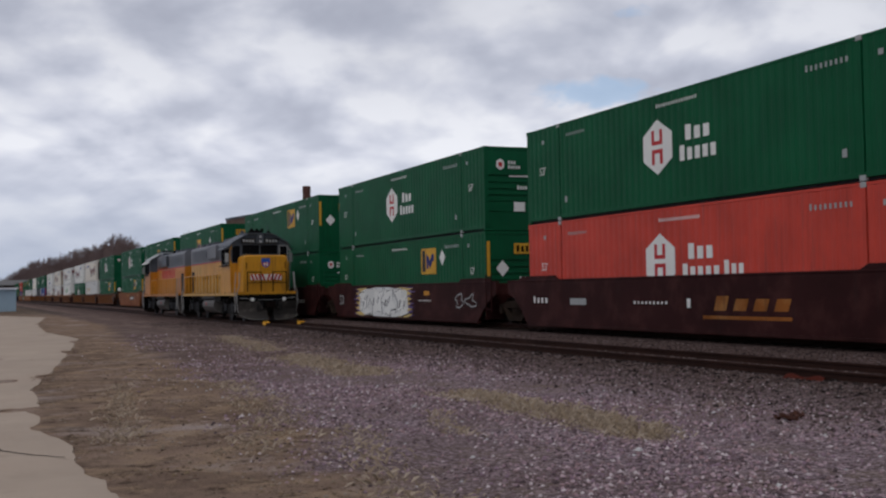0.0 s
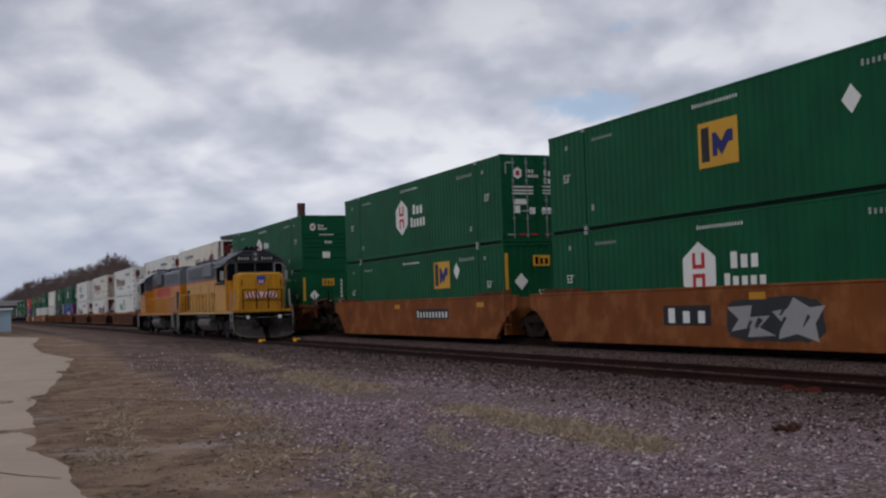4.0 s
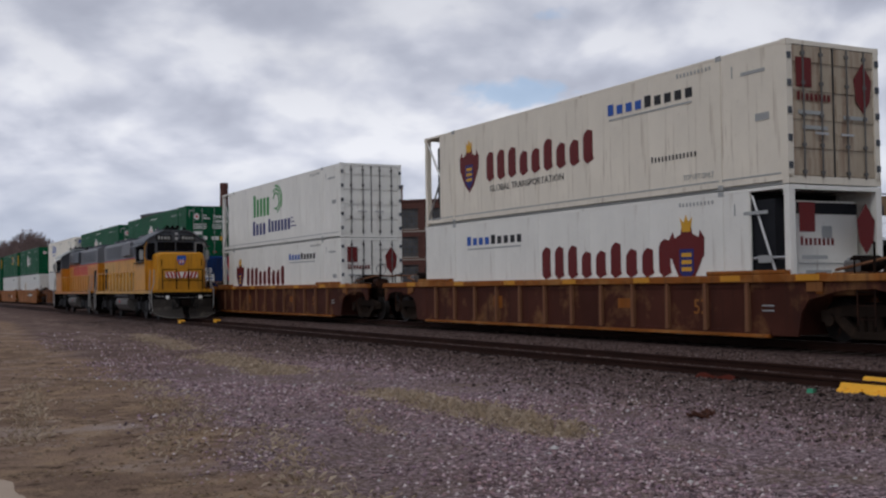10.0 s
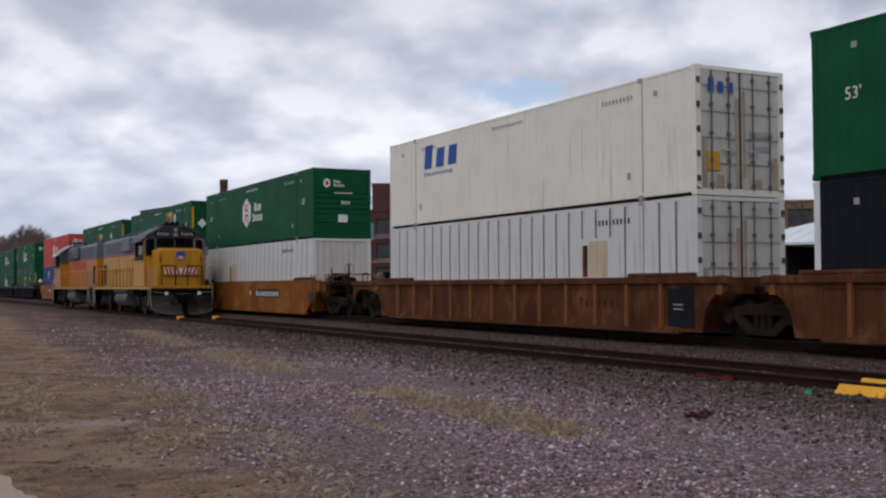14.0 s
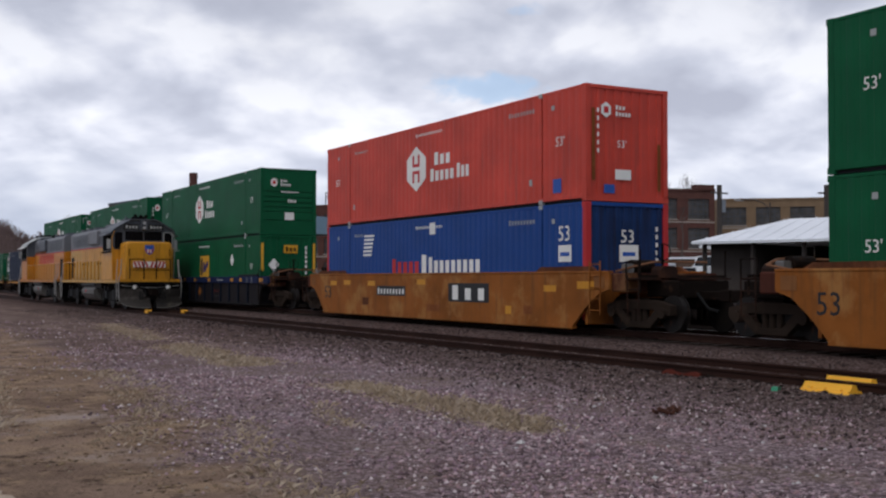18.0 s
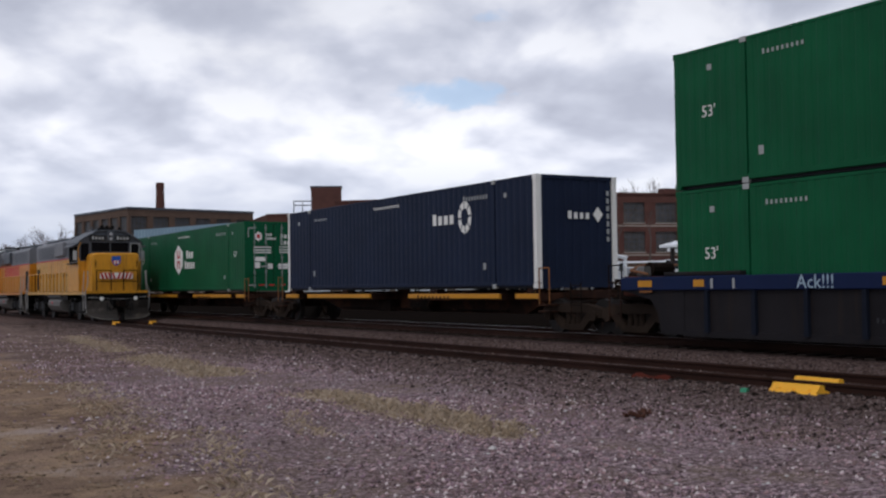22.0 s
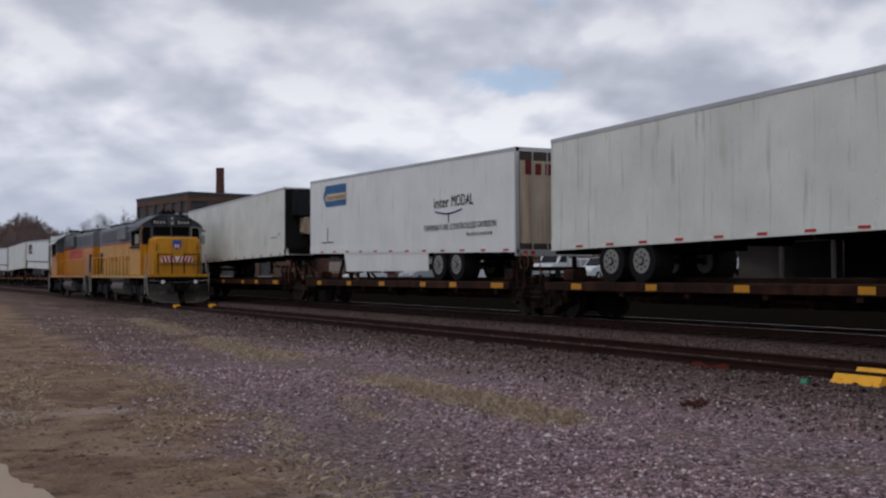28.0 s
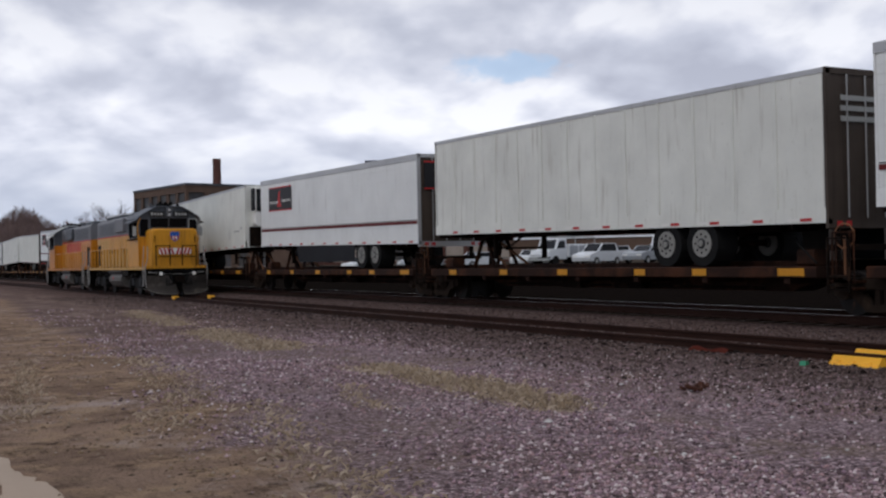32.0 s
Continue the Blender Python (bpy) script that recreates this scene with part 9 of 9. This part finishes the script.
# west block with the smokestack behind it
block("long three-storey brown brick factory with a flat roof", [(45.0, 172.0), (67.0, 176.0), (64.0, 200.0), (41.5, 193.0)], 0.8, 14.6, M_BRICKD, (0, 3), 3.6, 3)
block("low red brick factory link with a flat roof", [(66.5, 168.5), (74.9, 160.58), (86.0, 176.0), (70.0, 185.0)], 0.8, 13.7, M_BRICK, (0,), 4.2, 3, boards=3)
block("lower red brick factory wing with a flat roof", [(74.95, 160.53), (84.15, 151.85), (96.0, 170.0), (86.1, 176.0)], 0.8, 15.5, M_BRICK, (0,), 4.2, 3, boards=3)
block("red brick factory range with boarded lower windows", [(84.2, 151.75), (92.6, 131.2), (110.0, 158.0), (97.0, 169.0)], 0.8, 15.5, M_BRICK, (0,), 4.3, 3, boards=5)


def smokestack():
    c = thing("smokestack", "tall tapered red brick factory smokestack", "chimney")
    x, y = 55.6, 191.0
    part("shaft", Geo().cyl((x, y, 0.8), (x, y, 19.6), 1.15, 16, 0.68), M_BRICK, c)
    part("cap", Geo().cyl((x, y, 19.4), (x, y, 20.4), 0.74, 16, 0.72), M_BRICK, c, "darker brick cap")


smokestack()


def penthouse():
    c = thing("roof_tower", "red brick lift tower on the factory roof", "building")
    a_ = radians(24.6)
    cx, cy = 187 * math.sin(a_), 187 * math.cos(a_)
    d = Vector((math.cos(a_), -math.sin(a_)))
    n = Vector((math.sin(a_), math.cos(a_)))
    q = [(cx - 2.6 * d.x, cy - 2.6 * d.y), (cx + 2.5 * d.x, cy + 2.5 * d.y)]
    pts = [q[0], q[1], (q[1][0] + 5 * n.x, q[1][1] + 5 * n.y), (q[0][0] + 5 * n.x, q[0][1] + 5 * n.y)]
    part("shaft", Geo().prism(pts, "z", 12.0, 18.6), M_BRICK, c)
    pts2 = [(x + (0.15 if k in (1, 2) else -0.15) * d.x, y + (0.15 if k in (1, 2) else -0.15) * d.y) for k, (x, y) in enumerate(pts)]
    part("cap", Geo().prism(pts2, "z", 18.6, 18.85), M_LOCOD, c)
    x0, y0 = q[0]
    g = Geo()
    e0, e1 = (x0 - 2.9 * d.x, y0 - 2.9 * d.y), (x0, y0)
    for z in (15.6, 16.3):
        g.rod([(*e0, z), (*e1, z)], 0.09)
    g.rod([(*e0, 13.0), (*e0, 16.3)], 0.09)
    g.rod([((e0[0] + e1[0]) / 2, (e0[1] + e1[1]) / 2, 13.0), ((e0[0] + e1[0]) / 2, (e0[1] + e1[1]) / 2, 16.3)], 0.07)
    part("walkway", g, M_LOCOD, c, "dark steel walkway")
    x0, y0 = q[1]
    part("low_shed", Geo().prism([(x0 - 1.8 * d.x, y0 - 1.8 * d.y), (x0 + 1.4 * d.x, y0 + 1.4 * d.y), (x0 + 1.4 * d.x + 3 * n.x, y0 + 1.4 * d.y + 3 * n.y), (x0 - 1.8 * d.x + 3 * n.x, y0 - 1.8 * d.y + 3 * n.y)], "z", 13.5, 15.4), M_BRICK, c)


penthouse()


def low_warehouse():
    """A long low building in front of the factory with a pale blue metal roof edge."""
    c = thing("warehouse", "long low warehouse with a pale blue metal fascia", "building")
    p0, p1 = (39.0, 146.0), (46.0, 126.0)
    d = Vector((p1[0] - p0[0], p1[1] - p0[1], 0)).normalized()
    n = Vector((d.y, -d.x, 0)) * -1
    g = Geo()
    at = facade(g, p0, p1, 0.6, 7.4, [(2 + 4 * k, 4.6 + 4 * k, 0.8, 3.6) for k in range(4)])
    part("wall", g, M_BRICKD, c)
    for k in range(4):
        window_unit(c, at, 2 + 4 * k, 4.6 + 4 * k, 0.8, 3.6, 3, 3, M_LOCOD)
    g = Geo()
    q = [(p0[0], p0[1]), (p1[0], p1[1]), (p1[0] + 12, p1[1] + 5), (p0[0] + 12, p0[1] + 5)]
    g.prism(q, "z", 7.4, 9.6)
    f = part("fascia", g, M_ROOFB, c, "pale blue ribbed fascia")
    L = math.hypot(p1[0] - p0[0], p1[1] - p0[1])
    for k in range(30):
        u = (k + 0.5) * L / 30
        g = Geo()
        g.add([(*Vector(at(u - 0.05, 0))[:2], 7.4), (*Vector(at(u + 0.05, 0))[:2], 7.4), (*Vector(at(u + 0.05, 0))[:2], 9.6), (*Vector(at(u - 0.05, 0))[:2], 9.6)], [(0, 1, 2, 3)])
        g.v = [(x - 0.05, y - 0.03, z) for x, y, z in g.v]
        part("seam", g, M_SHEDB, f)


low_warehouse()

# east wing, nearer, with large windows and a stepped parapet
east = block("red brick factory wing with large windows", [(93.5, 127.5), (113.5, 122.5), (120.0, 150.0), (98.0, 156.0)], 0.9, 14.9, M_BRICK, (0, 3), 4.6, 3, wide=0.66, boards=2)
g = Geo()
g.prism([(110.5, 123.0), (113.3, 122.3), (113.8, 124.0), (111.0, 124.8)], "z", 14.8, 15.6)
part("stepped_parapet", g, M_BRICK, east)
g = Geo()
g.prism([(91.9, 131.0), (93.7, 127.1), (97.2, 127.6), (94.5, 132.5)], "z", 0.8, 16.5)
part("stepped_parapet", g, M_BRICK, east)
ob = thing("roof_shed", "grey sided machine room on the factory roof", "building")
g = Geo()
g.prism([(94.0, 131.0), (101.5, 129.0), (103.5, 137.0), (96.0, 139.0)], "z", 13.8, 17.2)
part("wall", g, M_PANEL2, ob)
g = Geo()
g.prism([(93.8, 130.8), (101.7, 128.8), (103.7, 137.2), (95.8, 139.2)], "z", 17.2, 17.45)
part("roof", g, M_LOCOD, ob)

# long beige building farther off
block("long beige brick building with a flat roof", [(128.0, 137.5), (152.0, 116.0), (190.0, 100.0), (200.0, 150.0), (140.0, 170.0)], 1.0, 15.0, M_BEIGE, (0, 1), 5.0, 3, name="beige_building")


# ---- open shed with a white metal roof ----
def open_shed():
    c = thing("open_shed", "open timber shed with a white hipped metal roof", "shed")
    a_ = Vector((46.8, 52.6, 0))                       # corner of the eaves
    d = Vector((0.34, -0.94, 0)).normalized()          # along the front, towards -y
    n = Vector((0.94, 0.34, 0))                        # depth
    L, D, ze, zr, z0 = 24.0, 12.0, 4.0, 5.55, 0.85

    def at(u, w, z):
        q = a_ + d * u + n * w
        return (q.x, q.y, z)
    g = Geo()
    e = [at(0, 0, ze), at(L, 0, ze), at(L, D, ze), at(0, D, ze), at(3.8, D / 2, zr), at(L - 3.8, D / 2, zr)]
    g.add(e, [(0, 1, 5, 4), (1, 2, 5), (2, 3, 4, 5), (3, 0, 4)])
    g.add([(x, y, z - 0.16) for x, y, z in e[:4]] + e[:4], [(0, 1, 5, 4), (1, 2, 6, 5), (2, 3, 7, 6), (3, 0, 4, 7)])
    r = part("roof", g, M_ROOFW, c, "white standing-seam metal roof")
    for k in range(24):
        u = 0.6 + k * (L - 1.2) / 23
        top = min(1.0, u / 3.8, (L - u) / 3.8)
        g = Geo()
        g.rod([at(u, 0.02, ze + 0.03), at(u, D / 2 * top, ze + (zr - ze) * top + 0.03)], 0.03, 4)
        part("roof_seam", g, M_ROOFW, r)
    for u in np.arange(0.6, L, 3.2):
        for w in (0.6, D - 0.6):
            x, y, _ = at(float(u), w, 0)
            part("post", Geo().box(x - 0.1, y - 0.1, z0 - 0.3, x + 0.1, y + 0.1, ze - 0.1), M_POLE, c)
    g = Geo()
    q = [at(3.2, 2.0, 0), at(0.8, 1.0, 0), at(0.8, D - 0.8, 0), at(3.2, D - 0.8, 0)]
    g.prism([(p[0], p[1]) for p in q], "z", z0 - 0.3, ze - 0.15)
    # dark material stands in for the shadow beneath the shed roof
    part("end_room", g, M_POLE, c, "end room coloured dark as shade under the roof")
    g = Geo()
    q = [at(3.3, D - 1.0, 0), at(L, D - 1.0, 0), at(L, D - 0.8, 0), at(3.3, D - 0.8, 0)]
    g.prism([(p[0], p[1]) for p in q], "z", z0 - 0.3, ze - 0.1)
    part("back_wall", g, M_CHARCOAL, c)
    g = Geo()
    q = [at(0, 0, 0), at(L, 0, 0), at(L, D, 0), at(0, D, 0)]
    g.prism([(p[0], p[1]) for p in q], "z", 0.3, z0)
    part("platform", g, M_CONCRETE, c)


open_shed()


# ---- poles and street lamps ----
def utility_pole(az, dist, top, r=0.16):
    x, y = dist * math.sin(radians(az)), dist * math.cos(radians(az))
    z0 = float(ground_height(x, y)) - 0.2
    c = thing("utility_pole", "weathered wooden utility pole", "pole", "poles beyond the tracks")
    part("pole", Geo().cyl((x, y, z0), (x, y, top), r * 1.2, 8, r), M_POLE, c)
    part("transformer", Geo().cyl((x + 0.35, y, top - 2.2), (x + 0.35, y, top - 1.2), 0.26, 10), M_PANEL2, c)
    part("crossarm", Geo().box(x - 0.9, y - 0.05, top - 0.7, x + 0.9, y + 0.05, top - 0.58), M_POLE, c)


utility_pole(43.05, 92, 9.3, 0.2)
utility_pole(48.17, 88, 8.8, 0.2)


def street_lamp(az, dist, top, az_head):
    x, y = dist * math.sin(radians(az)), dist * math.cos(radians(az))
    hx, hy = dist * math.sin(radians(az_head)), dist * math.cos(radians(az_head))
    z0 = float(ground_height(x, y)) - 0.2
    c = thing("street_lamp", "slim metal street lamp with a curved arm", "street lamp", "street lamps")
    part("post", Geo().cyl((x, y, z0), (x, y, top), 0.10, 8, 0.07), M_POLE, c)
    m_ = ((x + hx) / 2, (y + hy) / 2, top + 0.28)
    part("arm", Geo().rod([(x, y, top - 0.6), ((3 * x + hx) / 4, (3 * y + hy) / 4, top), m_, (hx, hy, top + 0.3)], 0.05), M_POLE, c)
    part("lamp_head", Geo().box(hx - 0.4, hy - 0.18, top + 0.18, hx + 0.4, hy + 0.18, top + 0.34, 0.05), M_CONCRETE, c)


street_lamp(45.5, 105, 8.7, 44.0)
street_lamp(50.4, 92, 8.0, 48.6)


# ---- parked vehicles ----
def parked_car(label, x, y, yaw, paint, tall=0.0):
    z = float(ground_height(x, y))
    c = thing("parked_car", label, "car", "cars parked beyond the tracks", pose(x, y, z, 0, 0, yaw))
    prof = [(-2.25, 0.35), (2.2, 0.35), (2.28, 0.62), (2.15, 0.86), (1.15, 0.98 + 0.1 * tall), (-1.9, 1.0 + 0.1 * tall), (-2.25, 0.9)]
    body = part("body", Geo().prism(prof, "x", -0.86, 0.86), paint, c)
    top = [(-1.85, 0.99 + 0.1 * tall), (1.05, 0.97 + 0.1 * tall), (0.35, 1.42 + 0.3 * tall), (-1.45, 1.44 + 0.3 * tall)]
    part("cabin", Geo().prism(top, "x", -0.74, 0.74), paint, c)
    win = [(-1.55, 1.03 + 0.1 * tall), (0.80, 1.01 + 0.1 * tall), (0.30, 1.36 + 0.3 * tall), (-1.35, 1.38 + 0.3 * tall)]
    part("side_windows", Geo().prism(win, "x", -0.75, 0.75), M_GLASS, c, "dark side windows")
    part("windscreen", Geo().add([(-0.66, 1.02, 1.0 + 0.1 * tall), (0.66, 1.02, 1.0 + 0.1 * tall), (0.62, 0.40, 1.40 + 0.3 * tall), (-0.62, 0.40, 1.40 + 0.3 * tall)], [(0, 1, 2, 3)]), M_GLASS, c)
    for wx in (-0.8, 0.8):
        for wy in (-1.4, 1.4):
            t = part("wheel", Geo().cyl((wx - 0.1, wy, 0.33), (wx + 0.1, wy, 0.33), 0.33, 14), M_BLACK, c)
            part("rim", Geo().cyl((wx - 0.11, wy, 0.33), (wx + 0.11, wy, 0.33), 0.2, 10), M_MGREY, t)
    for wx in (-0.6, 0.6):
        part("headlight", Geo().box(wx - 0.2, 2.19, 0.62, wx + 0.2, 2.26, 0.76), M_MWHITE, c)


rnd_ = random.Random(12)
rows_ = [(51.0, 71.0), (52.6, 66.8), (54.2, 62.6), (48.5, 76.5), (46.0, 81.5), (44.0, 88.0), (57.5, 78.0), (60.0, 73.0), (41.5, 95.0), (55.0, 84.0)]
paints_ = (M_CARW, M_CARS, M_CARW, M_CARW, M_CARW, M_CARS, M_CARW, M_CARW, M_CARW, M_CARS)
names_ = {M_CARW.name: "white", M_CARS.name: "silver"}
for (x, y), pt in zip(rows_, paints_):
    parked_car(names_[pt.name] + " car parked on the lot beyond the tracks", x, y, 110 + rnd_.uniform(-8, 8), pt, rnd_.choice((0, 0, 1)))

def utility_truck(label, x, y, yaw, boom):
    """A white work truck with a box of lockers, some with a folded boom."""
    c = thing("utility_truck", label, "truck", "trucks parked beyond the tracks", pose(x, y, float(ground_height(x, y)), 0, 0, yaw))
    cab = part("cab", Geo().prism([(1.0, 0.55), (3.2, 0.55), (3.3, 0.95), (3.15, 1.25), (2.35, 1.38), (1.95, 2.15), (1.0, 2.2)], "x", -0.95, 0.95), M_CARW, c, "white truck cab")
    part("side_window", Geo().prism([(1.2, 1.42), (2.2, 1.42), (1.86, 2.02), (1.2, 2.04)], "x", -0.965, 0.965), M_GLASS, cab)
    part("windscreen", Geo().add([(-0.8, 2.40, 1.40), (0.8, 2.40, 1.40), (0.74, 2.00, 2.10), (-0.74, 2.00, 2.10)], [(0, 1, 2, 3)]), M_GLASS, cab)
    part("bumper", Geo().box(-0.95, 3.2, 0.45, 0.95, 3.42, 0.72, 0.04), M_MGREY, cab)
    body = part("locker_body", Geo().box(-1.1, -2.9, 0.7, 1.1, 0.9, 1.75, 0.05), M_CARW, c, "white locker body")
    for q in (-2.7, -1.5, -0.3):
        part("locker_door", Geo().box(-1.115, q, 0.85, -1.10, q + 1.05, 1.65), M_CARS, body)
    part("chassis", Geo().box(-0.5, -3.0, 0.45, 0.5, 3.1, 0.7), M_BLACK, c)
    for wx in (-0.85, 0.85):
        for wy in (-1.7, 2.4):
            part("wheel", Geo().cyl((wx - 0.15, wy, 0.42), (wx + 0.15, wy, 0.42), 0.42, 14), M_BLACK, c)
    if boom:
        part("boom", Geo().rod([(0.0, -1.6, 1.7), (0.0, -1.6, 2.5), (0.0, 2.6, 2.9)], 0.13, 6).rod([(0.25, 2.4, 2.85), (0.25, -2.6, 2.6)], 0.09, 6), M_CARW, c, "folded white boom")
    else:
        part("ladder_rack", Geo().rod([(-1.0, -2.7, 1.7), (-1.0, -2.7, 2.3), (-1.0, 1.6, 2.35), (1.0, 1.6, 2.35), (1.0, -2.7, 2.3), (1.0, -2.7, 1.7)], 0.04), M_MGREY, c)


utility_truck("white bucket truck with a folded boom on the lot", 57.0, 69.0, 118, True)
utility_truck("white work truck with a ladder rack on the lot", 50.5, 74.8, 108, False)
utility_truck("white bucket truck with a folded boom on the lot", 60.5, 64.5, 100, True)

# low white-topped wall of the lot
g = Geo()
g.prism([(58.0, 96.0), (78.0, 72.0), (78.3, 72.3), (58.3, 96.3)], "z", 0.6, 3.6)
ob = tagged(part("lot_wall", g, M_BRICKD), "low brown wall behind the parking lot", "wall")
g = Geo()
g.prism([(57.9, 95.9), (77.9, 71.9), (78.4, 72.4), (58.4, 96.4)], "z", 3.6, 3.8)
part("coping", g, M_ROOFW, ob, "white wall coping")


# ---- far left: shed, overpass ----
def blue_shed():
    c = thing("storage_shed", "pale blue metal storage shed by the drive", "shed")
    part("wall", Geo().box(-4.0, 132.0, 0.0, 4.8, 138.0, 2.45), M_SHEDB, c)
    part("roof", Geo().prism([(-4.2, 2.45), (5.0, 2.45), (5.0, 2.62), (-4.2, 2.62)], "y", 131.7, 138.3), M_ROOFW, c)
    for k in range(16):
        part("siding_rib", Geo().box(-3.9 + 0.55 * k, 131.96, 0.05, -3.84 + 0.55 * k, 132.0, 2.4), M_SHEDB, c)


blue_shed()


def overpass():
    c = thing("overpass", "low concrete road overpass across the tracks", "bridge")
    part("deck", Geo().box(-90, 460, 6.2, 24, 472, 7.3), M_CONCRETE, c)
    part("girder", Geo().box(-90, 460.4, 5.0, 24, 471.6, 6.2), M_POLE, c)
    part("parapet", Geo().box(-90, 459.9, 7.3, 24, 460.3, 8.1), M_CONCRETE, c)
    for x in (-60, -30, -2, 24):
        part("pier", Geo().box(x - 1, 462, -0.5, x + 1, 470, 5.0), M_CONCRETE, c)


overpass()


# ---- bare trees ----
def branch_mesh(name, bases, rnd, levels, spread=0.5, sides=3, thick=0.016):
    """Leafless trees, limb by limb. bases: (x, y, z, height)."""
    g = Geo()

    def grow(p, d, ln, r, lev):
        q = p + d * ln
        g.cyl(p, q, r, sides, r * 0.6)
        if lev == 0:
            return
        for _ in range(rnd.choice((2, 3, 3)) if lev > 1 else 3):
            t = rnd.uniform(0.45, 1.0)
            nd_ = (d + Vector((rnd.uniform(-1, 1), rnd.uniform(-1, 1), rnd.uniform(-0.2, 0.7))) * spread).normalized()
            grow(p + d * ln * t, nd_, ln * rnd.uniform(0.55, 0.75), r * 0.55, lev - 1)
    for x, y, z, h in bases:
        grow(Vector((x, y, z)), Vector((rnd.uniform(-0.05, 0.05), rnd.uniform(-0.05, 0.05), 1)).normalized(), h * 0.36, h * thick, levels)
    me = bpy.data.meshes.new(name)
    me.from_pydata(g.v, [], g.f)
    return me


def bare_tree(az, dist, top, seed, label="leafless tree behind the factory roof", levels=6):
    x, y = dist * math.sin(radians(az)), dist * math.cos(radians(az))
    z = float(ground_height(x, y))
    rnd = random.Random(seed)
    c = thing("bare_tree", label, "tree", "bare trees")
    h = top - z
    part("trunk", Geo().cyl((x, y, z), (x, y, z + h * 0.4), h * 0.022, 7, h * 0.015), M_BARK, c)
    me = branch_mesh("crown", [(x, y, z + h * 0.30, h * 0.82)], rnd, levels, 0.6)
    part("crown", me, M_TWIG, c, "bare twigs")


for k, (az, dist, top) in enumerate(((39.9, 178, 18.0), (40.6, 174, 19.5), (41.5, 180, 19.0), (42.2, 176, 17.5), (38.7, 185, 17.0), (41.0, 186, 18.5))):
    bare_tree(az, dist, top, 20 + k)
for k, (az, dist, top) in enumerate(((39.6, 118, 11.0), (38.6, 112, 9.0), (41.2, 116, 10.0))):
    bare_tree(az, dist, top, 60 + k, "leafless tree in front of the factory")
for k, (az, dist, top) in enumerate(((9.0, 262, 12.5), (9.7, 250, 14.0), (10.3, 256, 15.5), (10.9, 248, 16.0), (11.5, 252, 16.0), (12.2, 246, 15.5), (8.5, 270, 12.0), (12.9, 240, 14.0),
                                        (9.4, 266, 14.0), (10.0, 262, 15.5), (10.6, 268, 16.0), (11.2, 264, 16.5), (11.8, 260, 16.5), (12.5, 258, 16.5), (13.2, 250, 16.0), (13.6, 244, 16.0), (10.8, 240, 14.0), (12.0, 236, 14.0))):
    bare_tree(az, dist, top, 40 + k, "leafless tree beside the factory", 6)


# ---- wooded hill on the skyline ----
def hill():
    az = np.linspace(0.4, 13.0, 190)
    crest = np.interp(az, [0.4, 1.6, 2.2, 2.9, 4.2, 4.8, 5.8, 6.4, 6.9, 7.5, 7.8, 8.4, 10, 13], [0.35, 1.1, 1.45, 1.95, 2.15, 2.45, 2.7, 3.0, 3.2, 3.1, 2.75, 2.4, 2.3, 2.1])
    bump = np.random.default_rng(12)
    V, F = [], []
    for k, (a_, c_) in enumerate(zip(az, crest)):
        s_, co = math.sin(radians(a_)), math.cos(radians(a_))
        for dist, fr in ((470, 0.0), (495, 0.22), (520, 0.45), (545, 0.64), (570, 0.8), (605, 0.92), (640, 1.0), (700, 0.98), (760, 0.9)):
            z = 1.0 + max(0.0, dist * math.tan(radians(c_)) * fr - 6.5 * fr) + 1.6 * fr * bump.random() + 1.2 * fr * math.sin(a_ * 9 + dist * 0.21)
            V.append((dist * s_, dist * co, z))
    for k in range(len(az) - 1):
        for j in range(8):
            i = 9 * k + j
            F.append((i, i + 9, i + 10, i + 1))
    me = bpy.data.meshes.new("hill")
    me.from_pydata(V, [], F)
    me.materials.append(M_HAZEWOODS)
    me.shade_smooth()
    tagged(new("hill", me), "low brown wooded hill on the skyline", "hill", kind="structure")
    rnd = random.Random(77)
    bases = []
    for _ in range(2300):
        a_ = rnd.uniform(0.8, 12.5)
        c_ = float(np.interp(a_, az, crest))
        dist = rnd.uniform(500, 650)
        fr = float(np.interp(dist, [470, 520, 570, 640], [0, 0.45, 0.8, 1.0]))
        z = 1.0 + max(0.0, dist * math.tan(radians(c_)) * fr - 5.5 * fr)
        bases.append((dist * math.sin(radians(a_)), dist * math.cos(radians(a_)), z - 0.5, rnd.uniform(5.0, 8.0) * (1.25 if rnd.random() < 0.12 else 1)))
    me = branch_mesh("woods", bases, rnd, 3, 0.95, 3, 0.024)
    me.materials.append(M_HAZETWIG)
    tagged(new("woods", me), "leafless brown woods covering the hill", "woods", kind="stuff")


hill()


# ---- what moves ----
def motions():
    v, slow = 20.9605, 0.003631
    for ob, s, z in CONSIST:
        walk(ob, [(t, pose(MAIN_X, s - v * t + slow * t * t, MAIN_Z + z)) for t in (0.0, 8.0, 16.0, 24.0, 32.0)])


motions()
